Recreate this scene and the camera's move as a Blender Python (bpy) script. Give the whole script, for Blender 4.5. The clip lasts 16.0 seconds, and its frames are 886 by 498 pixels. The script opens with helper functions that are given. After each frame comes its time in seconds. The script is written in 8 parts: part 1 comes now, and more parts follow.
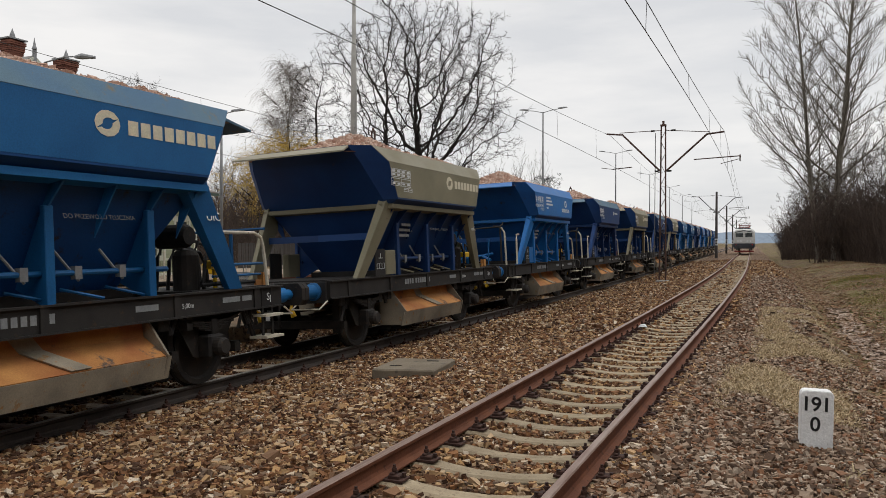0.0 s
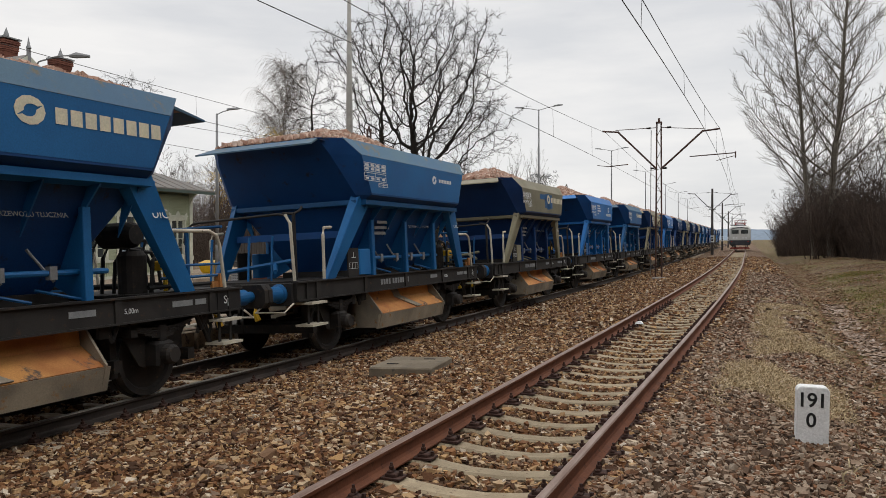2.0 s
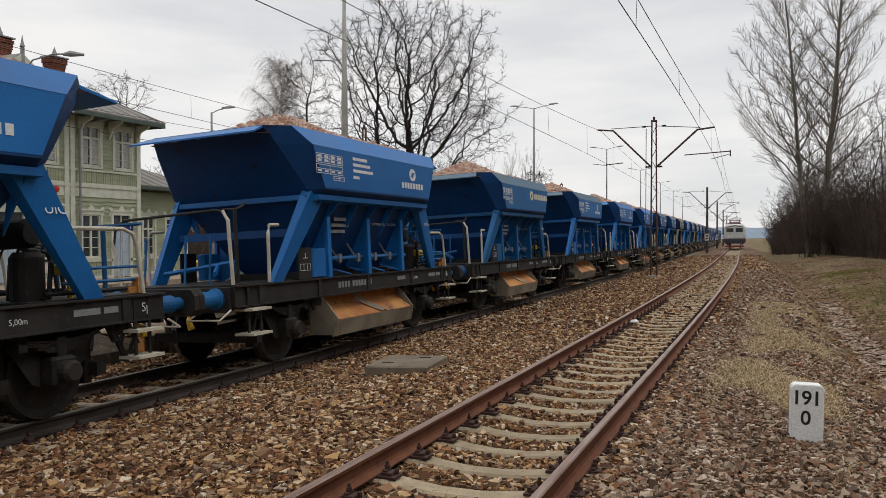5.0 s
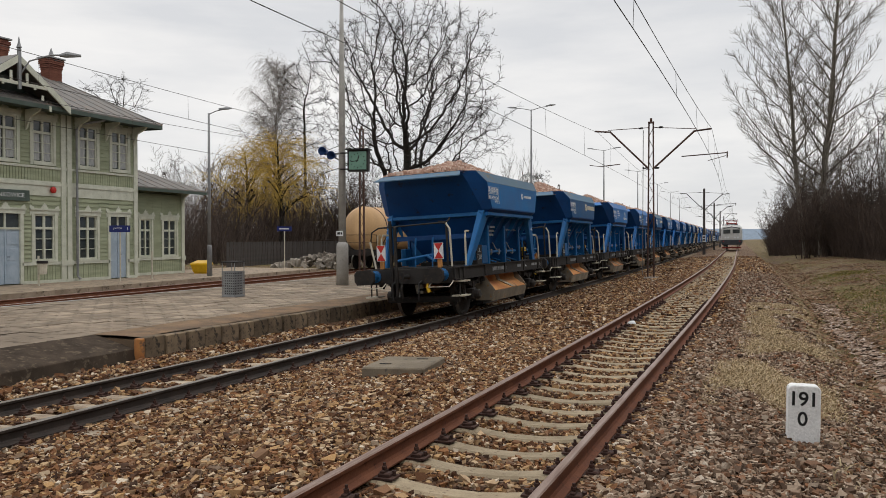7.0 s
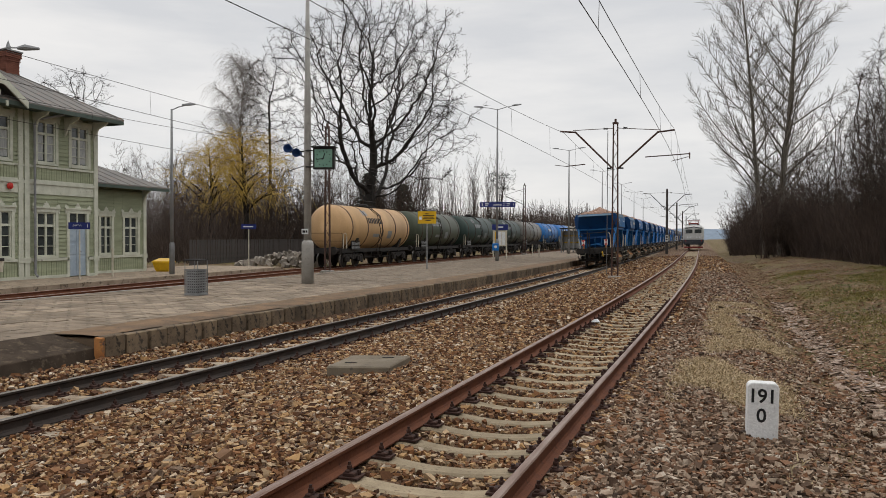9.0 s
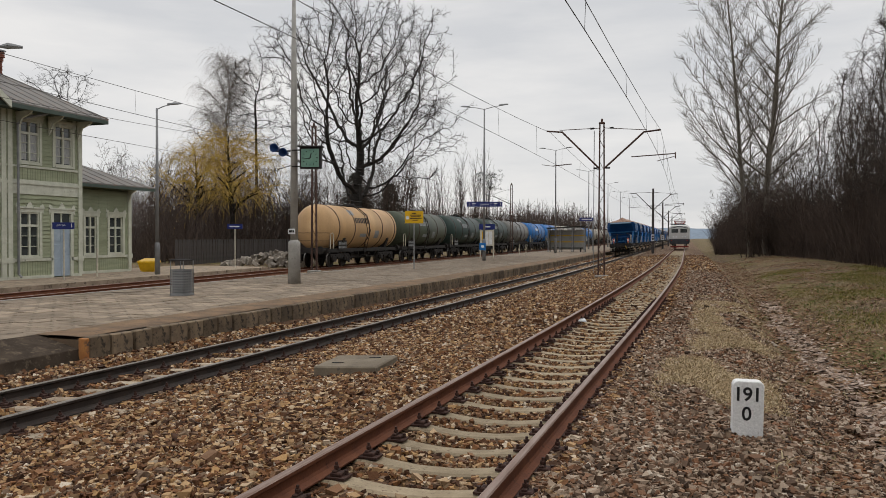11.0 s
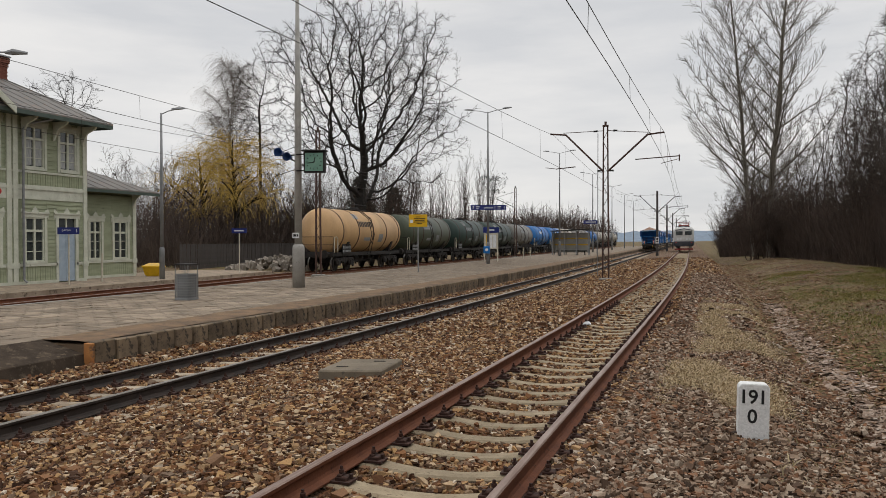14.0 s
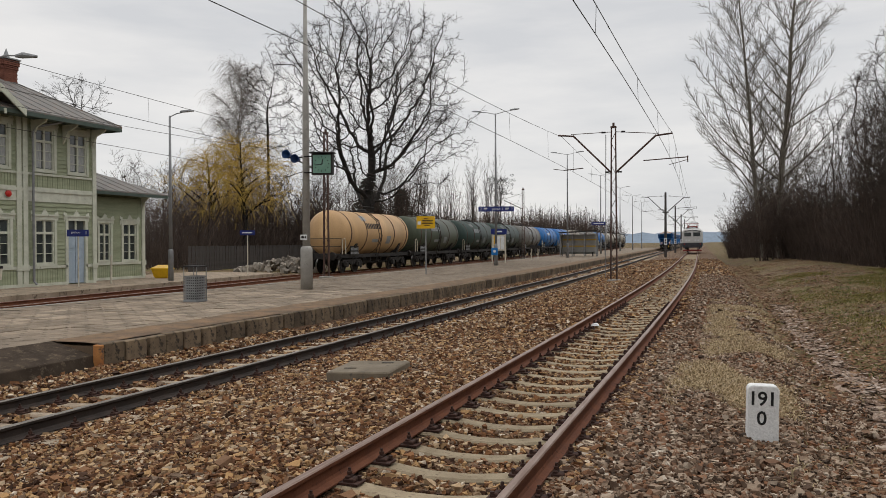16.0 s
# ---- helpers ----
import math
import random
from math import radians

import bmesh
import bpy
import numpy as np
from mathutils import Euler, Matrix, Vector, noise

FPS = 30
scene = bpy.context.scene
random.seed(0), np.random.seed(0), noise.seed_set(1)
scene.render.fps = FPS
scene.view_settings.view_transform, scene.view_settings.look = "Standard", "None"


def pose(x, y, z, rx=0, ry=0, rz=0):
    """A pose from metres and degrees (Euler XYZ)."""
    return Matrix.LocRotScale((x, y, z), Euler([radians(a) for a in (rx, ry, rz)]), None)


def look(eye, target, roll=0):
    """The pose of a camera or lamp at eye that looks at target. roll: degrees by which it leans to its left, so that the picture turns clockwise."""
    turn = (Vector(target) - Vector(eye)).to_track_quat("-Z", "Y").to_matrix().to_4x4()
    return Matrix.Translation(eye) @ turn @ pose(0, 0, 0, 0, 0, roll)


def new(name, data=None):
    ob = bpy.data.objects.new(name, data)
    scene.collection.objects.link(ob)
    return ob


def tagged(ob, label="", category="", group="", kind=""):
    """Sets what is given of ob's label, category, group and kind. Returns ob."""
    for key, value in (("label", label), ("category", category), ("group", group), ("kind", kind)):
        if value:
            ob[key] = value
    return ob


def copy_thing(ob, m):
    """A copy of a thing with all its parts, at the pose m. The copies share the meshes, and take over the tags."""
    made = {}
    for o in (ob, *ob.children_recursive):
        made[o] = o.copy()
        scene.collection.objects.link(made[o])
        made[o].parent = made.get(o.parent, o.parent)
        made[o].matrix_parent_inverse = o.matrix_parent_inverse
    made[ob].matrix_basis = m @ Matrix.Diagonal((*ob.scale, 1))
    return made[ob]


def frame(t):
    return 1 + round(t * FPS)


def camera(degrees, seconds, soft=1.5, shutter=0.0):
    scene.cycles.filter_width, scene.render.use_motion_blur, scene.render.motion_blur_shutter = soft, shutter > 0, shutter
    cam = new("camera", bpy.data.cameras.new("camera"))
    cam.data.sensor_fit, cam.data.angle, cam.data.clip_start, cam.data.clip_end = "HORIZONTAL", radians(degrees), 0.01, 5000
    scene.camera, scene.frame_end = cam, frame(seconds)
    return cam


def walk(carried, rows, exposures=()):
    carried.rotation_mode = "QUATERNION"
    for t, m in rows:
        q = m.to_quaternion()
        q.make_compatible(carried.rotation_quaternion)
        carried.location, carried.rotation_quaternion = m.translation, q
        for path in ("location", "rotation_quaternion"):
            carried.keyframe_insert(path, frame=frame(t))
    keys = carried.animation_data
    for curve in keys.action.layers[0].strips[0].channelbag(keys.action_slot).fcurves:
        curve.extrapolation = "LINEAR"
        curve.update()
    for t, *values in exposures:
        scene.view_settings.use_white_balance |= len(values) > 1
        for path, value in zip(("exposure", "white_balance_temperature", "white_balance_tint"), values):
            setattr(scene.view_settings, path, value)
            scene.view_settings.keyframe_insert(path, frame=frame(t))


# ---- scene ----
# ---- camera: held by hand at one spot, panning gently ----
EYE = 1.687
cam = camera(59.2, 16.0, soft=0.5)
walk(cam, [
    (0, pose(0, 0, EYE, 89.400, 0, 23.487) @ pose(0, 0, 0, 0, 0, 0.183)),
    (0.5, pose(0, 0, EYE, 89.449, 0, 23.453) @ pose(0, 0, 0, 0, 0, 0.116)),
    (1, pose(0, 0, EYE, 89.425, 0, 23.365) @ pose(0, 0, 0, 0, 0, -0.025)),
    (1.5, pose(0, 0, EYE, 89.299, 0, 23.284) @ pose(0, 0, 0, 0, 0, -0.029)),
    (2, pose(0, 0, EYE, 89.253, 0, 23.216) @ pose(0, 0, 0, 0, 0, -0.058)),
    (2.5, pose(0, 0, EYE, 89.250, 0, 23.018) @ pose(0, 0, 0, 0, 0, -0.113)),
    (3, pose(0, 0, EYE, 89.245, 0, 22.972) @ pose(0, 0, 0, 0, 0, -0.118)),
    (3.5, pose(0, 0, EYE, 89.184, 0, 22.910) @ pose(0, 0, 0, 0, 0, -0.101)),
    (4, pose(0, 0, EYE, 89.065, 0, 22.872) @ pose(0, 0, 0, 0, 0, -0.109)),
    (6.5, pose(0, 0, EYE, 89.305, 0, 22.899) @ pose(0, 0, 0, 0, 0, -0.119)),
    (7, pose(0, 0, EYE, 89.245, 0, 22.683) @ pose(0, 0, 0, 0, 0, -0.115)),
    (7.5, pose(0, 0, EYE, 89.187, 0, 22.160) @ pose(0, 0, 0, 0, 0, -0.157)),
    (8, pose(0, 0, EYE, 89.152, 0, 21.465) @ pose(0, 0, 0, 0, 0, -0.058)),
    (8.5, pose(0, 0, EYE, 89.133, 0, 20.738) @ pose(0, 0, 0, 0, 0, 0.094)),
    (9, pose(0, 0, EYE, 89.147, 0, 20.185) @ pose(0, 0, 0, 0, 0, 0.132)),
    (11.5, pose(0, 0, EYE, 89.120, 0, 19.188) @ pose(0, 0, 0, 0, 0, 0.040)),
    (12, pose(0, 0, EYE, 89.107, 0, 19.259) @ pose(0, 0, 0, 0, 0, -0.070)),
    (12.5, pose(0, 0, EYE, 89.058, 0, 19.325) @ pose(0, 0, 0, 0, 0, -0.075)),
    (13, pose(0, 0, EYE, 89.163, 0, 19.440) @ pose(0, 0, 0, 0, 0, -0.073)),
    (13.5, pose(0, 0, EYE, 89.227, 0, 19.474) @ pose(0, 0, 0, 0, 0, -0.087)),
    (14, pose(0, 0, EYE, 89.376, 0, 19.537) @ pose(0, 0, 0, 0, 0, -0.175)),
    (14.5, pose(0, 0, EYE, 89.434, 0, 19.662) @ pose(0, 0, 0, 0, 0, -0.293)),
    (15, pose(0, 0, EYE, 89.444, 0, 19.850) @ pose(0, 0, 0, 0, 0, -0.313)),
    (15.5, pose(0, 0, EYE, 89.534, 0, 19.964) @ pose(0, 0, 0, 0, 0, -0.217)),
    (16, pose(0, 0, EYE, 89.498, 0, 20.107) @ pose(0, 0, 0, 0, 0, -0.261)),
], exposures=[(0.0, 0.06, 6700, 10), (6.5, 0.06, 6700, 10), (9.0, -0.02, 6700, 10), (12.0, -0.09, 6700, 10), (16.0, -0.07, 6700, 10)])

# ---- overcast daylight ----
world = bpy.data.worlds.new("overcast")
scene.world = world
world.use_nodes = True
wn, wl = world.node_tree.nodes, world.node_tree.links
wn.clear()
w_out = wn.new("ShaderNodeOutputWorld")
w_bg = wn.new("ShaderNodeBackground")
w_sky = wn.new("ShaderNodeTexSky")
w_sky.sky_type, w_sky.sun_disc, w_sky.sun_elevation, w_sky.sun_rotation = "NISHITA", False, radians(68), radians(70)
w_dim = wn.new("ShaderNodeVectorMath")
w_dim.operation = "SCALE"
w_dim.inputs["Scale"].default_value = 0.10
w_co = wn.new("ShaderNodeTexCoord")
w_map = wn.new("ShaderNodeMapping")
w_map.inputs["Scale"].default_value = (1.0, 1.0, 5.0)
w_noise = wn.new("ShaderNodeTexNoise")
w_noise.inputs["Scale"].default_value, w_noise.inputs["Detail"].default_value = 2.6, 7
w_noise.inputs["Roughness"].default_value = 0.55
w_ramp = wn.new("ShaderNodeValToRGB")
w_ramp.color_ramp.elements[0].position, w_ramp.color_ramp.elements[0].color = 0.34, (0.70, 0.72, 0.755, 1)
w_ramp.color_ramp.elements[1].position, w_ramp.color_ramp.elements[1].color = 0.64, (0.90, 0.90, 0.905, 1)
w_mix = wn.new("ShaderNodeMix")
w_mix.data_type = "RGBA"
w_mix.inputs["Factor"].default_value = 0.93
wl.new(w_sky.outputs["Color"], w_dim.inputs[0])
wl.new(w_co.outputs["Generated"], w_map.inputs["Vector"])
wl.new(w_map.outputs["Vector"], w_noise.inputs["Vector"])
wl.new(w_noise.outputs["Fac"], w_ramp.inputs["Fac"])
wl.new(w_dim.outputs["Vector"], w_mix.inputs["A"])
wl.new(w_ramp.outputs["Color"], w_mix.inputs["B"])
w_sep = wn.new("ShaderNodeSeparateXYZ")
w_lift = wn.new("ShaderNodeMapRange")
w_lift.inputs["From Min"].default_value, w_lift.inputs["From Max"].default_value = 0.35, 1.0
w_lift.inputs["To Min"].default_value, w_lift.inputs["To Max"].default_value = 1.0, 1.8
wl.new(w_co.outputs["Generated"], w_sep.inputs[0])
wl.new(w_sep.outputs["Z"], w_lift.inputs["Value"])
wl.new(w_lift.outputs["Result"], w_bg.inputs["Strength"])
wl.new(w_mix.outputs["Result"], w_bg.inputs["Color"])
wl.new(w_bg.outputs["Background"], w_out.inputs["Surface"])
sun = new("sun", bpy.data.lights.new("sun", "SUN"))
sun.data.energy, sun.data.angle, sun.data.color = 0.5, radians(25), (1.0, 0.965, 0.91)
sun.matrix_world = look((22, 8, 60), (0, 0, 0))


# ---- materials ----
def mat(name, c1, c2=None, scale=4.0, rough=0.8, metal=0.0, fine=60.0, bump=0.2, c3=None, spots=0.62, stretch=(1, 1, 1), vary=0.0, island=0.0, spec=0.3):
    """Two-scale procedural surface: broad blotches, fine grain, optional third colour in spots, relief."""
    m = bpy.data.materials.new(name)
    m.use_nodes = True
    n, l = m.node_tree.nodes, m.node_tree.links
    b = n["Principled BSDF"]
    b.inputs["Metallic"].default_value = metal
    b.inputs["Specular IOR Level"].default_value = spec
    co = n.new("ShaderNodeTexCoord")
    mp = n.new("ShaderNodeMapping")
    mp.inputs["Scale"].default_value = stretch
    l.new(co.outputs["Object"], mp.inputs["Vector"])
    big, small = n.new("ShaderNodeTexNoise"), n.new("ShaderNodeTexNoise")
    for k, s, d in ((big, scale, 6), (small, fine, 4)):
        k.inputs["Scale"].default_value, k.inputs["Detail"].default_value = s, d
        l.new(mp.outputs["Vector"], k.inputs["Vector"])
    info = n.new("ShaderNodeObjectInfo")
    if vary:
        off = n.new("ShaderNodeVectorMath")
        off.operation = "MULTIPLY_ADD"
        comb = n.new("ShaderNodeCombineXYZ")
        for k in range(3):
            l.new(info.outputs["Random"], comb.inputs[k])
        off.inputs[1].default_value = (37.0, 51.0, 23.0)
        l.new(comb.outputs[0], off.inputs[0])
        l.new(mp.outputs["Vector"], off.inputs[2])
        l.new(off.outputs[0], big.inputs["Vector"])
    ramp = n.new("ShaderNodeValToRGB")
    e = ramp.color_ramp.elements
    e[0].position, e[1].position = 0.36, 0.64
    e[0].color, e[1].color = (*c1, 1), (*(c2 or c1), 1)
    l.new(big.outputs["Fac"], ramp.inputs["Fac"])
    colour = ramp.outputs["Color"]
    if c3:
        sp = n.new("ShaderNodeTexNoise")
        sp.inputs["Scale"].default_value, sp.inputs["Detail"].default_value = scale * 2.7, 8
        sp.inputs["Roughness"].default_value = 0.7
        l.new(mp.outputs["Vector"], sp.inputs["Vector"])
        rr = n.new("ShaderNodeMapRange")
        rr.inputs["From Min"].default_value, rr.inputs["From Max"].default_value = spots - 0.04, spots + 0.05
        l.new(sp.outputs["Fac"], rr.inputs["Value"])
        mx = n.new("ShaderNodeMix")
        mx.data_type = "RGBA"
        l.new(rr.outputs["Result"], mx.inputs["Factor"])
        l.new(colour, mx.inputs["A"])
        mx.inputs["B"].default_value = (*c3, 1)
        colour = mx.outputs["Result"]
    hsv = n.new("ShaderNodeHueSaturation")
    mr = n.new("ShaderNodeMapRange")
    mr.inputs["To Min"].default_value, mr.inputs["To Max"].default_value = 0.72, 1.28
    l.new(small.outputs["Fac"], mr.inputs["Value"])
    val = mr.outputs["Result"]
    if vary or island:
        add = n.new("ShaderNodeMath")
        add.operation = "MULTIPLY"
        r2 = n.new("ShaderNodeMapRange")
        amount = vary or island
        r2.inputs["To Min"].default_value, r2.inputs["To Max"].default_value = 1 - amount, 1 + amount
        if island:
            geo = n.new("ShaderNodeNewGeometry")
            l.new(geo.outputs["Random Per Island"], r2.inputs["Value"])
        else:
            l.new(info.outputs["Random"], r2.inputs["Value"])
        l.new(val, add.inputs[0])
        l.new(r2.outputs["Result"], add.inputs[1])
        val = add.outputs[0]
    l.new(val, hsv.inputs["Value"])
    l.new(colour, hsv.inputs["Color"])
    l.new(hsv.outputs["Color"], b.inputs["Base Color"])
    ro = n.new("ShaderNodeMapRange")
    ro.inputs["To Min"].default_value, ro.inputs["To Max"].default_value = max(0.03, rough - 0.12), min(1, rough + 0.12)
    l.new(big.outputs["Fac"], ro.inputs["Value"])
    l.new(ro.outputs["Result"], b.inputs["Roughness"])
    if bump:
        bp = n.new("ShaderNodeBump")
        bp.inputs["Strength"].default_value, bp.inputs["Distance"].default_value = bump, 0.01
        l.new(small.outputs["Fac"], bp.inputs["Height"])
        l.new(bp.outputs["Normal"], b.inputs["Normal"])
    return m


def island_mat(name, stops, rough=0.9, fine=90.0, bump=0.3):
    """Many small pieces in one mesh: each takes its own colour from the ramp."""
    m = bpy.data.materials.new(name)
    m.use_nodes = True
    n, l = m.node_tree.nodes, m.node_tree.links
    b = n["Principled BSDF"]
    b.inputs["Roughness"].default_value = rough
    b.inputs["Specular IOR Level"].default_value = 0.25
    geo, ramp = n.new("ShaderNodeNewGeometry"), n.new("ShaderNodeValToRGB")
    ramp.color_ramp.interpolation = "LINEAR"
    e = ramp.color_ramp.elements
    while len(e) < len(stops):
        e.new(0.5)
    for k, (at, c) in enumerate(stops):
        e[k].position, e[k].color = at, (*c, 1)
    l.new(geo.outputs["Random Per Island"], ramp.inputs["Fac"])
    co, ns, hsv, mr = n.new("ShaderNodeTexCoord"), n.new("ShaderNodeTexNoise"), n.new("ShaderNodeHueSaturation"), n.new("ShaderNodeMapRange")
    ns.inputs["Scale"].default_value, ns.inputs["Detail"].default_value = fine, 4
    mr.inputs["To Min"].default_value, mr.inputs["To Max"].default_value = 0.65, 1.35
    l.new(co.outputs["Object"], ns.inputs["Vector"])
    l.new(ns.outputs["Fac"], mr.inputs["Value"])
    l.new(mr.outputs["Result"], hsv.inputs["Value"])
    l.new(ramp.outputs["Color"], hsv.inputs["Color"])
    l.new(hsv.outputs["Color"], b.inputs["Base Color"])
    bp = n.new("ShaderNodeBump")
    bp.inputs["Strength"].default_value, bp.inputs["Distance"].default_value = bump, 0.006
    l.new(ns.outputs["Fac"], bp.inputs["Height"])
    l.new(bp.outputs["Normal"], b.inputs["Normal"])
    return m


M_BLUE = mat("blue_paint", (0.005, 0.090, 0.250), (0.009, 0.118, 0.31), 1.3, 0.5, c3=(0.05, 0.045, 0.035), spots=0.70, bump=0.06, vary=0.25, spec=0.3)
M_BRIGHT = mat("bright_blue_paint", (0.006, 0.115, 0.35), (0.009, 0.145, 0.43), 1.3, 0.48, c3=(0.03, 0.05, 0.09), spots=0.73, bump=0.05, vary=0.15, spec=0.3)
M_DARKBLUE = mat("dark_blue_paint", (0.004, 0.028, 0.105), (0.006, 0.040, 0.145), 1.2, 0.55, c3=(0.06, 0.04, 0.03), spots=0.69, bump=0.06, vary=0.2)
M_OLIVE = mat("olive_paint", (0.17, 0.155, 0.10), (0.22, 0.20, 0.135), 1.2, 0.6, c3=(0.07, 0.05, 0.03), spots=0.69, bump=0.06, vary=0.15)
# Darker blue copy for funnel and ends: painted-in shade, with grime specks.
M_SHADEDBLUE = mat("shaded_grimed_hopper_paint", (0.0035, 0.042, 0.150), (0.0045, 0.056, 0.19), 1.3, 0.55, c3=(0.02, 0.022, 0.026), spots=0.62, bump=0.06, vary=0.2, spec=0.25)
M_FRAME = mat("grimy_black_steel", (0.013, 0.012, 0.012), (0.028, 0.025, 0.023), 3.0, 0.7, c3=(0.06, 0.032, 0.018), spots=0.64, bump=0.15)
M_GEAR = mat("oily_running_gear", (0.010, 0.009, 0.009), (0.026, 0.022, 0.019), 5.0, 0.75, c3=(0.055, 0.035, 0.022), spots=0.62, bump=0.25)
M_TREAD = mat("bright_wheel_tread", (0.22, 0.21, 0.20), (0.34, 0.33, 0.32), 6, 0.35, 0.9, bump=0.02)
M_RUST = mat("rusty_orange_steel", (0.50, 0.235, 0.07), (0.33, 0.12, 0.04), 1.6, 0.75, c3=(0.10, 0.07, 0.055), spots=0.60, bump=0.15, vary=0.25)
M_SKIRT = mat("grey_brown_worn_steel", (0.30, 0.255, 0.19), (0.18, 0.155, 0.12), 2.0, 0.75, c3=(0.28, 0.14, 0.04), spots=0.62, bump=0.15, vary=0.2)
M_CREAM = mat("cream_white_paint", (0.58, 0.54, 0.44), (0.45, 0.41, 0.33), 5, 0.5, c3=(0.15, 0.10, 0.06), spots=0.68, bump=0.05)
M_STENCIL = mat("white_stencil_paint", (0.70, 0.71, 0.70), (0.58, 0.60, 0.62), 9, 0.6, bump=0.0)
M_GOLD = mat("cream_logo_paint", (0.66, 0.60, 0.44), (0.58, 0.54, 0.42), 9, 0.6, bump=0.0)
M_STENDIM = mat("faded_stencil_paint", (0.26, 0.27, 0.27), (0.20, 0.21, 0.22), 9, 0.6, bump=0.0)
M_YELLOW = mat("yellow_paint", (0.62, 0.40, 0.02), (0.55, 0.33, 0.02), 4, 0.5, bump=0.05)
M_RED = mat("red_paint", (0.50, 0.03, 0.02), (0.42, 0.025, 0.02), 4, 0.45, bump=0.03)
M_LOAD = island_mat("pinkish_ballast_load", [(0.0, (0.36, 0.22, 0.165)), (0.4, (0.50, 0.335, 0.26)), (0.75, (0.58, 0.43, 0.35)), (1.0, (0.66, 0.54, 0.46))])
M_RAIL = mat("rust_brown_rail_side", (0.115, 0.040, 0.020), (0.16, 0.060, 0.030), 5, 0.8, c3=(0.065, 0.024, 0.014), bump=0.2)
M_RAILB = mat("grimy_dark_rail_side", (0.030, 0.024, 0.021), (0.050, 0.038, 0.032), 5, 0.7, c3=(0.075, 0.045, 0.03), bump=0.2)
M_RAILTOP = mat("worn_rail_head", (0.30, 0.215, 0.175), (0.20, 0.125, 0.095), 3.5, 0.42, 0.5, stretch=(6, 0.5, 1), bump=0.03)
M_RAILTOPB = mat("polished_rail_head", (0.24, 0.22, 0.195), (0.17, 0.15, 0.13), 3.5, 0.38, 0.6, stretch=(6, 0.5, 1), bump=0.02)
M_SLEEPER = mat("pale_concrete_sleeper", (0.32, 0.258, 0.172), (0.25, 0.198, 0.13), 6, 0.9, c3=(0.15, 0.105, 0.07), spots=0.60, bump=0.35, vary=0.14)
M_SLEEPERB = mat("dusty_brown_sleeper", (0.27, 0.205, 0.145), (0.40, 0.33, 0.245), 5, 0.9, c3=(0.08, 0.055, 0.04), spots=0.58, bump=0.35, vary=0.25)
M_CLIP = mat("dark_rusty_fastening", (0.035, 0.018, 0.014), (0.06, 0.028, 0.02), 20, 0.8, bump=0.2)
M_BALLAST = island_mat("brown_ballast_stone", [(0.0, (0.040, 0.021, 0.013)), (0.24, (0.105, 0.048, 0.023)), (0.46, (0.225, 0.105, 0.045)), (0.60, (0.16, 0.112, 0.078)), (0.78, (0.38, 0.225, 0.098)), (0.93, (0.43, 0.315, 0.20)), (1.0, (0.55, 0.47, 0.37))])
M_BALLASTG = island_mat("grey_brown_ballast_stone", [(0.0, (0.045, 0.030, 0.021)), (0.25, (0.112, 0.066, 0.041)), (0.42, (0.22, 0.105, 0.055)), (0.52, (0.195, 0.128, 0.086)), (0.75, (0.27, 0.195, 0.138)), (0.93, (0.38, 0.30, 0.225)), (1.0, (0.48, 0.41, 0.33))])
M_CONC = mat("grey_concrete", (0.30, 0.28, 0.25), (0.22, 0.205, 0.185), 3, 0.9, c3=(0.15, 0.14, 0.12), spots=0.6, bump=0.3)
M_POSTCONC = mat("pale_grey_spun_concrete", (0.37, 0.36, 0.335), (0.29, 0.28, 0.26), 3, 0.9, c3=(0.2, 0.19, 0.17), spots=0.64, bump=0.3)
M_SLAB = mat("weathered_concrete_slab", (0.20, 0.165, 0.12), (0.15, 0.122, 0.088), 3, 0.9, c3=(0.09, 0.08, 0.065), spots=0.60, bump=0.35)
M_WHITEWASH = mat("chipped_white_paint", (0.78, 0.78, 0.77), (0.70, 0.70, 0.69), 7, 0.75, c3=(0.42, 0.40, 0.37), spots=0.66, bump=0.35)
M_INK = mat("black_paint", (0.012, 0.012, 0.013), (0.02, 0.02, 0.02), 9, 0.6, bump=0.0)
M_STEELPOLE = mat("galvanised_grey_pole", (0.26, 0.265, 0.27), (0.20, 0.205, 0.21), 3, 0.55, 0.3, bump=0.05)
M_MAST = mat("rust_brown_mast_steel", (0.085, 0.045, 0.034), (0.055, 0.032, 0.026), 4, 0.75, bump=0.15)
M_MASTDARK = mat("dark_grey_mast_steel", (0.05, 0.045, 0.043), (0.075, 0.065, 0.06), 4, 0.7, bump=0.1)
M_WIRE = mat("dark_copper_wire", (0.035, 0.030, 0.028), (0.05, 0.042, 0.038), 4, 0.6, 0.3, bump=0)
M_SIGNBLUE = mat("navy_sign_enamel", (0.012, 0.022, 0.13), (0.016, 0.028, 0.16), 3, 0.4, bump=0.0)
M_GREENGLASS = mat("pale_green_clock_face", (0.13, 0.26, 0.20), (0.16, 0.30, 0.23), 3, 0.35, bump=0.0)
M_CLAP = mat("pale_green_clapboard", (0.31, 0.335, 0.225), (0.245, 0.27, 0.175), 2.0, 0.75, c3=(0.15, 0.16, 0.11), spots=0.66, stretch=(1, 0.4, 3), bump=0.15, vary=0.10)
M_TRIM = mat("weathered_cream_green_trim", (0.56, 0.57, 0.48), (0.47, 0.48, 0.395), 3, 0.7, c3=(0.22, 0.22, 0.17), spots=0.66, bump=0.12)
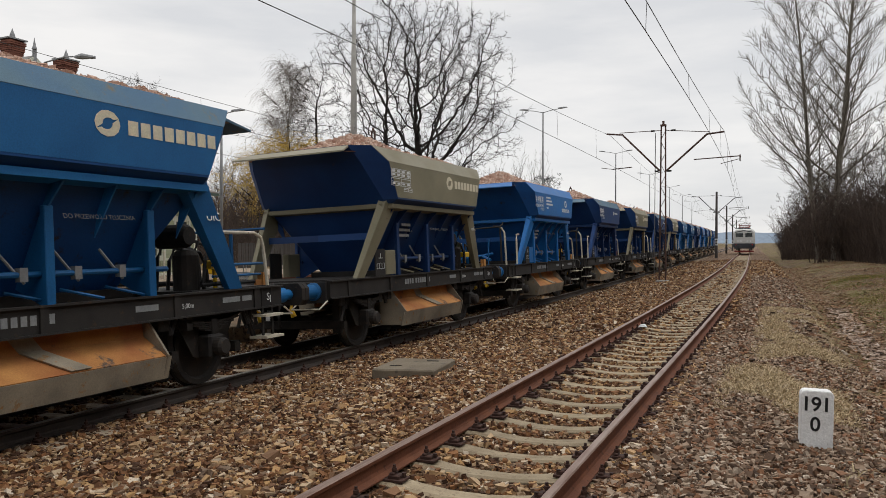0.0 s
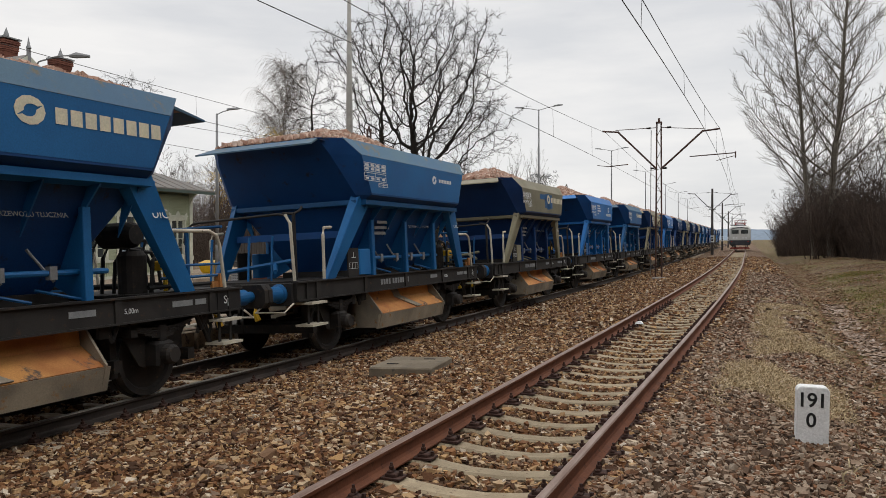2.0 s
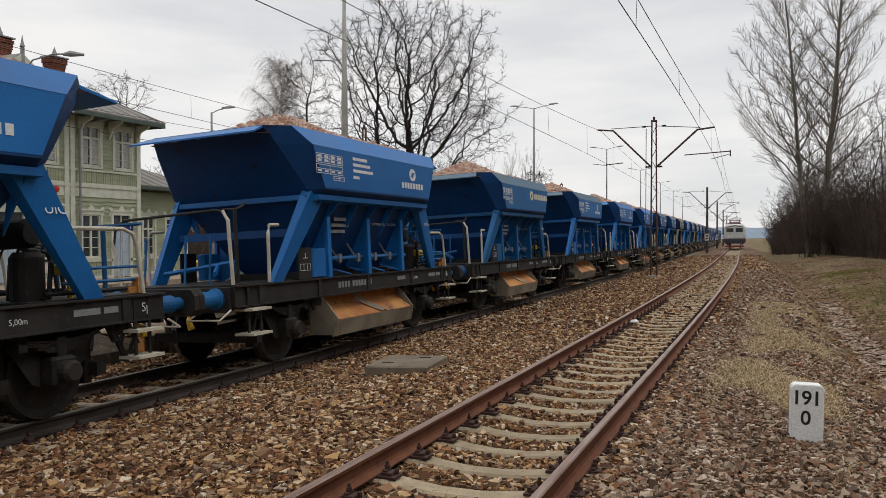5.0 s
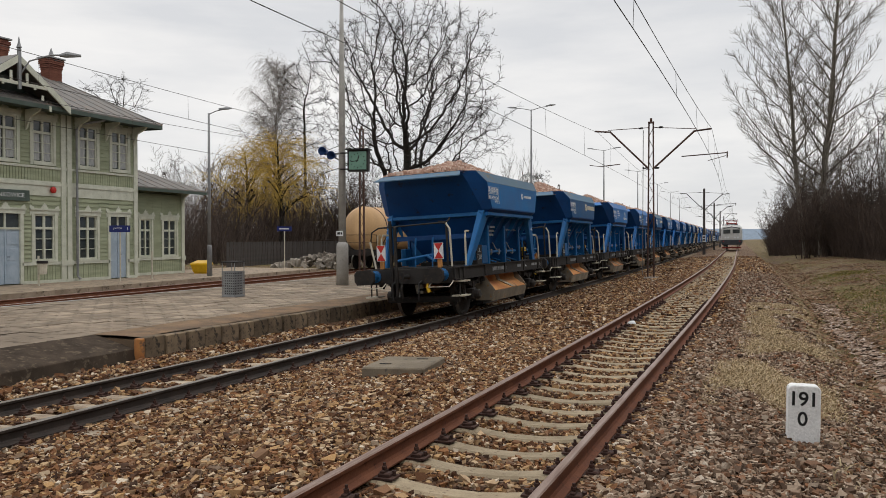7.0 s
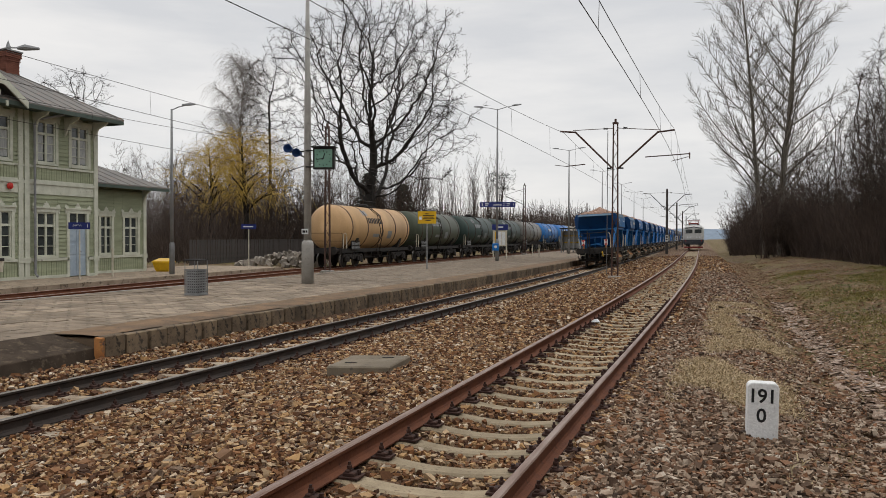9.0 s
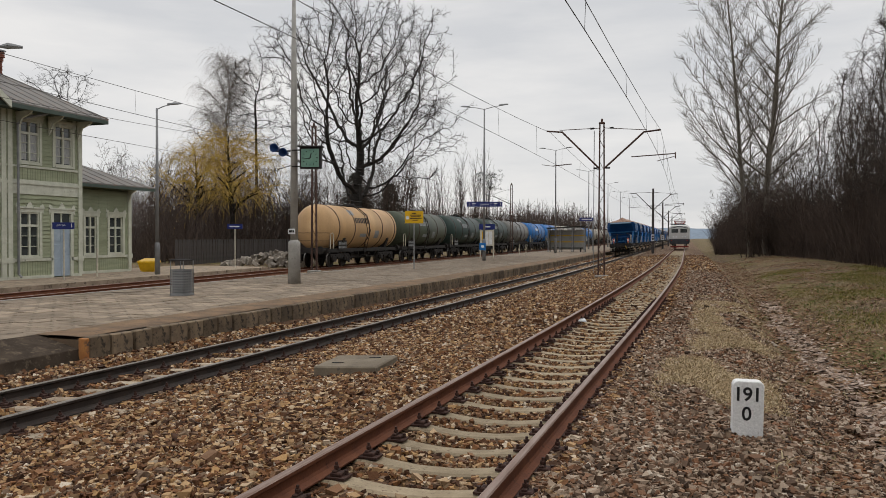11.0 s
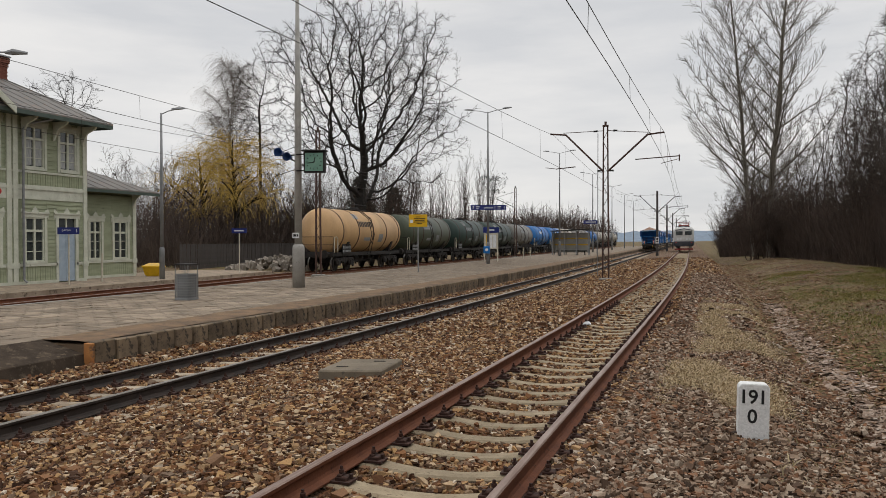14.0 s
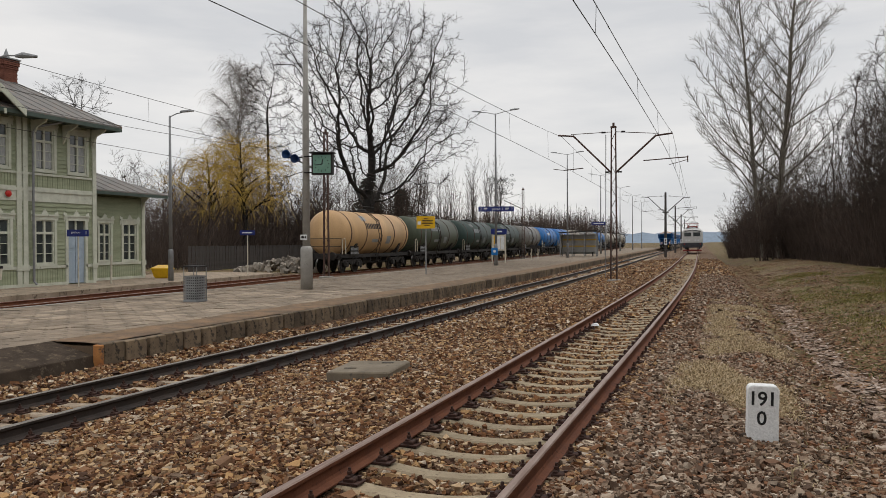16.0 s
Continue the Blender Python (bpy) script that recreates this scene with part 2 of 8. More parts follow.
M_DARKGREEN = mat("dark_green_eave_boards", (0.075, 0.10, 0.085), (0.055, 0.078, 0.066), 3, 0.75, bump=0.12)
M_DOORBLUE = mat("pale_blue_door_paint", (0.36, 0.43, 0.50), (0.30, 0.37, 0.44), 3, 0.6, c3=(0.2, 0.22, 0.24), spots=0.70, bump=0.06)
M_ROOF = mat("weathered_tin_roof", (0.125, 0.12, 0.112), (0.18, 0.165, 0.15), 1.2, 0.6, 0.15, c3=(0.20, 0.135, 0.10), spots=0.60, bump=0.08)
M_BRICK = mat("red_brown_chimney_brick", (0.22, 0.085, 0.055), (0.16, 0.06, 0.042), 3, 0.9, bump=0.3, vary=0.25)
M_PAVE = mat("sandy_concrete_paving", (0.195, 0.152, 0.110), (0.29, 0.232, 0.172), 1.6, 0.92, c3=(0.085, 0.065, 0.047), spots=0.58, bump=0.45, vary=0.26)
M_EDGE = mat("stained_concrete_edge_block", (0.19, 0.14, 0.09), (0.115, 0.085, 0.058), 3.0, 0.92, c3=(0.045, 0.036, 0.028), spots=0.56, bump=0.35, vary=0.38)
M_SAND = mat("orange_sandy_dirt", (0.21, 0.13, 0.072), (0.125, 0.086, 0.055), 2.0, 0.95, c3=(0.11, 0.075, 0.05), spots=0.58, bump=0.4)
M_TAR = mat("dark_tarred_surface", (0.070, 0.052, 0.038), (0.042, 0.032, 0.024), 3.0, 0.97, c3=(0.12, 0.092, 0.066), spots=0.58, bump=1.0, spec=0.08)
M_PLASTIC = mat("yellow_plastic", (0.70, 0.42, 0.015), (0.62, 0.36, 0.012), 3, 0.4, bump=0.03)
M_BARK = mat("dark_tree_bark", (0.013, 0.011, 0.0095), (0.028, 0.023, 0.019), 3, 0.95, bump=0.5)
M_TWIG = mat("dark_brown_twig", (0.020, 0.016, 0.014), (0.036, 0.029, 0.024), 3, 0.9, bump=0)
M_GREYBARK = mat("grey_poplar_bark", (0.12, 0.106, 0.088), (0.17, 0.152, 0.125), 2, 0.9, bump=0.3)
M_BIRCH = mat("pale_birch_bark", (0.22, 0.20, 0.18), (0.12, 0.105, 0.09), 3, 0.85, bump=0.2)
M_BRUSH = mat("grey_brown_brushwood", (0.050, 0.036, 0.029), (0.088, 0.063, 0.050), 0.7, 0.95, bump=0, island=0.35)
M_BIRCHTWIG = mat("grey_birch_twig", (0.20, 0.18, 0.165), (0.28, 0.25, 0.23), 2, 0.9, bump=0, island=0.3)
M_THICKET = mat("dark_brown_thicket_wood", (0.045, 0.036, 0.031), (0.085, 0.067, 0.055), 1.0, 0.9, bump=0, island=0.3)
M_WILLOW = mat("yellow_willow_twig", (0.50, 0.34, 0.06), (0.37, 0.24, 0.05), 1, 0.85, bump=0, island=0.3)
M_CONIFER = mat("dark_conifer_needle", (0.014, 0.024, 0.016), (0.022, 0.034, 0.02), 2, 0.9, bump=0, island=0.3)
M_LEAF = island_mat("dead_brown_leaf", [(0.0, (0.065, 0.031, 0.017)), (0.4, (0.165, 0.082, 0.040)), (0.8, (0.26, 0.155, 0.085)), (1.0, (0.40, 0.315, 0.24))])
M_GRASS = island_mat("dry_straw_grass", [(0.0, (0.20, 0.145, 0.075)), (0.45, (0.31, 0.24, 0.135)), (0.85, (0.42, 0.34, 0.21)), (1.0, (0.20, 0.19, 0.07))])
M_STRAW = island_mat("pale_trampled_straw", [(0.0, (0.26, 0.18, 0.095)), (0.45, (0.41, 0.31, 0.18)), (0.85, (0.55, 0.445, 0.29)), (1.0, (0.30, 0.22, 0.12))])
M_GREENGRASS = island_mat("green_grass", [(0.0, (0.05, 0.085, 0.02)), (0.6, (0.09, 0.14, 0.035)), (1.0, (0.17, 0.17, 0.06))])


# ---- mesh helpers ----
class Shape:
    """Collects vertices and faces of one mesh."""

    def __init__(self):
        self.v, self.f, self.m = [], [], []

    def poly(self, pts, faces, slot=0):
        o = len(self.v)
        self.v.extend(tuple(q) for q in pts)
        self.f.extend(tuple(i + o for i in f) for f in faces)
        self.m.extend([slot] * len(faces))
        return self

    def box(self, x0, x1, y0, y1, z0, z1, slot=0, c=0.0):
        """A box; c cuts its upright and top edges."""
        if not c:
            pts = [(x, y, z) for z in (z0, z1) for x, y in ((x0, y0), (x1, y0), (x1, y1), (x0, y1))]
            return self.poly(pts, [(3, 2, 1, 0), (4, 5, 6, 7), (0, 1, 5, 4), (1, 2, 6, 5), (2, 3, 7, 6), (3, 0, 4, 7)], slot)
        rings = []
        for z, d in ((z0, 0), (z1 - c, 0), (z1, c)):
            a, b, e, g = x0 + d, x1 - d, y0 + d, y1 - d
            rings += [(a + c, e, z), (b - c, e, z), (b, e + c, z), (b, g - c, z), (b - c, g, z), (a + c, g, z), (a, g - c, z), (a, e + c, z)]
        return self.stack(rings, 8, slot)

    def stack(self, pts, n, slot=0, caps=True):
        """Rings of n points each, joined one to the next."""
        k = len(pts) // n
        faces = [(r * n + i, r * n + (i + 1) % n, (r + 1) * n + (i + 1) % n, (r + 1) * n + i) for r in range(k - 1) for i in range(n)]
        if caps:
            faces += [tuple(range(n - 1, -1, -1)), tuple(range((k - 1) * n, k * n))]
        return self.poly(pts, faces, slot)

    def bar(self, a, b, r0, r1=None, n=8, slot=0):
        """A round bar from a to b."""
        return self.tube([a, b], [r0, r0 if r1 is None else r1], n, slot)

    def tube(self, path, radii, n=6, slot=0):
        path = [Vector(q) for q in path]
        if not isinstance(radii, (list, tuple)):
            radii = [radii] * len(path)
        pts = []
        for i, q in enumerate(path):
            d = (path[min(i + 1, len(path) - 1)] - path[max(i - 1, 0)]).normalized()
            u = d.cross(Vector((0, 0, 1)) if abs(d.z) < 0.9 else Vector((0, 1, 0))).normalized()
            w = u.cross(d)
            for k in range(n):
                a = 2 * math.pi * k / n
                pts.append(q + (u * math.cos(a) + w * math.sin(a)) * radii[i])
        return self.stack(pts, n, slot)

    def prism(self, outline, axis, a, b, slot=0):
        """A flat outline drawn out along one axis from a to b; the outline's two numbers are the other axes in order."""
        def put(q, h):
            return {"x": (h, q[0], q[1]), "y": (q[0], h, q[1]), "z": (q[0], q[1], h)}[axis]
        n = len(outline)
        return self.stack([put(q, a) for q in outline] + [put(q, b) for q in outline], n, slot)

    def lathe(self, profile, centre, axis="x", n=24, slot=0):
        """(r, h) pairs turned about an axis through centre."""
        cx, cy, cz = centre
        pts = []
        for r, h in profile:
            for k in range(n):
                a = 2 * math.pi * k / n
                c, s = r * math.cos(a), r * math.sin(a)
                pts.append({"x": (cx + h, cy + c, cz + s), "y": (cx + c, cy + h, cz + s), "z": (cx + c, cy + s, cz + h)}[axis])
        return self.stack(pts, n, slot)

    def mesh(self, name, mats, smooth=False):
        me = bpy.data.meshes.new(name)
        me.from_pydata(self.v, [], self.f)
        for mm in (mats if isinstance(mats, (list, tuple)) else [mats]):
            me.materials.append(mm)
        if any(self.m):
            me.polygons.foreach_set("material_index", self.m)
        bm = bmesh.new()
        bm.from_mesh(me)
        bmesh.ops.recalc_face_normals(bm, faces=bm.faces)
        bm.to_mesh(me)
        bm.free()
        if smooth:
            me.shade_smooth()
        me.update()
        return me


def part(name, shape, material, parent=None, label="", smooth=False):
    """Links a Shape or a ready mesh as one object under a thing or a part."""
    ob = new(name, shape if isinstance(shape, bpy.types.Mesh) else shape.mesh(name, material, smooth))
    ob.parent = parent
    if label:
        ob["label"] = label
    if name in JOINED:
        ob["kind"] = "stuff"
    return ob


# parts whose pieces are too small to pick apart
JOINED = ("name_bar", "number_bar", "load_table", "text_bars", "plate_bars", "board_stencil", "stencil", "hour_marks", "clapboard_wall", "wainscot", "lettering", "sheets", "brickwork", "belt_course", "roof_seam", "crest", "painted_panel", "paint_patch", "emblem", "door_panel", "perforated_shell", "branchwork", "pipework", "eave_bracket", "bargeboard")


def thing(name, label, category, m=None, group="", kind=""):
    ob = new(name)
    ob.empty_display_size = 0.2
    if m is not None:
        ob.matrix_basis = m
    return tagged(ob, label, category, group, kind)


def lettering(text, size, material, m, name="lettering", parent=None, align="CENTER", bold=0.0):
    """Words in the built-in font, as a thin mesh standing in the x-z plane of m."""
    cu = bpy.data.curves.new(name, "FONT")
    cu.body, cu.size, cu.extrude, cu.align_x, cu.align_y = text, size, 0.001, align, "CENTER"
    cu.resolution_u, cu.offset = 3, bold
    tmp = new("tmp", cu)
    me = bpy.data.meshes.new_from_object(tmp.evaluated_get(bpy.context.evaluated_depsgraph_get()))
    bpy.data.objects.remove(tmp)
    me.materials.clear()
    me.materials.append(material)
    ob = part(name, me, None, parent)
    ob.matrix_basis = m
    return ob


# ---- the plan: tracks run along +y and bend gently to -x ----
A_X, B_X, C_X = -2.163, -7.80, -22.75
A_Z, B_Z, C_Z = 0.0, -0.24, -0.17
CANT_A, CANT_B = 0.012, 0.048
GAUGE = 0.7535


def bend(y):
    """Sideways shift of the tracks at y."""
    d = max(0.0, min(y, 60.0) - 7.5)
    s = -0.00031 * d * d
    if y > 60.0:
        s -= 2 * 0.00031 * 52.5 * (y - 60.0)
    return s


def siding(y):
    """Sideways shift of the siding, which swings in towards the platform before the house."""
    return bend(y) + 0.078 * max(0.0, 40.0 - max(y, 8.0))


def heading(y):
    """Degrees by which the tracks have turned to the left at y."""
    return math.degrees(math.atan(2 * 0.00031 * max(0.0, min(y, 60.0) - 7.5)))


def on_track(x, y, z, cant=0.0):
    """Pose on a track: x is its centre line, y the way along, z the rail level."""
    return pose(x + bend(y), y, z, 0, math.degrees(-math.atan(cant)), heading(y))


PROFILE = [(-3000, -0.6), (-400, -0.4), (-60, -0.25), (-40, -0.16), (-27.2, -0.2), (-25.2, -0.3), (-24.9, -0.36), (-18.0, -0.42), (-17.2, -0.6), (-10, -0.6),
           (-9.2, -0.56), (-6.3, -0.50), (-5.3, -0.42), (-4.6, -0.36), (-3.9, -0.30), (-0.2, -0.30), (0.35, -0.27), (0.9, -0.34), (1.3, -0.50), (1.7, -0.63), (2.1, -0.62), (2.6, -0.48),
           (3.3, -0.28), (4.4, -0.10), (6.0, 0.04), (8.0, 0.14), (11.0, 0.24), (20, 0.35), (60, 0.4), (400, 0.2), (3000, -0.5)]


def ground_z(u):
    for (a, za), (b, zb) in zip(PROFILE, PROFILE[1:]):
        if u <= b:
            k = (u - a) / (b - a)
            return za + (zb - za) * k
    return PROFILE[-1][1]


def ground_material():
    """Leaf litter as small cells of mixed browns, with straw and moss in broad drifts."""
    m = ballast_material("littered_earth", [(0.0, (0.035, 0.021, 0.012)), (0.35, (0.098, 0.056, 0.030)), (0.7, (0.165, 0.100, 0.056)), (0.92, (0.20, 0.147, 0.098)), (1.0, (0.34, 0.27, 0.205))], 15, 0.02)
    n, l = m.node_tree.nodes, m.node_tree.links
    b = n["Principled BSDF"]
    colour = b.inputs["Base Color"].links[0].from_socket
    co = n.new("ShaderNodeTexCoord")
    for scale, lo, c, fine in ((0.33, 0.51, (0.125, 0.112, 0.034), 2.0), (0.75, 0.57, (0.22, 0.165, 0.095), 3.0)):
        ns, mr, mx = n.new("ShaderNodeTexNoise"), n.new("ShaderNodeMapRange"), n.new("ShaderNodeMix")
        ns.inputs["Scale"].default_value, ns.inputs["Detail"].default_value, ns.inputs["Roughness"].default_value = scale, 9, 0.68
        mr.inputs["From Min"].default_value, mr.inputs["From Max"].default_value, mr.inputs["To Max"].default_value = lo - 0.06, lo + 0.08, 0.8
        mx.data_type = "RGBA"
        l.new(co.outputs["Object"], ns.inputs["Vector"])
        l.new(ns.outputs["Fac"], mr.inputs["Value"])
        l.new(mr.outputs["Result"], mx.inputs["Factor"])
        l.new(colour, mx.inputs["A"])
        mx.inputs["B"].default_value = (*c, 1)
        colour = mx.outputs["Result"]
    l.new(colour, b.inputs["Base Color"])
    return m


def build_ground():
    us = sorted({u for u, _ in PROFILE} | {round(-9 + 0.35 * k, 2) for k in range(66)} | set(range(-60, -9, 3)) | set(range(16, 60, 4)))
    ys = [-2500, -800, -300, -150, -80, -40, -20, -10] + [-5 + 0.5 * k for k in range(90)] + [40 + 2.5 * k for k in range(40)] + [140, 180, 240, 320, 450, 700, 1100, 2000, 4500]
    s = Shape()
    pts = []
    for y in ys:
        for u in us:
            z = ground_z(u)
            if abs(u) < 80 and -20 < y < 160:
                amp = 0.05 if u > 0.6 or u < -25 else 0.015
                z += amp * noise.noise((u * 0.9, y * 0.55, 3.1)) + amp * 0.6 * noise.noise((u * 2.7, y * 2.1, 8.4))
            pts.append((u + bend(y) * (1 if abs(u) < 400 else 0), y, z))
    n = len(us)
    s.poly(pts, [(r * n + i, r * n + i + 1, (r + 1) * n + i + 1, (r + 1) * n + i) for r in range(len(ys) - 1) for i in range(n - 1)])
    ob = part("ground", s, ground_material(), smooth=True)
    return tagged(ob, "earth bank with leaf litter, straw and a shallow ditch", "ground", kind="structure")


def ballast_material(name, stops, scale=19, relief=0.04):
    m = bpy.data.materials.new(name)
    m.use_nodes = True
    n, l = m.node_tree.nodes, m.node_tree.links
    b = n["Principled BSDF"]
    b.inputs["Roughness"].default_value = 0.92
    b.inputs["Specular IOR Level"].default_value = 0.2
    co, vo, ramp, sep = n.new("ShaderNodeTexCoord"), n.new("ShaderNodeTexVoronoi"), n.new("ShaderNodeValToRGB"), n.new("ShaderNodeSeparateColor")
    vo.inputs["Scale"].default_value = scale
    l.new(co.outputs["Object"], vo.inputs["Vector"])
    l.new(vo.outputs["Color"], sep.inputs["Color"])
    e = ramp.color_ramp.elements
    while len(e) < len(stops):
        e.new(0.5)
    for k, (at, c) in enumerate(stops):
        e[k].position, e[k].color = at, (*c, 1)
    l.new(sep.outputs[0], ramp.inputs["Fac"])
    big, mx = n.new("ShaderNodeTexNoise"), n.new("ShaderNodeHueSaturation")
    big.inputs["Scale"].default_value = 0.8
    mr = n.new("ShaderNodeMapRange")
    mr.inputs["To Min"].default_value, mr.inputs["To Max"].default_value = 0.65, 1.25
    l.new(co.outputs["Object"], big.inputs["Vector"])
    l.new(big.outputs["Fac"], mr.inputs["Value"])
    l.new(mr.outputs["Result"], mx.inputs["Value"])
    l.new(ramp.outputs["Color"], mx.inputs["Color"])
    l.new(mx.outputs["Color"], b.inputs["Base Color"])
    bp = n.new("ShaderNodeBump")
    bp.inputs["Strength"].default_value, bp.inputs["Distance"].default_value, bp.invert = 0.9, relief, True
    l.new(vo.outputs["Distance"], bp.inputs["Height"])
    l.new(bp.outputs["Normal"], b.inputs["Normal"])
    return m


M_BED = ballast_material("brown_ballast_bed", [(0.0, (0.04, 0.024, 0.016)), (0.3, (0.115, 0.064, 0.038)), (0.55, (0.175, 0.103, 0.062)), (0.8, (0.22, 0.15, 0.097)), (1.0, (0.34, 0.27, 0.20))])
# Near bed, showing between loose stones, is darker than the far bed.
M_BEDNEAR = ballast_material("dark_ballast_bed", [(0.0, (0.03, 0.017, 0.010)), (0.4, (0.08, 0.042, 0.023)), (0.8, (0.14, 0.078, 0.043)), (1.0, (0.21, 0.135, 0.08))], 24)
# ballast surface by distance from the near track's centre line
BED = [(-9.45, -0.29), (-9.0, -0.33), (-8.75, -0.40), (-8.45, -0.455), (-7.8, -0.475), (-7.15, -0.455), (-6.9, -0.40), (-6.2, -0.40), (-5.6, -0.36), (-4.6, -0.25), (-3.6, -0.175), (-3.15, -0.175),
       (-2.8, -0.23), (-2.163, -0.27), (-1.53, -0.23), (-1.2, -0.172), (-0.7, -0.168), (0.1, -0.20), (0.6, -0.25), (0.95, -0.36), (1.2, -0.50)]


def bed_z(u):
    for (a, za), (b, zb) in zip(BED, BED[1:]):
        if u <= b:
            return za + (zb - za) * (u - a) / (b - a)
    return BED[-1][1]


def build_ballast_bed():
    us = [BED[0][0] + 0.15 * k for k in range(72)]
    ys = [-120, -60, -20] + [-6 + 0.4 * k for k in range(130)] + [46 + 2 * k for k in range(60)] + [175, 200, 240, 300, 360]
    pts = [(u + bend(y), y, bed_z(u) + (0.022 * noise.noise((u * 2, y * 2, 1.5)) + 0.012 * noise.noise((u * 7, y * 7, 4))) * (0 if abs(y) > 46 else 1)) for y in ys for u in us]
    n = len(us)
    s = Shape().poly(pts, [(r * n + i, r * n + i + 1, (r + 1) * n + i + 1, (r + 1) * n + i) for r in range(len(ys) - 1) for i in range(n - 1)])
    ob = part("ballast_bed", s, [M_BED, M_BEDNEAR], smooth=True)
    ob.data.polygons.foreach_set("material_index", [1 if -6 <= ys[k // (n - 1)] < 45 else 0 for k in range(len(ob.data.polygons))])
    tagged(ob, "brown crushed stone ballast bed under two tracks", "ballast", kind="structure")
    s = Shape()
    us = [C_X - 2.1, C_X - 1.6, C_X - 0.75, C_X, C_X + 0.75, C_X + 1.2, C_X + 1.7]
    zs = [-0.40, -0.33, -0.31, -0.33, -0.31, -0.34, -0.45]
    ys = [-40 + 4 * k for k in range(70)]
    s.poly([(u + siding(y), y, z) for y in ys for u, z in zip(us, zs)], [(r * 7 + i, r * 7 + i + 1, r * 7 + i + 8, r * 7 + i + 7) for r in range(len(ys) - 1) for i in range(6)])
    tagged(part("ballast_bed", s, M_BED, smooth=True), "dusty stone ballast under the siding track", "ballast", kind="structure")


RAIL_OUT = [(-0.075, -0.172), (0.075, -0.172), (0.075, -0.160), (0.022, -0.142), (0.009, -0.120), (0.009, -0.055), (0.034, -0.036), (0.036, -0.010), (0.026, 0.0), (-0.026, 0.0), (-0.036, -0.010), (-0.034, -0.036), (-0.009, -0.055), (-0.009, -0.120), (-0.022, -0.142), (-0.075, -0.160)]


def build_rail(parent, xc, z, cant, side, m_side, m_top, y0, y1, label, way=bend):
    n = len(RAIL_OUT)
    ys = [y0 + k * (y1 - y0) / round((y1 - y0) / 1.5) for k in range(round((y1 - y0) / 1.5) + 1)]
    pts, faces, slots = [], [], []
    for y in ys:
        for a, h in RAIL_OUT:
            pts.append((xc + side * GAUGE + a + way(y), y, z + cant * (side * GAUGE + a) + h))
    for r in range(len(ys) - 1):
        for i in range(n):
            faces.append((r * n + i, r * n + (i + 1) % n, (r + 1) * n + (i + 1) % n, (r + 1) * n + i))
            slots.append(1 if i in (8, 7, 9) else 0)
    s = Shape()
    s.poly(pts, faces)
    s.m = slots
    return part("rail", s, [m_side, m_top], parent, label)


def sleeper_mesh(material, depth=0.05, w=0.12):
    """Concrete sleeper: level under the rails, dipped in the middle, bevelled shoulders."""
    pts = []
    for x, top, hw in ((-1.30, -0.235, w), (-1.27, -0.185, w), (-0.98, -0.182, w), (-0.60, -0.184, w), (-0.38, -0.182 - depth * 0.6, w * 0.9), (-0.16, -0.182 - depth, w * 0.86), (0.16, -0.182 - depth, w * 0.86), (0.38, -0.182 - depth * 0.6, w * 0.9), (0.60, -0.184, w), (0.98, -0.182, w), (1.27, -0.185, w), (1.30, -0.235, w)):
        pts += [(x, -hw, -0.36), (x, -hw, top - 0.02), (x, -hw + 0.025, top), (x, hw - 0.025, top), (x, hw, top - 0.02), (x, hw, -0.36)]
    return Shape().stack(pts, 6).mesh("sleeper", material)


def clip_mesh():
    """Rail fastening: base plate, clamp and two bolts with nuts, beside the rail foot."""
    s = Shape()
    s.box(-0.02, 0.17, -0.075, 0.075, -0.182, -0.165)
    s.box(0.03, 0.13, -0.05, 0.05, -0.165, -0.135, c=0.008)
    s.box(0.045, 0.085, -0.045, 0.045, -0.135, -0.118, c=0.006)
    s.bar((0.068, 0, -0.12), (0.068, 0, -0.062), 0.013, n=6)
    s.bar((0.068, 0, -0.112), (0.068, 0, -0.088), 0.023, n=6)
    s.bar((0.135, 0.035, -0.165), (0.135, 0.035, -0.128), 0.018, n=6)
    return s.mesh("fastening", M_CLIP)


def build_track(name, label, xc, z, cant, m_side, m_top, m_sl, y0, y1, s0, s1, f1, spacing=0.6, phase=0.0, depth=0.05, way=bend):
    tr = thing(name, label, "railway track", kind="structure")
    for side in (-1, 1):
        build_rail(tr, xc, z, cant, side, m_side, m_top, y0, y1, "", way)
    me, cl = sleeper_mesh(m_sl, depth), clip_mesh()
    y = s0 + phase
    k = 0
    while y < s1:
        m = on_track(xc + way(y) - bend(y), y, z, cant)
        if k < 190:
            ob = part("sleeper", me, None, tr)
            ob.matrix_basis = m @ pose(random.uniform(-0.02, 0.02), 0, random.uniform(-0.008, 0.0), 0, 0, random.uniform(-0.5, 0.5))
        if y < f1:
            for side in (-1, 1):
                for d in (-1, 1):
                    ob = part("fastening", cl, None, tr)
                    ob.matrix_basis = m @ pose(side * GAUGE + d * 0.068, 0, 0, 0, 0, 0 if d > 0 else 180)
        y += spacing
        k += 1
    return tr


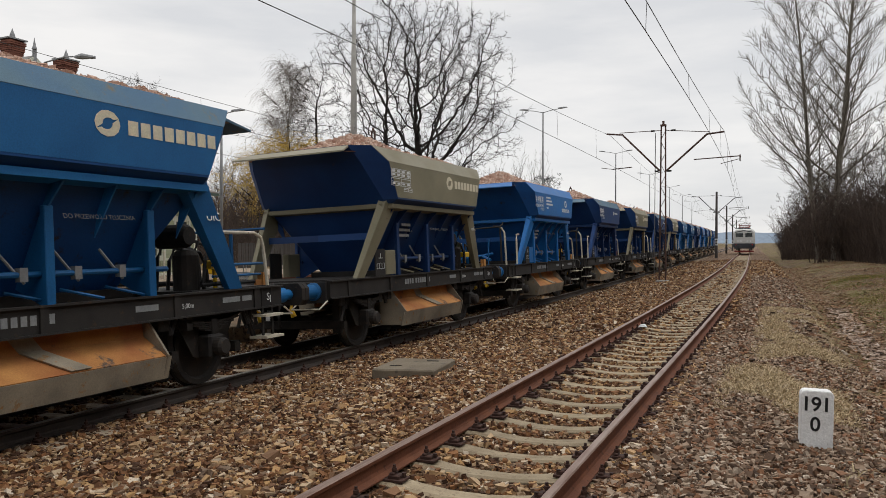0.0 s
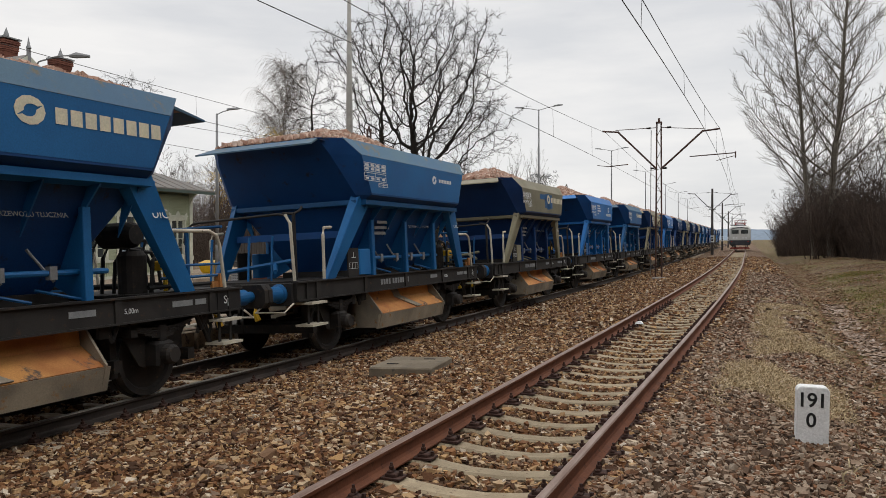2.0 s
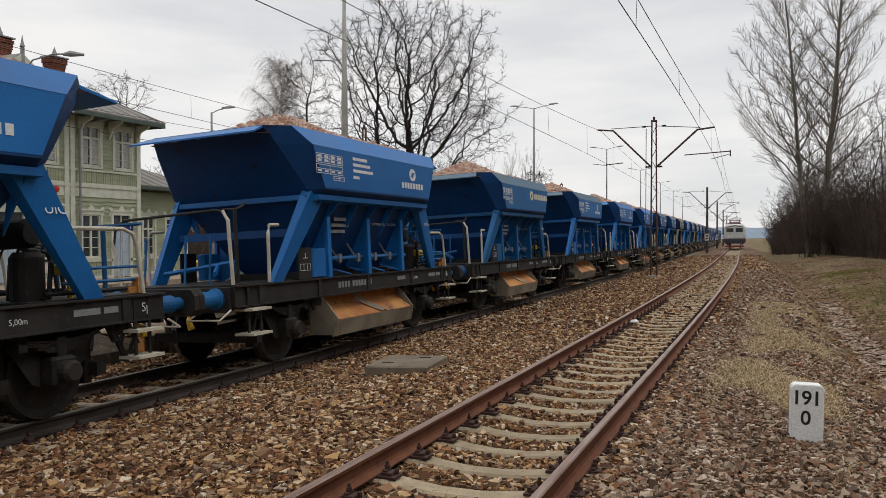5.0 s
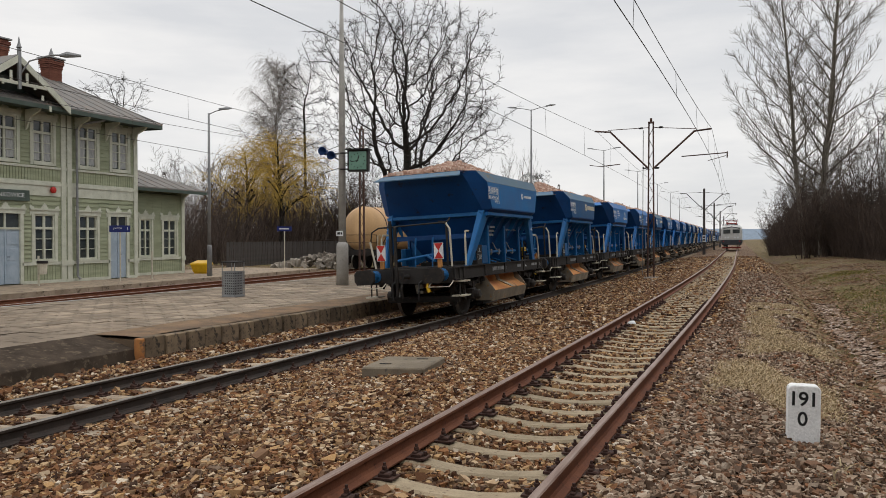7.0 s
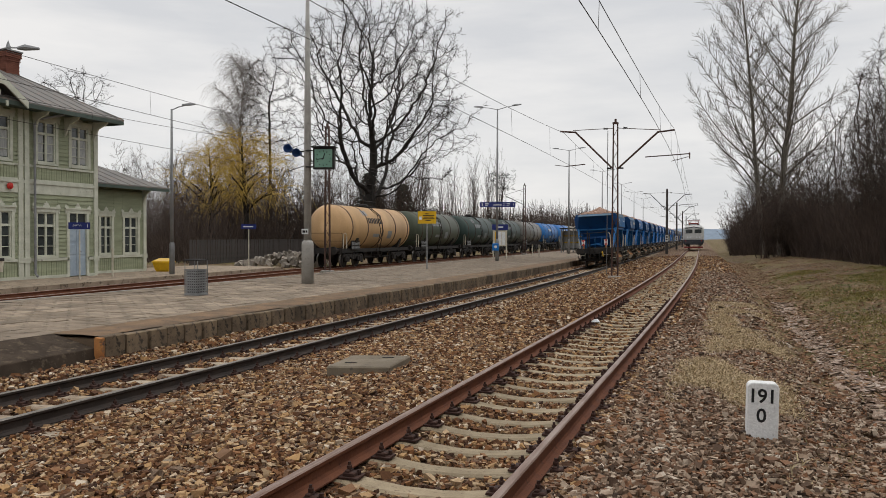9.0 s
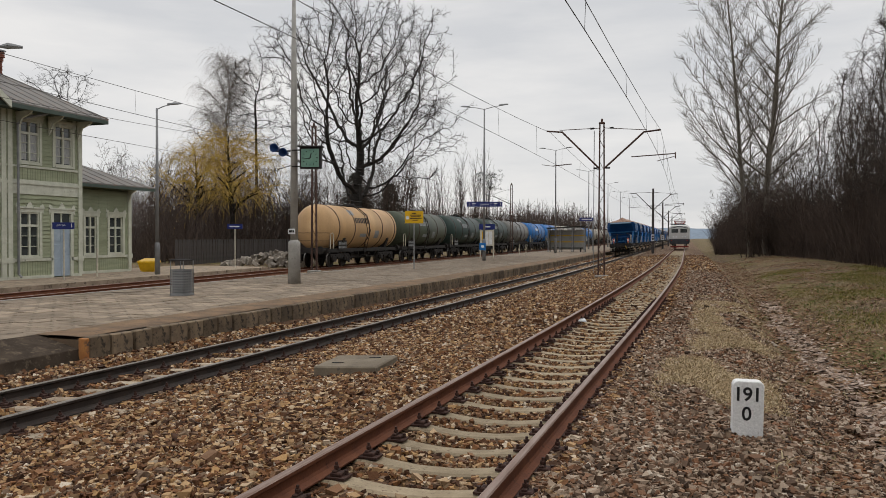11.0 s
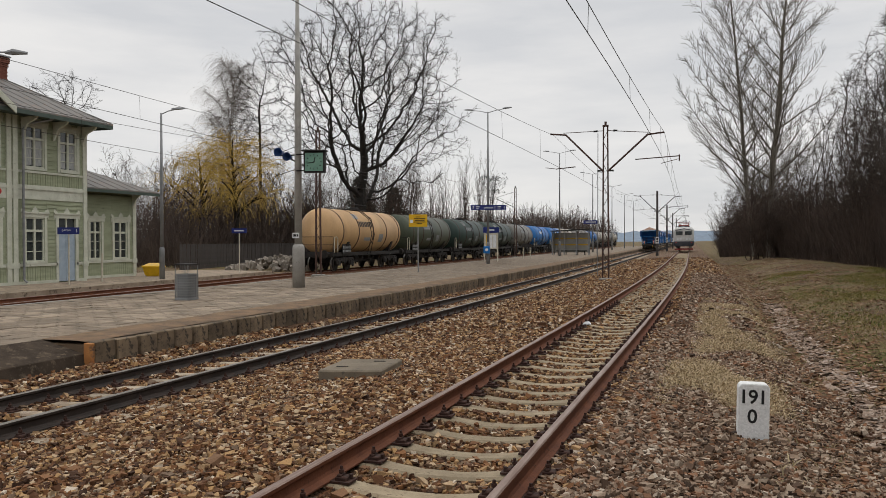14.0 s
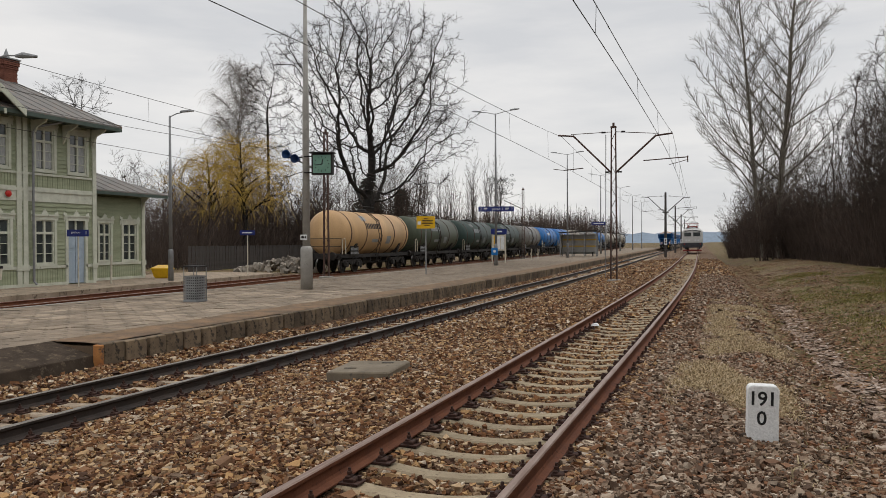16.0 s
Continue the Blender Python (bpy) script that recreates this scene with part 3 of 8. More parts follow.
def stones(name, count, u0, u1, y0, y1, size, material, label, zfun, keep=None, spread=0.028):
    """Loose stones, each an irregular block of its own, in one mesh."""
    rng = np.random.default_rng(int(count + y1 * 7))
    u, y = rng.uniform(u0, u1, count), rng.uniform(y0, y1, count)
    ok = (u > -1.75 * y - 1.0) & (u < 0.30 * y + 1.6)
    if keep is not None:
        ok &= keep(u, y)
    u, y = u[ok], y[ok]
    n = len(u)
    cube = np.array([(x, q, z) for z in (-1, 1) for x, q in ((-1, -1), (1, -1), (1, 1), (-1, 1))], float)
    quads = np.array([(3, 2, 1, 0), (4, 5, 6, 7), (0, 1, 5, 4), (1, 2, 6, 5), (2, 3, 7, 6), (3, 0, 4, 7)])
    v = cube[None] * rng.uniform(0.45, 1.0, (n, 8, 1)) + rng.uniform(-0.32, 0.32, (n, 8, 3))
    v *= np.stack([rng.uniform(0.7, 1.3, n), rng.uniform(0.6, 1.1, n), rng.uniform(0.5, 0.9, n)], 1)[:, None] * (size * rng.lognormal(0, 0.28, n))[:, None, None] * 0.62
    a, b = rng.uniform(0, 6.28, n), rng.normal(0, 0.5, n)
    c, s = np.cos(a)[:, None], np.sin(a)[:, None]
    cb, sb = np.cos(b)[:, None], np.sin(b)[:, None]
    yy, zz = v[..., 1] * cb - v[..., 2] * sb, v[..., 1] * sb + v[..., 2] * cb
    xx, yy = v[..., 0] * c - yy * s, v[..., 0] * s + yy * c
    bends, zs = np.array([bend(q) for q in y]), np.array([zfun(q) for q in u])
    pts = np.stack([xx + (u + bends)[:, None], yy + y[:, None], zz + (zs + rng.uniform(-0.3, 1.0, n) * spread)[:, None]], 2).reshape(-1, 3)
    faces = (quads[None] + (np.arange(n) * 8)[:, None, None]).reshape(-1, 4)
    me = bpy.data.meshes.new(name)
    me.from_pydata(pts.tolist(), [], faces.tolist())
    me.materials.append(material)
    return tagged(part(name, me, None), label, "stones", kind="stuff")


def clear_of_rails(u, y):
    """Keeps stones off rail heads, and sparse on the sleepers."""
    ok = np.ones(len(u), bool)
    for xc in (A_X, B_X):
        for side in (-1, 1):
            ok &= np.abs(u - xc - side * GAUGE) > 0.11
    for xc, ph in ((A_X, PHASE_A), (B_X, PHASE_B)):
        d = np.abs((y - ph + 0.3) % 0.6 - 0.3)
        ok &= ~((np.abs(u - xc) < 0.70) & (d < 0.14))
    return ok


def shoulder(u, y):
    """Stone of the track shoulder, thinning out towards the ditch."""
    edge = 1.75 - 0.075 * np.maximum(0, y - 7.0) + 0.18 * np.sin(y * 1.9) + 0.1 * np.sin(y * 5.3 + u * 7)
    return clear_of_rails(u, y) & (u < edge)


PHASE_A, PHASE_B = 0.05, 0.2
build_ground()
build_ballast_bed()


# ---- platform ----
EDGE_X, PLAT_Z, C_EDGE = -9.45, 0.07, -17.0


def build_platform():
    pl = thing("platform", "low island platform of worn concrete paving with block edge", "platform", kind="structure")
    # core under the paving
    s = Shape()
    ys = [9.9] + [12 + 4 * k for k in range(50)]
    pts = []
    for y in ys:
        b = bend(y)
        pts += [(C_EDGE + b, y, -0.5), (C_EDGE + b, y, PLAT_Z - 0.05), (EDGE_X - 0.14 + b, y, PLAT_Z - 0.05), (EDGE_X - 0.14 + b, y, -0.5)]
    s.stack(pts, 4)
    s.prism([(C_EDGE, -30.0), (-10.55, -30.0), (-10.55, 9.9), (C_EDGE, 9.9)], "z", -0.5, PLAT_Z - 0.05)
    part("core", s, M_SAND, pl)
    # tarred shoulder that falls away where the edge blocks begin
    s = Shape()
    s.poly([(-10.55, -30, PLAT_Z + 0.004), (-10.55, 9.95, PLAT_Z + 0.004), (-9.62, 9.86, -0.12), (-9.75, -30, -0.33), (-10.55, -30, -0.5), (-10.55, 9.9, -0.5), (-9.5, 9.85, -0.5), (-9.6, -30, -0.5)],
           [(0, 1, 2, 3), (2, 6, 7, 3), (1, 5, 6, 2), (0, 3, 7, 4)])
    part("tarred_shoulder", s, M_TAR, pl, "dark tarred ramp at the end of the platform edge")
    # sandy strip along the edge
    s = Shape()
    ys = [9.9 + 1.0 * k for k in range(60)] + [70 + 4 * k for k in range(34)]
    pts = []
    for y in ys:
        w = 0.10 * noise.noise((0, y * 0.7, 2))
        pts += [(-10.62 + w + bend(y), y, PLAT_Z + 0.006), (-9.9 + bend(y), y, PLAT_Z + 0.014 + 0.01 * noise.noise((1, y * 1.3, 5))), (EDGE_X - 0.16 + bend(y), y, PLAT_Z + 0.004)]
    s.poly(pts, [(r * 3 + i, r * 3 + i + 1, r * 3 + i + 4, r * 3 + i + 3) for r in range(len(ys) - 1) for i in range(2)])
    part("sandy_strip", s, M_SAND, pl, "orange sandy strip along the platform edge")
    # paving: single slabs near, joined further off
    slab = Shape().box(-0.239, 0.239, -0.239, 0.239, -0.05, 0.0, c=0.008).mesh("paving_slab", M_PAVE)
    far = Shape()
    count = 0
    for j in range(110):
        y = 9.0 + 0.5 * j
        for i in range(13):
            x = -10.8 - 0.5 * i
            if y < 9.6 and x > -10.5:
                continue
            dz = random.uniform(-0.012, 0.004)
            if count < 300 and x > -16.0 and y > 10.4:
                ob = part("paving_slab", slab, None, pl)
                ob.matrix_basis = pose(x + bend(y), y, PLAT_Z + dz, random.uniform(-0.8, 0.8), random.uniform(-0.8, 0.8), random.uniform(-0.7, 0.7))
                count += 1
            else:
                x += bend(y)
                far.poly([(x - 0.245, y - 0.245, PLAT_Z + dz), (x + 0.245, y - 0.245, PLAT_Z + dz), (x + 0.245, y + 0.245, PLAT_Z + dz), (x - 0.245, y + 0.245, PLAT_Z + dz)], [(0, 1, 2, 3)])
    for j in range(5):
        y = 9.0 - 3 * j
        far.poly([(C_EDGE + 0.1, y - 3.2, PLAT_Z - 0.004), (-10.56, y - 3.2, PLAT_Z - 0.004), (-10.56, y - 0.25, PLAT_Z - 0.004), (C_EDGE + 0.1, y - 0.25, PLAT_Z - 0.004)], [(0, 1, 2, 3)])
    ys = [64 + 4 * k for k in range(36)]
    far.poly([(q + bend(y), y, PLAT_Z - 0.005) for y in ys for q in (C_EDGE, -10.55)], [(2 * r, 2 * r + 1, 2 * r + 3, 2 * r + 2) for r in range(len(ys) - 1)])
    ob = part("paving", far, M_PAVE, pl)
    ob["kind"] = "stuff"
    # edge blocks
    blocks = [Shape().box(-0.16, 0.0, -hw, hw, -0.52, 0.0, c=0.018).mesh("edge_block", M_EDGE) for hw in (0.238, 0.242, 0.205)]
    y, k = 10.15, 0
    while y < 190:
        hw = (0.238, 0.242, 0.205)[k % 3] if k < 290 else 0.24
        ob = part("edge_block", blocks[k % 3], None, pl) if k < 290 else None
        if ob:
            ob.matrix_basis = pose(EDGE_X + bend(y) + random.uniform(-0.012, 0.012), y, PLAT_Z + random.uniform(-0.012, 0.006), random.uniform(-0.6, 0.6), random.uniform(-1.2, 1.2), heading(y) + random.uniform(-0.8, 0.8))
        y += 2 * hw + 0.035
        k += 1
    part("end_post", Shape().box(EDGE_X - 0.15, EDGE_X + 0.01, 9.82, 9.9, -0.5, PLAT_Z - 0.01, c=0.01), M_RUST, pl, "rusty steel end post")
    # far-side edge along the siding
    s = Shape()
    ys = [-30 + 4 * k for k in range(58)]
    pts = []
    for q in ys:
        b = bend(q)
        pts += [(C_EDGE - 0.12 + b, q, -0.5), (C_EDGE - 0.12 + b, q, PLAT_Z), (C_EDGE + 0.06 + b, q, PLAT_Z), (C_EDGE + 0.06 + b, q, -0.5)]
    s.stack(pts, 4)
    part("siding_edge", s, M_CONC, pl)
    # house-side pavement
    s = Shape()
    s.prism([(-27.05, -5), (-21.9, -5), (-22.2, 12), (-24.75, 40.0), (-31, 40), (-31, 33)], "z", -0.5, -0.075)
    tagged(part("pavement", s, M_PAVE), "sandy concrete pavement before the station house", "pavement", kind="structure")


build_platform()


# ---- platform furniture ----
def lamp_post(x, y, z, height, double=True, arm=1.15, turn=0.0, thick=0.0, label="tall grey twin-arm platform lamp post"):
    th = thing("lamp_post", label, "lamp post", pose(x, y, z, 0, 0, turn), "platform lamps")
    part("base", Shape().tube([(0, 0, 0), (0, 0, 1.35), (0, 0, 1.45), (0, 0, 1.5)], [0.125 + thick, 0.12 + thick, 0.11 + thick, 0.08 + thick * 0.6], 16), M_STEELPOLE if not thick else M_POSTCONC, th, smooth=True)
    part("pole", Shape().tube([(0, 0, 1.5), (0, 0, height * 0.6), (0, 0, height)], [0.085 + thick * 0.55, 0.07 + thick * 0.45, 0.045 + thick * 0.1], 14), M_STEELPOLE if not thick else M_POSTCONC, th, smooth=True)
    for side in ((-1, 1) if double else (1,)):
        part("arm", Shape().tube([(0, 0, height - 0.05), (side * arm * 0.55, 0, height + 0.10), (side * arm, 0, height + 0.16)], 0.024, 6), M_STEELPOLE, th)
        s = Shape()
        s.stack([(side * (arm - 0.1), -0.06, height + 0.15), (side * (arm - 0.1), 0.06, height + 0.15), (side * (arm - 0.1), 0.05, height + 0.23), (side * (arm - 0.1), -0.05, height + 0.23),
                 (side * (arm + 0.25), -0.11, height + 0.18), (side * (arm + 0.25), 0.11, height + 0.18), (side * (arm + 0.25), 0.08, height + 0.27), (side * (arm + 0.25), -0.08, height + 0.27),
                 (side * (arm + 0.52), -0.08, height + 0.21), (side * (arm + 0.52), 0.08, height + 0.21), (side * (arm + 0.52), 0.04, height + 0.26), (side * (arm + 0.52), -0.04, height + 0.26)], 4)
        part("lamp_head", s, M_STEELPOLE, th)
    return th


def put_platform_things():
    first = lamp_post(-13.83, 23.92, PLAT_Z, 10.5, thick=0.09, label="round concrete lamp post with clock and loudspeakers")
    part("number_plate", Shape().box(-0.13, 0.13, -0.19, -0.175, 1.72, 1.9), M_STENCIL, first, "small white plate with dark bars")
    part("plate_bars", Shape().box(-0.09, 0.02, -0.195, -0.19, 1.77, 1.85).box(0.04, 0.1, -0.195, -0.19, 1.77, 1.85), M_INK, first)
    for y, x in ((51.73, -15.05), (78.5, -15.3), (105, -16.0), (131, -16.8), (156, -17.6), (181, -18.4)):
        lamp_post(x, y, PLAT_Z, 10.45, turn=heading(y))
    lamp_post(-24.6, 30.0, -0.08, 7.75, double=False, arm=0.6, turn=20, label="grey lamp post with one arm beside the siding")
    # clock on a bracket, seen beside the concrete post
    ck = thing("platform_clock", "square dark-framed platform clock with pale green face", "clock", pose(-13.17, 23.92, 4.40, 0, 0, 14))
    part("case", Shape().box(-0.37, 0.37, -0.13, 0.13, -0.37, 0.37, c=0.02), M_FRAME, ck)
    part("face", Shape().prism([(-0.31, -0.31), (0.31, -0.31), (0.31, 0.31), (-0.31, 0.31)], "y", -0.138, -0.130), M_GREENGLASS, ck, "pale green clock face")
    s = Shape()
    for k in range(12):
        a = math.pi / 6 * k
        c, q = math.sin(a), math.cos(a)
        s.bar((0.27 * c, -0.142, 0.27 * q), (0.225 * c, -0.142, 0.225 * q), 0.012, n=4)
    part("hour_marks", s, M_INK, ck)
    part("hour_needle", Shape().bar((0, -0.145, 0), (-0.05, -0.145, -0.04), 0.016, n=4).bar((0, -0.145, 0), (0.045, -0.145, 0.17), 0.016, n=4), M_INK, ck)
    part("minute_needle", Shape().bar((0.04, -0.148, 0.006), (-0.24, -0.148, -0.04), 0.011, n=4), M_INK, ck)
    part("hood", Shape().prism([(-0.42, 0.37), (0.42, 0.37), (0.42, 0.41), (-0.42, 0.41)], "y", -0.22, 0.2), M_FRAME, ck)
    for a, b in (((-0.66, 0, 0.28), (-0.3, 0, 0.28)), ((-0.66, 0, -0.28), (-0.3, 0, -0.28))):
        part("bracket", Shape().bar(a, b, 0.025), M_FRAME, ck)
    sp = thing("loudspeaker", "pair of blue horn loudspeakers on the concrete post", "loudspeaker", pose(-14.36, 23.92, 4.68, 0, 0, 10))
    for dx, tilt in ((-0.16, 0.1), (0.16, -0.06)):
        s = Shape().lathe([(0.04, 0.16), (0.08, 0.14), (0.085, 0.0), (0.13, -0.14), (0.155, -0.24), (0.13, -0.24), (0.05, -0.02)], (dx, 0, tilt), "y", 18)
        part("horn", s, M_DARKBLUE, sp, smooth=True)
    part("bracket", Shape().bar((-0.2, 0.05, 0), (0.5, 0.05, 0.02), 0.025), M_FRAME, sp)
    # perforated litter bin
    bn = thing("litter_bin", "grey perforated steel litter bin with flat top", "litter bin", pose(-13.9, 17.95, PLAT_Z))
    w = 0.21
    s = Shape()
    nr, nc = 9, 6
    for q in range(4):
        m = Matrix.Rotation(math.pi / 2 * q, 4, "Z")
        for r in range(nr + 1):
            z = 0.06 + 0.64 * r / nr
            s.poly([m @ Vector(v) for v in ((-w, -w, z - 0.018), (w, -w, z - 0.018), (w, -w, z + 0.018), (-w, -w, z + 0.018))], [(0, 1, 2, 3)])
        for c in range(nc + 1):
            x = -w + 2 * w * c / nc
            s.poly([m @ Vector(v) for v in ((x - 0.018, -w - 0.002, 0.05), (x + 0.018, -w - 0.002, 0.05), (x + 0.018, -w - 0.002, 0.72), (x - 0.018, -w - 0.002, 0.72))], [(0, 1, 2, 3)])
    part("perforated_shell", s, M_STEELPOLE, bn)
    part("liner", Shape().box(-w + 0.03, w - 0.03, -w + 0.03, w - 0.03, 0.04, 0.70), M_FRAME, bn, "dark liner")
    part("foot", Shape().box(-0.23, 0.23, -0.23, 0.23, 0.0, 0.05, c=0.01), M_STEELPOLE, bn)
    for a, b in ((-1, -1), (1, -1), (1, 1), (-1, 1)):
        part("corner_post", Shape().bar((a * w, b * w, 0.7), (a * w, b * w, 0.98), 0.012, n=6), M_STEELPOLE, bn)
    part("lid", Shape().box(-0.235, 0.235, -0.235, 0.235, 0.96, 1.0, c=0.012), M_FRAME, bn, "dark flat lid")
    # yellow notice on a post
    yn = thing("notice_sign", "yellow notice board on a thin grey post", "sign", pose(-14.53, 37.15, PLAT_Z, 0, 0, 22))
    part("post", Shape().bar((0, 0, 0), (0, 0, 2.95), 0.032), M_STEELPOLE, yn)
    part("board", Shape().box(-0.47, 0.47, -0.05, -0.03, 2.32, 2.95), M_PLASTIC, yn, "yellow board")
    s = Shape()
    for k, (a, b) in enumerate(((-0.1, 0.1), (-0.2, 0.36), (-0.17, 0.33), (-0.22, 0.38), (-0.08, 0.2))):
        s.box(a, b, -0.056, -0.051, 2.80 - 0.085 * k, 2.84 - 0.085 * k)
    part("text_bars", s, M_INK, yn, "lines of small dark print")
    part("pictogram", Shape().box(-0.42, -0.26, -0.056, -0.051, 2.52, 2.68), M_STENCIL, yn)
    # blue platform board on the second lamp post
    bs = thing("platform_sign", "long navy platform board reading peron 2", "sign", pose(-15.02, 51.73, 0, 0, 0, 16))
    part("board", Shape().box(-1.22, 1.22, -0.19, -0.13, 3.78, 4.12), M_SIGNBLUE, bs)
    for txt, x, size in (("2", -1.05, 0.26), ("peron 2", 0.1, 0.24), ("1", 1.08, 0.26)):
        lettering(txt, size, M_STENCIL, pose(x, -0.195, 3.95, 90, 0, 0), parent=bs)
    part("text_bars", Shape().box(-0.85, -0.6, -0.197, -0.193, 3.97, 4.03).box(-0.85, -0.66, -0.197, -0.193, 3.88, 3.91).box(0.62, 0.86, -0.197, -0.193, 3.97, 4.03).box(0.62, 0.8, -0.197, -0.193, 3.88, 3.91), M_STENCIL, bs)
    bx = thing("litter_bin", "small blue litter bin fixed to a lamp post", "litter bin", pose(-15.12, 51.66, PLAT_Z, 0, 0, 14))
    part("body", Shape().box(-0.22, 0.22, -0.42, -0.12, 0.72, 1.22, c=0.03), M_BRIGHT, bx)
    part("bracket", Shape().box(-0.02, 0.22, -0.14, 0.1, 0.85, 0.9), M_FRAME, bx)
    part("badge", Shape().lathe([(0.0, 0), (0.1, 0), (0.1, -0.01), (0.0, -0.01)], (0.0, -0.424, 0.98), "y", 16), M_STENCIL, bx, "white round badge")
    # timetable case
    tt = thing("timetable_case", "glazed white timetable case with navy head board", "notice board", pose(-16.5, 57.5, PLAT_Z, 0, 0, 20))
    for x in (-0.5, 0.5):
        part("post", Shape().box(x - 0.05, x + 0.05, -0.05, 0.05, 0, 2.6, c=0.008), M_CREAM, tt)
    part("cabinet", Shape().box(-0.45, 0.45, -0.06, 0.06, 0.95, 2.15, c=0.01), M_CREAM, tt)
    part("head_board", Shape().box(-0.6, 0.6, -0.07, 0.07, 2.2, 2.62), M_SIGNBLUE, tt, "navy head board")
    part("text_bars", Shape().box(-0.3, 0.25, -0.078, -0.072, 2.36, 2.46), M_STENCIL, tt)
    part("sheets", Shape().box(-0.38, -0.18, -0.068, -0.062, 1.05, 2.05), M_PLASTIC, tt, "yellow printed timetable sheet")
    part("sheets", Shape().box(-0.12, 0.1, -0.068, -0.062, 1.05, 2.05).box(0.16, 0.38, -0.068, -0.062, 1.05, 2.05), M_STENCIL, tt, "white printed sheets")
    lw = thing("low_notice", "low white notice on two posts", "sign", pose(-16.4, 68.8, PLAT_Z, 0, 0, 10))
    for x in (-0.3, 0.3):
        part("post", Shape().bar((x, 0, 0), (x, 0, 1.15), 0.04), M_CREAM, lw)
    part("board", Shape().box(-0.42, 0.42, -0.08, 0.02, 1.0, 1.3), M_FRAME, lw)
    # waiting shelter
    sh = thing("waiting_shelter", "open steel and glass shelter with yellow banded panes", "shelter", pose(-15.4, 85.5, PLAT_Z, 0, 0, 4))
    part("roof", Shape().prism([(-2.1, 2.55), (2.1, 2.75), (2.1, 2.85), (-2.1, 2.65)], "y", -1.2, 1.2), M_FRAME, sh, "flat dark roof")
    for x in (-1.95, -0.65, 0.65, 1.95):
        for y in (-0.9, 0.9):
            part("post", Shape().box(x - 0.05, x + 0.05, y - 0.05, y + 0.05, 0, 2.6 + 0.03 * x), M_STEELPOLE, sh)
    glass = mat("frosted_shelter_pane", (0.32, 0.31, 0.28), (0.38, 0.37, 0.34), 2, 0.35, bump=0.02)
    for x in (-1.3, 0.0, 1.3):
        part("pane", Shape().box(x - 0.6, x + 0.6, 0.86, 0.89, 0.25, 2.4), glass, sh)
        for z in (1.05, 1.75):
            part("yellow_band", Shape().box(x - 0.6, x + 0.6, 0.84, 0.856, z, z + 0.12), M_PLASTIC, sh)
    part("pane", Shape().box(-1.98, -1.93, -0.85, 0.85, 0.25, 2.4), glass, sh)
    part("bench", Shape().box(-1.7, 1.7, 0.3, 0.75, 0.42, 0.48).box(-1.5, -1.4, 0.35, 0.7, 0, 0.42).box(1.4, 1.5, 0.35, 0.7, 0, 0.42), M_FRAME, sh)
    nb = thing("station_name_board", "small dark name board hung over the platform", "sign", pose(-14.4, 93.0, PLAT_Z))
    part("board", Shape().box(-0.85, 0.85, -0.04, 0.04, 3.55, 3.95), M_SIGNBLUE, nb)
    part("text_bars", Shape().box(-0.6, 0.6, -0.047, -0.042, 3.70, 3.80), M_STENCIL, nb)
    part("post", Shape().bar((-0.7, 0.05, 0), (-0.7, 0.05, 3.9), 0.035).bar((0.7, 0.05, 0), (0.7, 0.05, 3.9), 0.035), M_STEELPOLE, nb)


put_platform_things()


# ---- two-axle ballast hopper wagons ----
def octagon(z, hx, hy, cx, cy):
    return [(hx, -hy + cy, z), (hx, hy - cy, z), (hx - cx, hy, z), (-hx + cx, hy, z), (-hx, hy - cy, z), (-hx, -hy + cy, z), (-hx + cx, -hy, z), (hx - cx, -hy, z)]


def wheel_mesh():
    s = Shape()
    s.lathe([(0.07, -0.10), (0.10, -0.09), (0.12, -0.05), (0.36, -0.02), (0.39, -0.06), (0.455, -0.065), (0.46, 0.03), (0.485, 0.045), (0.485, 0.07), (0.39, 0.07), (0.36, 0.03), (0.1, 0.06), (0.07, 0.09)], (0, 0, 0), "x", 32)
    for i, f in enumerate(s.f):
        if i // 32 == 5:
            s.m[i] = 1
    return s.mesh("wheel", [M_GEAR, M_TREAD], smooth=False)


WHEEL = wheel_mesh()


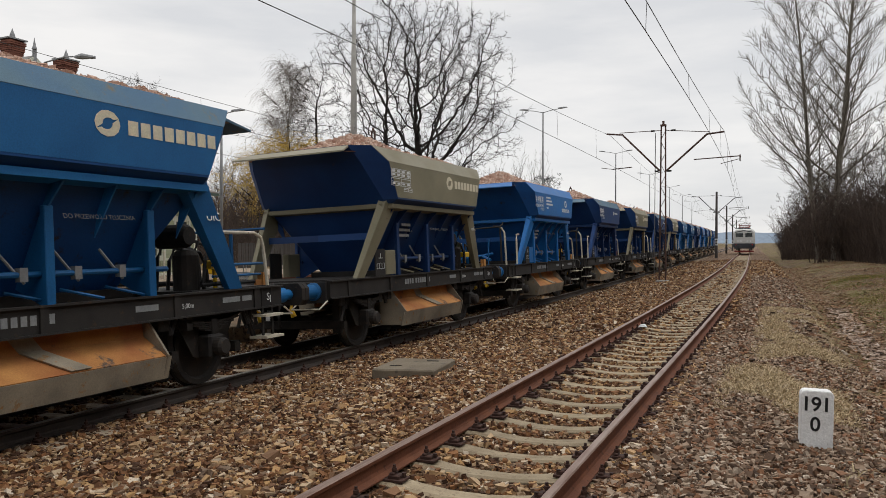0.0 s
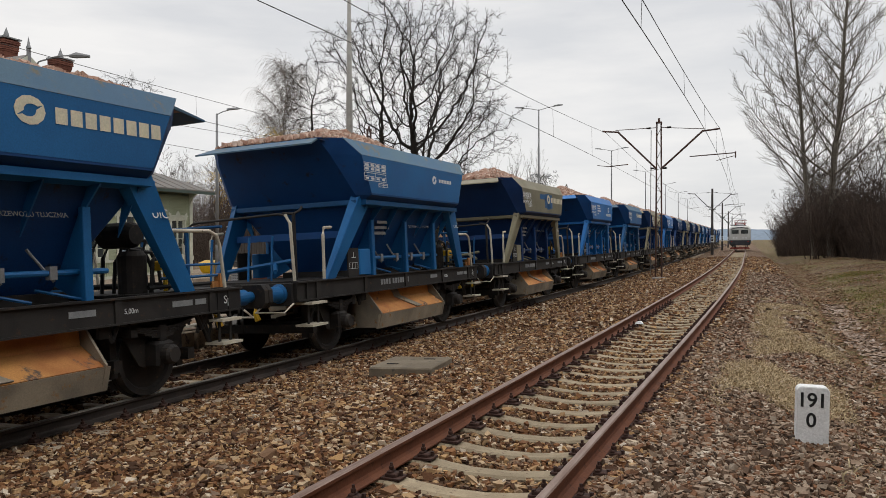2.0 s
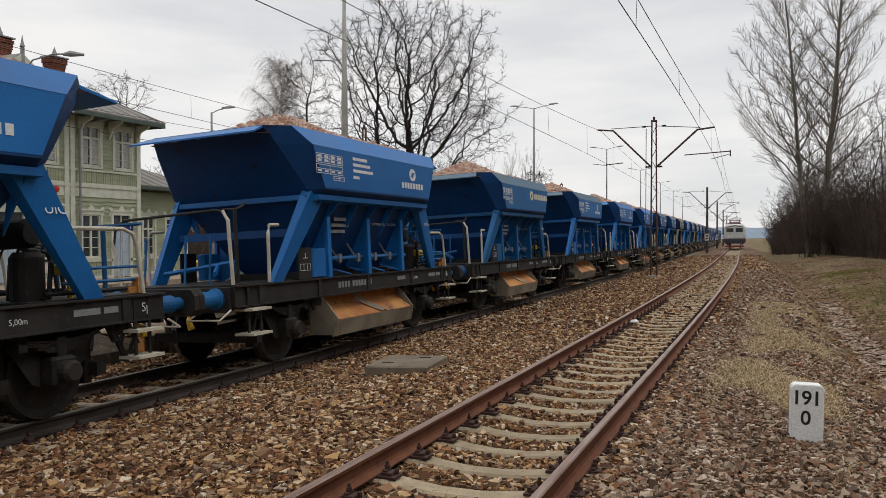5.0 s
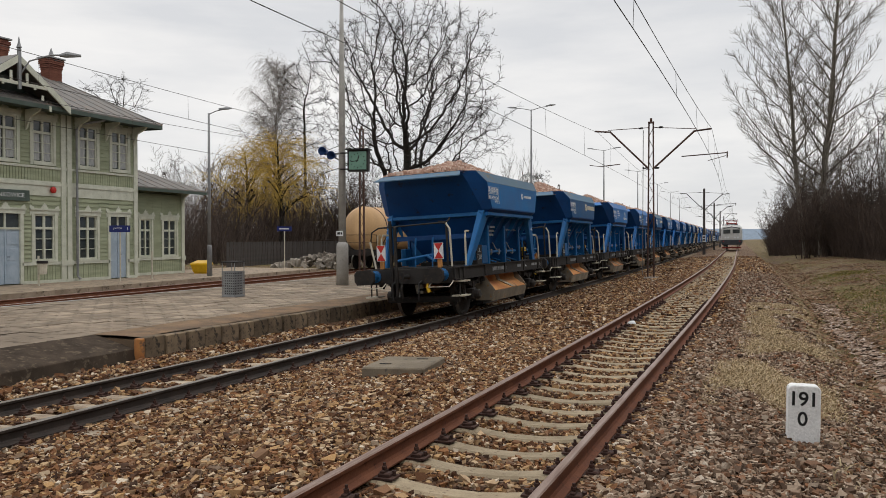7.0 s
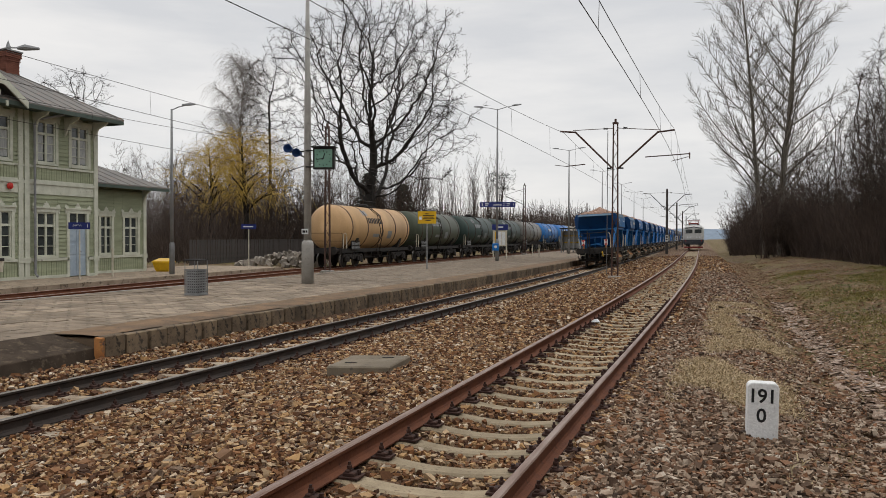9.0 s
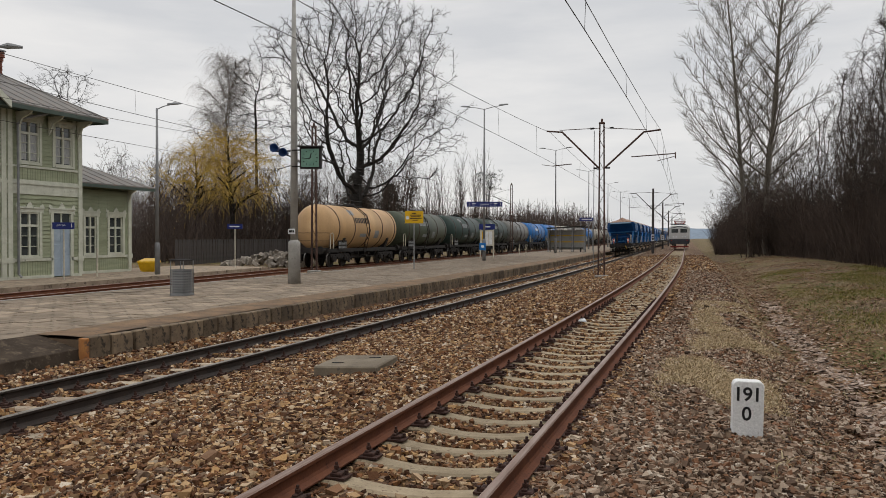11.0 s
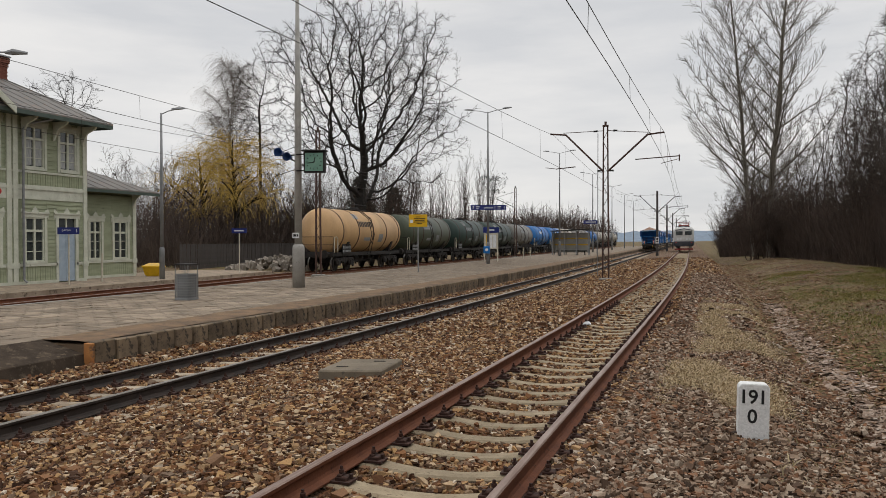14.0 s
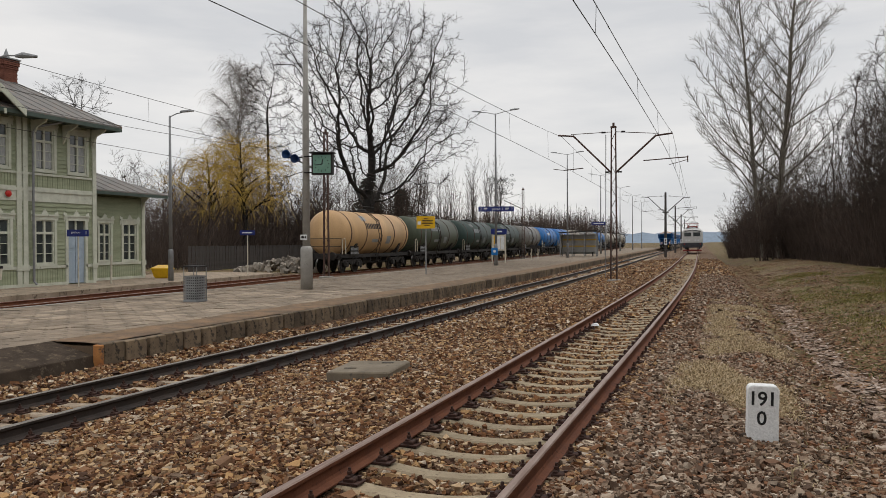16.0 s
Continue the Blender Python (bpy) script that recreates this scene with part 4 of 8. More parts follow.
def spring_gear(parent, sx, y):
    """Axle guard, axle box, leaf spring and hangers on one side of one axle."""
    s = Shape()
    x = sx * 0.94
    s.prism([(y - 0.62, 0.95), (y + 0.62, 0.95), (y + 0.27, 0.40), (y + 0.17, 0.36), (y + 0.15, 0.74), (y - 0.15, 0.74), (y - 0.17, 0.36), (y - 0.27, 0.40)], "x", x - 0.012, x + 0.012)
    part("axle_guard", s, M_GEAR, parent)
    s = Shape()
    s.box(sx * 1.02 - 0.11, sx * 1.02 + 0.11, y - 0.15, y + 0.15, 0.38, 0.66, c=0.03)
    s.lathe([(0.0, 0.0), (0.12, 0.0), (0.12, 0.10), (0.09, 0.14), (0.0, 0.14)], (sx * 1.12 if sx > 0 else sx * 1.12 - 0.14, y, 0.50), "x", 16)
    part("axle_box", s, M_GEAR, parent)
    s = Shape()
    for k in range(5):
        h = 0.62 - 0.11 * k
        z = 0.80 - 0.024 * k
        s.stack([(sx * 1.03 + dx, y + f * h, z + 0.10 * f * f * (h / 0.62) ** 2 + dz) for f in (-1, -0.5, 0, 0.5, 1) for dx, dz in ((-0.05, 0), (0.05, 0), (0.05, 0.02), (-0.05, 0.02))], 4)
    s.box(sx * 1.03 - 0.065, sx * 1.03 + 0.065, y - 0.06, y + 0.06, 0.66, 0.86, c=0.01)
    part("leaf_spring", s, M_GEAR, parent)
    for d in (-1, 1):
        s = Shape()
        s.bar((sx * 1.03, y + d * 0.64, 0.92), (sx * 1.03, y + d * 0.74, 0.72), 0.03, n=6)
        s.bar((sx * 1.03, y + d * 0.74, 0.72), (sx * 1.0, y + d * 0.80, 0.98), 0.035, n=6)
        s.box(sx * 1.0 - 0.06, sx * 1.0 + 0.06, y + d * 0.86 - 0.09, y + d * 0.86 + 0.09, 0.78, 0.98, c=0.02)
        part("spring_hanger", s, M_GEAR, parent)


def load_mesh(seed):
    """Heap of crushed stone that stands above the rim: bumpy surface with loose stones."""
    rng = np.random.default_rng(seed)
    n = 2600
    x, y = rng.uniform(-1.08, 1.08, n), rng.uniform(-2.85, 2.85, n)
    hx, hy = np.clip(1 - np.abs(x) / 1.12, 0, 1), np.clip(1 - np.abs(y + 0.2 * math.sin(seed)) / 2.95, 0, 1)
    z = 3.30 + 0.55 * np.minimum(hx * 1.0, hy * 1.5) + 0.06 * np.sin(y * 2.1 + seed)
    cube = np.array([(a, b, c) for c in (-1, 1) for a, b in ((-1, -1), (1, -1), (1, 1), (-1, 1))], float)
    quads = np.array([(3, 2, 1, 0), (4, 5, 6, 7), (0, 1, 5, 4), (1, 2, 6, 5), (2, 3, 7, 6), (3, 0, 4, 7)])
    v = (cube[None] * rng.uniform(0.5, 1.0, (n, 8, 1)) + rng.uniform(-0.3, 0.3, (n, 8, 3))) * rng.uniform(0.026, 0.055, (n, 1, 1))
    pts = (v + np.stack([x, y, z], 1)[:, None]).reshape(-1, 3).tolist()
    faces = (quads[None] + (np.arange(n) * 8)[:, None, None]).reshape(-1, 4).tolist()
    o = len(pts)
    gx, gy = 11, 29
    for j in range(gy):
        for i in range(gx):
            a, b = -1.12 + 2.24 * i / (gx - 1), -2.92 + 5.84 * j / (gy - 1)
            h = 3.27 + 0.53 * min(max(0, 1 - abs(a) / 1.12), 1.5 * max(0, 1 - abs(b + 0.2 * math.sin(seed)) / 2.95)) + 0.06 * math.sin(b * 2.1 + seed)
            pts.append((a, b, h))
    faces += [(o + j * gx + i, o + j * gx + i + 1, o + (j + 1) * gx + i + 1, o + (j + 1) * gx + i) for j in range(gy - 1) for i in range(gx - 1)]
    me = bpy.data.meshes.new("stone_load")
    me.from_pydata(pts, [], faces)
    me.materials.append(M_LOAD)
    return me


LOADS = [load_mesh(k) for k in (3, 8)]


def wagon_marks(wg, logo, table, patch):
    """Stencilled tables, bars for numbers, and the operator's mark as plain shapes, on both sides."""
    for sx in (1, -1):
        x = sx * 1.505
        rz = 90 if sx > 0 else -90
        f = sx  # reading direction along the side

        def flat(name, rects, material, z0=0.0):
            s = Shape()
            for a, b, c, d in rects:
                lo, hi = sorted((f * a, f * b))
                s.box(min(x, x + sx * 0.004), max(x, x + sx * 0.004), lo, hi, c, d)
            return part(name, s, material, wg)
        if patch:
            flat("paint_patch", [(0.05, 0.9, 2.80, 3.22), (0.3, 0.62, 2.76, 3.24), (-0.5, 0.12, 3.05, 3.2)], M_BLUE).location.x = -sx * 0.0022
        if table:
            lines = []
            for a, b, c, d in ((-2.25, -1.45, 3.02, 3.17), (-2.25, -1.45, 2.86, 3.0), (-1.75, -1.4, 2.77, 2.84)):
                lines += [(a, b, c, c + 0.009), (a, b, d - 0.009, d), (a, a + 0.009, c, d), (b - 0.009, b, c, d), ((a + b) / 2, (a + b) / 2 + 0.009, c, d), (a, b, (c + d) / 2, (c + d) / 2 + 0.009)]
            for q in range(4):
                lines += [(-2.21 + 0.2 * q, -2.09 + 0.2 * q, 3.045, 3.085), (-2.21 + 0.2 * q, -2.09 + 0.2 * q, 3.11, 3.15), (-2.21 + 0.2 * q, -2.1 + 0.2 * q, 2.885, 2.92)]
            flat("load_table", lines, M_STENCIL)
        if logo == "wide":
            flat("name_bar", [(0.74 + 0.18 * k, 0.88 + 0.18 * k, 2.98, 3.14) for k in range(8)], M_GOLD)
            mx, mz, r = 0.46, 3.07, 0.14
        elif logo == "stacked":
            flat("name_bar", [(0.75 + 0.125 * k, 0.835 + 0.125 * k, 2.80, 2.91) for k in range(8)], M_STENCIL)
            flat("number_bar", [(-1.1, -0.6, 3.15, 3.20), (-1.1, -0.5, 3.05, 3.10), (-1.1, -0.4, 2.95, 3.00), (-1.1, -0.9, 2.84, 2.89)], M_STENCIL)
            mx, mz, r = 1.25, 3.07, 0.12
        else:
            flat("name_bar", [(0.95 + 0.085 * k, 1.01 + 0.085 * k, 3.02, 3.09) for k in range(8)], M_STENCIL)
            mx, mz, r = 0.72, 3.055, 0.085
        s = Shape()
        for turn in (0, 1):
            out = []
            for k in range(7):
                a = math.pi * (0.15 + 1.0 * k / 6) + math.pi * turn
                out.append((mx + r * 1.05 * math.cos(a) * 1.15, mz + r * math.sin(a)))
            for k in range(6, -1, -1):
                a = math.pi * (0.25 + 0.8 * k / 6) + math.pi * turn
                out.append((mx + r * 0.55 * math.cos(a) * 1.15 + 0.02 * (1 - 2 * turn), mz + r * 0.45 * math.sin(a)))
            s.prism([(f * q, h) for q, h in out], "x", x, x + sx * 0.004)
        part("emblem", s, M_GOLD if logo == "wide" else M_STENCIL, wg)
        # lower funnel stencils
        lettering("DO PRZEWOZU TŁUCZNIA", 0.078, M_STENDIM, pose(sx * 1.128, f * 0.68, 2.12, 0, 0, rz) @ pose(0, 0, 0, 70, 0, 0), parent=wg)
        s = Shape()
        for q, (a, b, z) in enumerate(((-1.15, -0.75, 2.16), (-1.2, -0.62, 2.06), (-1.22, -0.7, 1.96))):
            lo, hi = sorted((f * a, f * b))
            xq = sx * (1.07 - 0.033 * q + 0.055)
            s.box(min(xq, xq + sx * 0.004), max(xq, xq + sx * 0.004), lo, hi, z, z + 0.055)
        part("number_bar", s, M_STENDIM, wg)
        s = Shape()
        for k in range(11):
            lo, hi = sorted((f * (-1.15 + 0.105 * k + (0.06 if k > 3 else 0)), f * (-1.08 + 0.105 * k + (0.06 if k > 3 else 0))))
            s.box(min(sx * 1.152, sx * 1.156), max(sx * 1.152, sx * 1.156), lo, hi, 1.03, 1.13)
        for a, b in ((2.6, 2.95), (3.0, 3.2), (1.1, 1.45)):
            lo, hi = sorted((f * a, f * b))
            s.box(min(sx * 1.152, sx * 1.156), max(sx * 1.152, sx * 1.156), lo, hi, 1.05, 1.12)
        part("number_bar", s, M_STENDIM, wg)
        lettering("Sp", 0.15, M_STENCIL, pose(sx * 1.153, f * 3.62, 1.07, 90, 0, rz), parent=wg)
        lettering("5,00m", 0.085, M_STENCIL, pose(sx * 1.153, f * 1.95, 1.06, 90, 0, rz), parent=wg)
        lettering("UIC", 0.16, M_STENCIL, pose(sx * 1.285, f * 2.32, 2.16, 78, 0, rz), parent=wg)


def build_wagon(paint, label, logo="wide", table=True, rails=True, patch=False, seed=0, top=None, lower=None):
    wg = thing("hopper_wagon", label, "freight wagon", None, "wagons of the moving ballast train")
    # hopper shell, outer and inner skin
    s = Shape()
    outer = octagon(1.32, 0.62, 1.35, 0.02, 0.02) + octagon(2.44, 1.20, 2.10, 0.05, 0.05) + octagon(2.52, 1.34, 2.14, 0.08, 0.10) + octagon(2.62, 1.50, 2.22, 0.20, 0.22) + octagon(3.28, 1.50, 2.74, 0.36, 0.42) + octagon(3.55, 1.32, 2.93, 0.30, 0.30)
    inner = octagon(3.55, 1.29, 2.89, 0.30, 0.30) + octagon(3.26, 1.46, 2.70, 0.36, 0.42) + octagon(2.9, 1.36, 2.4, 0.2, 0.25)
    s.stack(outer + inner, 8, caps=False)
    # Shell colour has the shade painted in; side panels keep the plain blue.
    part("hopper", s, lower or (M_SHADEDBLUE if paint in (M_BLUE, M_BRIGHT) else paint), wg)
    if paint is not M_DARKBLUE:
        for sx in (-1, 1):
            part("side_panel", Shape().stack([(sx * a, b, z) for a in (1.501, 1.5035) for b, z in ((-2.01, 2.65), (2.01, 2.65), (2.31, 3.28), (-2.31, 3.28))], 4), paint, wg, "olive grey side panel" if lower else "blue side panel in the unshaded paint")
    for sx in (-1, 1):
        s = Shape()
        s.stack([(sx * a, b * g, z) for g in (1, -1) for a, b, z in ((1.508, 2.32, 3.283), (1.324, 2.63, 3.557), (1.317, 2.63, 3.55), (1.500, 2.32, 3.275))], 4)
        part("top_band", s, top or M_BAND, wg, "dusty faded band below the rim")
    # waist rib round the hopper
    s = Shape()
    for sx in (-1, 1):
        s.prism([(sx * 1.18, 2.43), (sx * 1.42, 2.46), (sx * 1.42, 2.54), (sx * 1.28, 2.55)], "y", -2.08, 2.08)
    for sy in (-1, 1):
        s.prism([(sy * 2.06, 2.43), (sy * 2.24, 2.46), (sy * 2.24, 2.54), (sy * 2.12, 2.55)], "x", -1.30, 1.30)
    part("waist_rib", s, paint, wg)
    # overhanging end lips
    for sy in (-1, 1):
        s = Shape()
        s.stack([(sx * w, sy * q, z) for sx, w in ((-1, 1), (1, 1)) for w, q, z in ((1.02, 2.90, 3.555), (1.16, 3.32, 3.41), (1.16, 3.32, 3.385), (1.02, 2.90, 3.515))], 4)
        part("end_lip", s, top or M_BAND, wg, "dusty overhanging end lip")
    # ribs, legs
    for sx in (-1, 1):
        for y in (-1.38, 0.0, 1.38):
            s = Shape()
            s.prism([(sx * 1.14, 1.21), (sx * 1.02, 1.21), (sx * 0.62, 1.4), (sx * 1.10, 2.43), (sx * 1.38, 2.45), (sx * 1.15, 2.2)], "y", y - 0.012, y + 0.012)
            s.box(min(sx * 1.09, sx * 1.16), max(sx * 1.09, sx * 1.16), y - 0.055, y + 0.055, 1.21, 2.22, c=0.008)
            part("rib", s, paint, wg)
        for y in (-0.7, 0.7, -1.95, 1.95):
            s = Shape()
            s.prism([(sx * 1.36, 2.45), (sx * 1.0, 1.9), (sx * 1.12, 2.43)], "y", y - 0.01, y + 0.01)
            part("gusset", s, paint, wg)
        for sy in (-1, 1):
            s = Shape()
            s.stack([(sx * 1.34, sy * 1.74, 2.56), (sx * 1.34, sy * 2.14, 2.62), (sx * 1.20, sy * 2.20, 2.62), (sx * 1.20, sy * 1.74, 2.50),
                     (sx * 1.15, sy * 2.76, 1.21), (sx * 1.15, sy * 3.02, 1.21), (sx * 1.06, sy * 3.02, 1.21), (sx * 1.06, sy * 2.76, 1.21)], 4)
            part("end_leg", s, paint, wg)
            s = Shape()
            s.prism([(2.38 if sy > 0 else -2.34, 2.02), (2.42 if sy > 0 else -2.38, 2.02), (2.42 if sy > 0 else -2.38, 1.9), (2.38 if sy > 0 else -2.34, 1.9)], "x", 0 if sx > 0 else -1.1, 1.1 if sx > 0 else 0)
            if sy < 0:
                part("end_brace", s, lower or (M_SHADEDBLUE if paint in (M_BLUE, M_BRIGHT) else paint), wg)
        # shaft with levers
        s = Shape().bar((sx * 1.02, -1.45, 1.53), (sx * 1.02, 1.75, 1.53), 0.032)
        part("control_shaft", s, paint, wg)
        for y in (-0.95, -0.3, 0.35, 0.95):
            part("lever", Shape().bar((sx * 1.03, y + 0.1, 1.44), (sx * 0.94, y - 0.14, 1.78), 0.016, n=6).box(min(sx * .99, sx * 1.06), max(sx * .99, sx * 1.06), y + 0.03, y + 0.12, 1.46, 1.6), M_STEELPOLE, wg)
            part("stay", Shape().bar((sx * 0.86, y, 1.36), (sx * 1.06, y + 0.4, 1.24), 0.018, n=6), paint, wg)
        # solebar with flanges
        s = Shape()
        s.box(min(sx * 1.09, sx * 1.15), max(sx * 1.09, sx * 1.15), -3.9, 3.9, 0.94, 1.20)
        s.box(min(sx * 1.03, sx * 1.19), max(sx * 1.03, sx * 1.19), -3.9, 3.9, 1.20, 1.222)
        s.box(min(sx * 1.03, sx * 1.18), max(sx * 1.03, sx * 1.18), -3.9, 3.9, 0.92, 0.942)
        for y in (-3.3, -1.75, -0.1, 1.75, 3.3):
            s.box(min(sx * 1.15, sx * 1.175), max(sx * 1.15, sx * 1.175), y - 0.05, y + 0.05, 0.942, 1.20)
        part("solebar", s, M_FRAME, wg)
        # discharge chute: rusty slope, vertical plate, skirt
        s = Shape()
        s.stack([(sx * a, y, z) for y in (-1.42, 1.42) for a, z in ((0.92, 0.91), (0.94, 0.74), (1.27, 0.52), (1.25, 0.50), (0.91, 0.72), (0.88, 0.91))], 6)
        ch = part("discharge_chute", s, M_RUST, wg, "rusty orange discharge chute")
        s = Shape().stack([(sx * (x + g), y + w, z + g) for x, y, z in ((0.926, -0.34, 0.905), (0.945, -0.22, 0.748), (1.268, 0.10, 0.532)) for w, g in ((0.0, 0.0), (0.26, 0.0), (0.26, 0.012), (0.0, 0.012))], 4)
        part("chute_rib", s, M_SKIRT, ch)
        for y in (-1.45, 1.42):
            part("chute_cheek", Shape().prism([(sx * 0.75, 0.93), (sx * 1.0, 0.93), (sx * 1.30, 0.53), (sx * 1.22, 0.27), (sx * 0.75, 0.27)], "y", y, y + 0.03), M_SKIRT, wg)
        part("chute_skirt", Shape().prism([(sx * 1.255, 0.51), (sx * 1.285, 0.51), (sx * 1.215, 0.25), (sx * 1.195, 0.25)], "y", -1.5, 1.5), M_SKIRT, wg, "worn grey brown skirt plate")
        # instrument board and cage at the brake end
        part("marking_board", Shape().box(min(sx * 1.13, sx * 1.155), max(sx * 1.13, sx * 1.155), -2.32, -1.95, 1.23, 1.72), M_FRAME, wg, "dark board with white stencils")
        s = Shape().box(min(sx * 1.156, sx * 1.16), max(sx * 1.156, sx * 1.16), -2.28, -1.99, 1.36, 1.365).box(min(sx * 1.156, sx * 1.16), max(sx * 1.156, sx * 1.16), -2.28, -1.99, 1.46, 1.465)
        for k in range(4):
            s.box(min(sx * 1.156, sx * 1.16), max(sx * 1.156, sx * 1.16), -2.28 + 0.095 * k, -2.275 + 0.095 * k, 1.36, 1.465)
        s.box(min(sx * 1.156, sx * 1.16), max(sx * 1.156, sx * 1.16), -2.2, -2.06, 1.55, 1.56).box(min(sx * 1.156, sx * 1.16), max(sx * 1.156, sx * 1.16), -2.135, -2.125, 1.55, 1.64)
        part("board_stencil", s, M_STENCIL, wg)
        part("valve_box", Shape().box(min(sx * 1.0, sx * 1.15), max(sx * 1.0, sx * 1.15), -1.9, -1.5, 1.25, 1.70, c=0.015), paint, wg)
        for k in range(2):
            y = -2.5 + 5.0 * k
            spring_gear(wg, sx, y)
    for y in (-2.5, 2.5):
        ax = part("wheelset", Shape().bar((-0.95, y, 0.46), (0.95, y, 0.46), 0.08, n=12), M_GEAR, wg)
        for sx in (-1, 1):
            w = part("wheel", WHEEL, None, ax)
            w.matrix_basis = pose(sx * 0.76, y, 0.46, 0, 0, 180 if sx > 0 else 0)
    # inner hopper bottom, cross members, decks
    part("underframe", Shape().box(-0.8, 0.8, -1.42, 1.42, 0.75, 1.32).box(-1.08, 1.08, 2.0, 2.1, 0.75, 1.18).box(-1.08, 1.08, -2.1, -2.0, 0.75, 1.18).box(-0.12, 0.12, -3.9, 3.9, 0.92, 1.15).bar((-0.5, -2.3, 0.62), (-0.5, 2.3, 0.62), 0.03).bar((0.45, -2.9, 0.72), (0.45, 2.9, 0.72), 0.05), M_FRAME, wg)
    for sy in (-1, 1):
        s = Shape()
        s.box(-1.10, 1.10, min(sy * 3.90, sy * 3.96), max(sy * 3.90, sy * 3.96), 0.86, 1.21, c=0.01)
        s.box(-1.05, 1.05, min(sy * 2.15, sy * 3.9), max(sy * 2.15, sy * 3.9), 1.205, 1.235)
        part("headstock", s, M_FRAME, wg)
        for sx in (-1, 1):
            bf = part("buffer", Shape().lathe([(0.0, 0), (0.15, 0), (0.15, 0.03), (0.115, 0.05), (0.115, 0.36), (0.08, 0.37), (0.08, 0.52), (0.0, 0.52)][::1], (sx * 0.875, sy * 3.96 if sy > 0 else -3.96, 1.05), "y", 18) if sy > 0
                      else Shape().lathe([(0.0, 0), (0.15, 0), (0.15, -0.03), (0.115, -0.05), (0.115, -0.36), (0.08, -0.37), (0.08, -0.52), (0.0, -0.52)], (sx * 0.875, -3.96, 1.05), "y", 18), M_BLUE, wg, "blue buffer", smooth=False)
            out = [(sx * 0.875 + a, 1.05 + b) for a, b in ((-0.18, -0.17), (0.18, -0.17), (0.25, -0.09), (0.25, 0.09), (0.18, 0.17), (-0.18, 0.17), (-0.25, 0.09), (-0.25, -0.09))]
            part("buffer_head", Shape().prism(out, "y", sy * 4.48, sy * 4.57), M_GEAR, bf, "dark greasy buffer head")
            # shunter's grip under the buffer
            part("shunter_grip", Shape().tube([(sx * 0.6, sy * 3.98, 0.88), (sx * 0.6, sy * 4.2, 0.78), (sx * 1.12, sy * 4.2, 0.78), (sx * 1.14, sy * 3.98, 0.9)], 0.014, 6), M_CREAM, wg)
        part("draw_hook", Shape().bar((0, sy * 3.9, 1.03), (0, sy * 4.3, 1.03), 0.05).box(-0.04, 0.04, min(sy * 4.28, sy * 4.42), max(sy * 4.28, sy * 4.42), 0.96, 1.14, c=0.01).tube([(0, sy * 4.3, 1.0), (0.02, sy * 4.42, 0.8), (0, sy * 4.34, 0.55)], 0.03, 6), M_GEAR, wg)
        for sx in (-1, 1):
            part("brake_hose", Shape().tube([(sx * 0.33, sy * 3.96, 0.92), (sx * 0.34, sy * 4.14, 0.86), (sx * 0.36, sy * 4.22, 0.66), (sx * 0.33, sy * 4.16, 0.48)], 0.026, 6), M_INK, wg)
            if sx > 0:
                part("hose_coupling", Shape().tube([(0.52, sy * 3.98, 1.0), (0.54, sy * 4.1, 0.92), (0.55, sy * 4.14, 0.78), (0.60, sy * 4.14, 0.66)], [0.03, 0.05, 0.035, 0.05], 7), M_YELLOW, wg, "yellow hose coupling")
    # air tank, compressor and pipes at the leading end
    part("air_tank", Shape().lathe([(0.0, -0.30), (0.13, -0.30), (0.17, -0.24), (0.17, 0.24), (0.13, 0.30), (0.0, 0.30)], (0.72, 2.42, 1.45), "z", 16), M_GEAR, wg, "upright black air tank")
    part("air_tank", Shape().lathe([(0.0, -0.28), (0.12, -0.28), (0.16, -0.22), (0.16, 0.22), (0.12, 0.28), (0.0, 0.28)], (0.45, 2.5, 1.95), "x", 16), M_GEAR, wg, "lying black air tank")
    s = Shape()
    for k in range(6):
        s.tube([(0.95 - 0.2 * k, 2.48, 1.24), (0.95 - 0.2 * k, 2.52, 1.62 + 0.06 * (k % 3)), (0.92 - 0.2 * k, 2.66, 1.80 + 0.06 * (k % 3)), (0.88 - 0.19 * k, 2.95 + 0.07 * k, 1.74 + 0.05 * (k % 3)), (0.86 - 0.19 * k, 3.1 + 0.07 * k, 1.55), (0.86 - 0.19 * k, 3.14 + 0.07 * k, 1.24)], 0.026, 7)
    s.bar((-0.9, 2.6, 1.33), (0.98, 2.6, 1.33), 0.03, n=6).bar((-0.9, 3.0, 1.30), (1.0, 3.0, 1.30), 0.03, n=6).bar((0.98, 2.4, 1.30), (0.98, 3.7, 1.30), 0.028, n=6)
    part("pipework", s, M_INK, wg)
    for sy in (-1, 1):
        part("brake_rigging", Shape().box(-0.95, 0.95, sy * 1.92 - 0.06, sy * 1.92 + 0.06, 0.36, 0.50).box(-0.95, 0.95, sy * 3.12 - 0.06, sy * 3.12 + 0.06, 0.36, 0.50)
             .box(0.68, 0.82, sy * 1.98 - 0.05, sy * 1.98 + 0.05, 0.28, 0.92).box(0.68, 0.82, sy * 3.05 - 0.05, sy * 3.05 + 0.05, 0.28, 0.92).bar((0.35, sy * 1.6, 0.66), (0.35, sy * 3.3, 0.60), 0.04, n=6).bar((1.02, sy * 3.2, 0.92), (1.02, sy * 3.4, 0.52), 0.035, n=6), M_GEAR, wg)
    part("valve_gear", Shape().box(0.74, 0.90, 2.72, 3.0, 1.50, 1.62, c=0.02).bar((0.82, 2.86, 1.24), (0.82, 2.86, 1.5), 0.03, n=6), M_YELLOW, wg, "yellow valve gear")
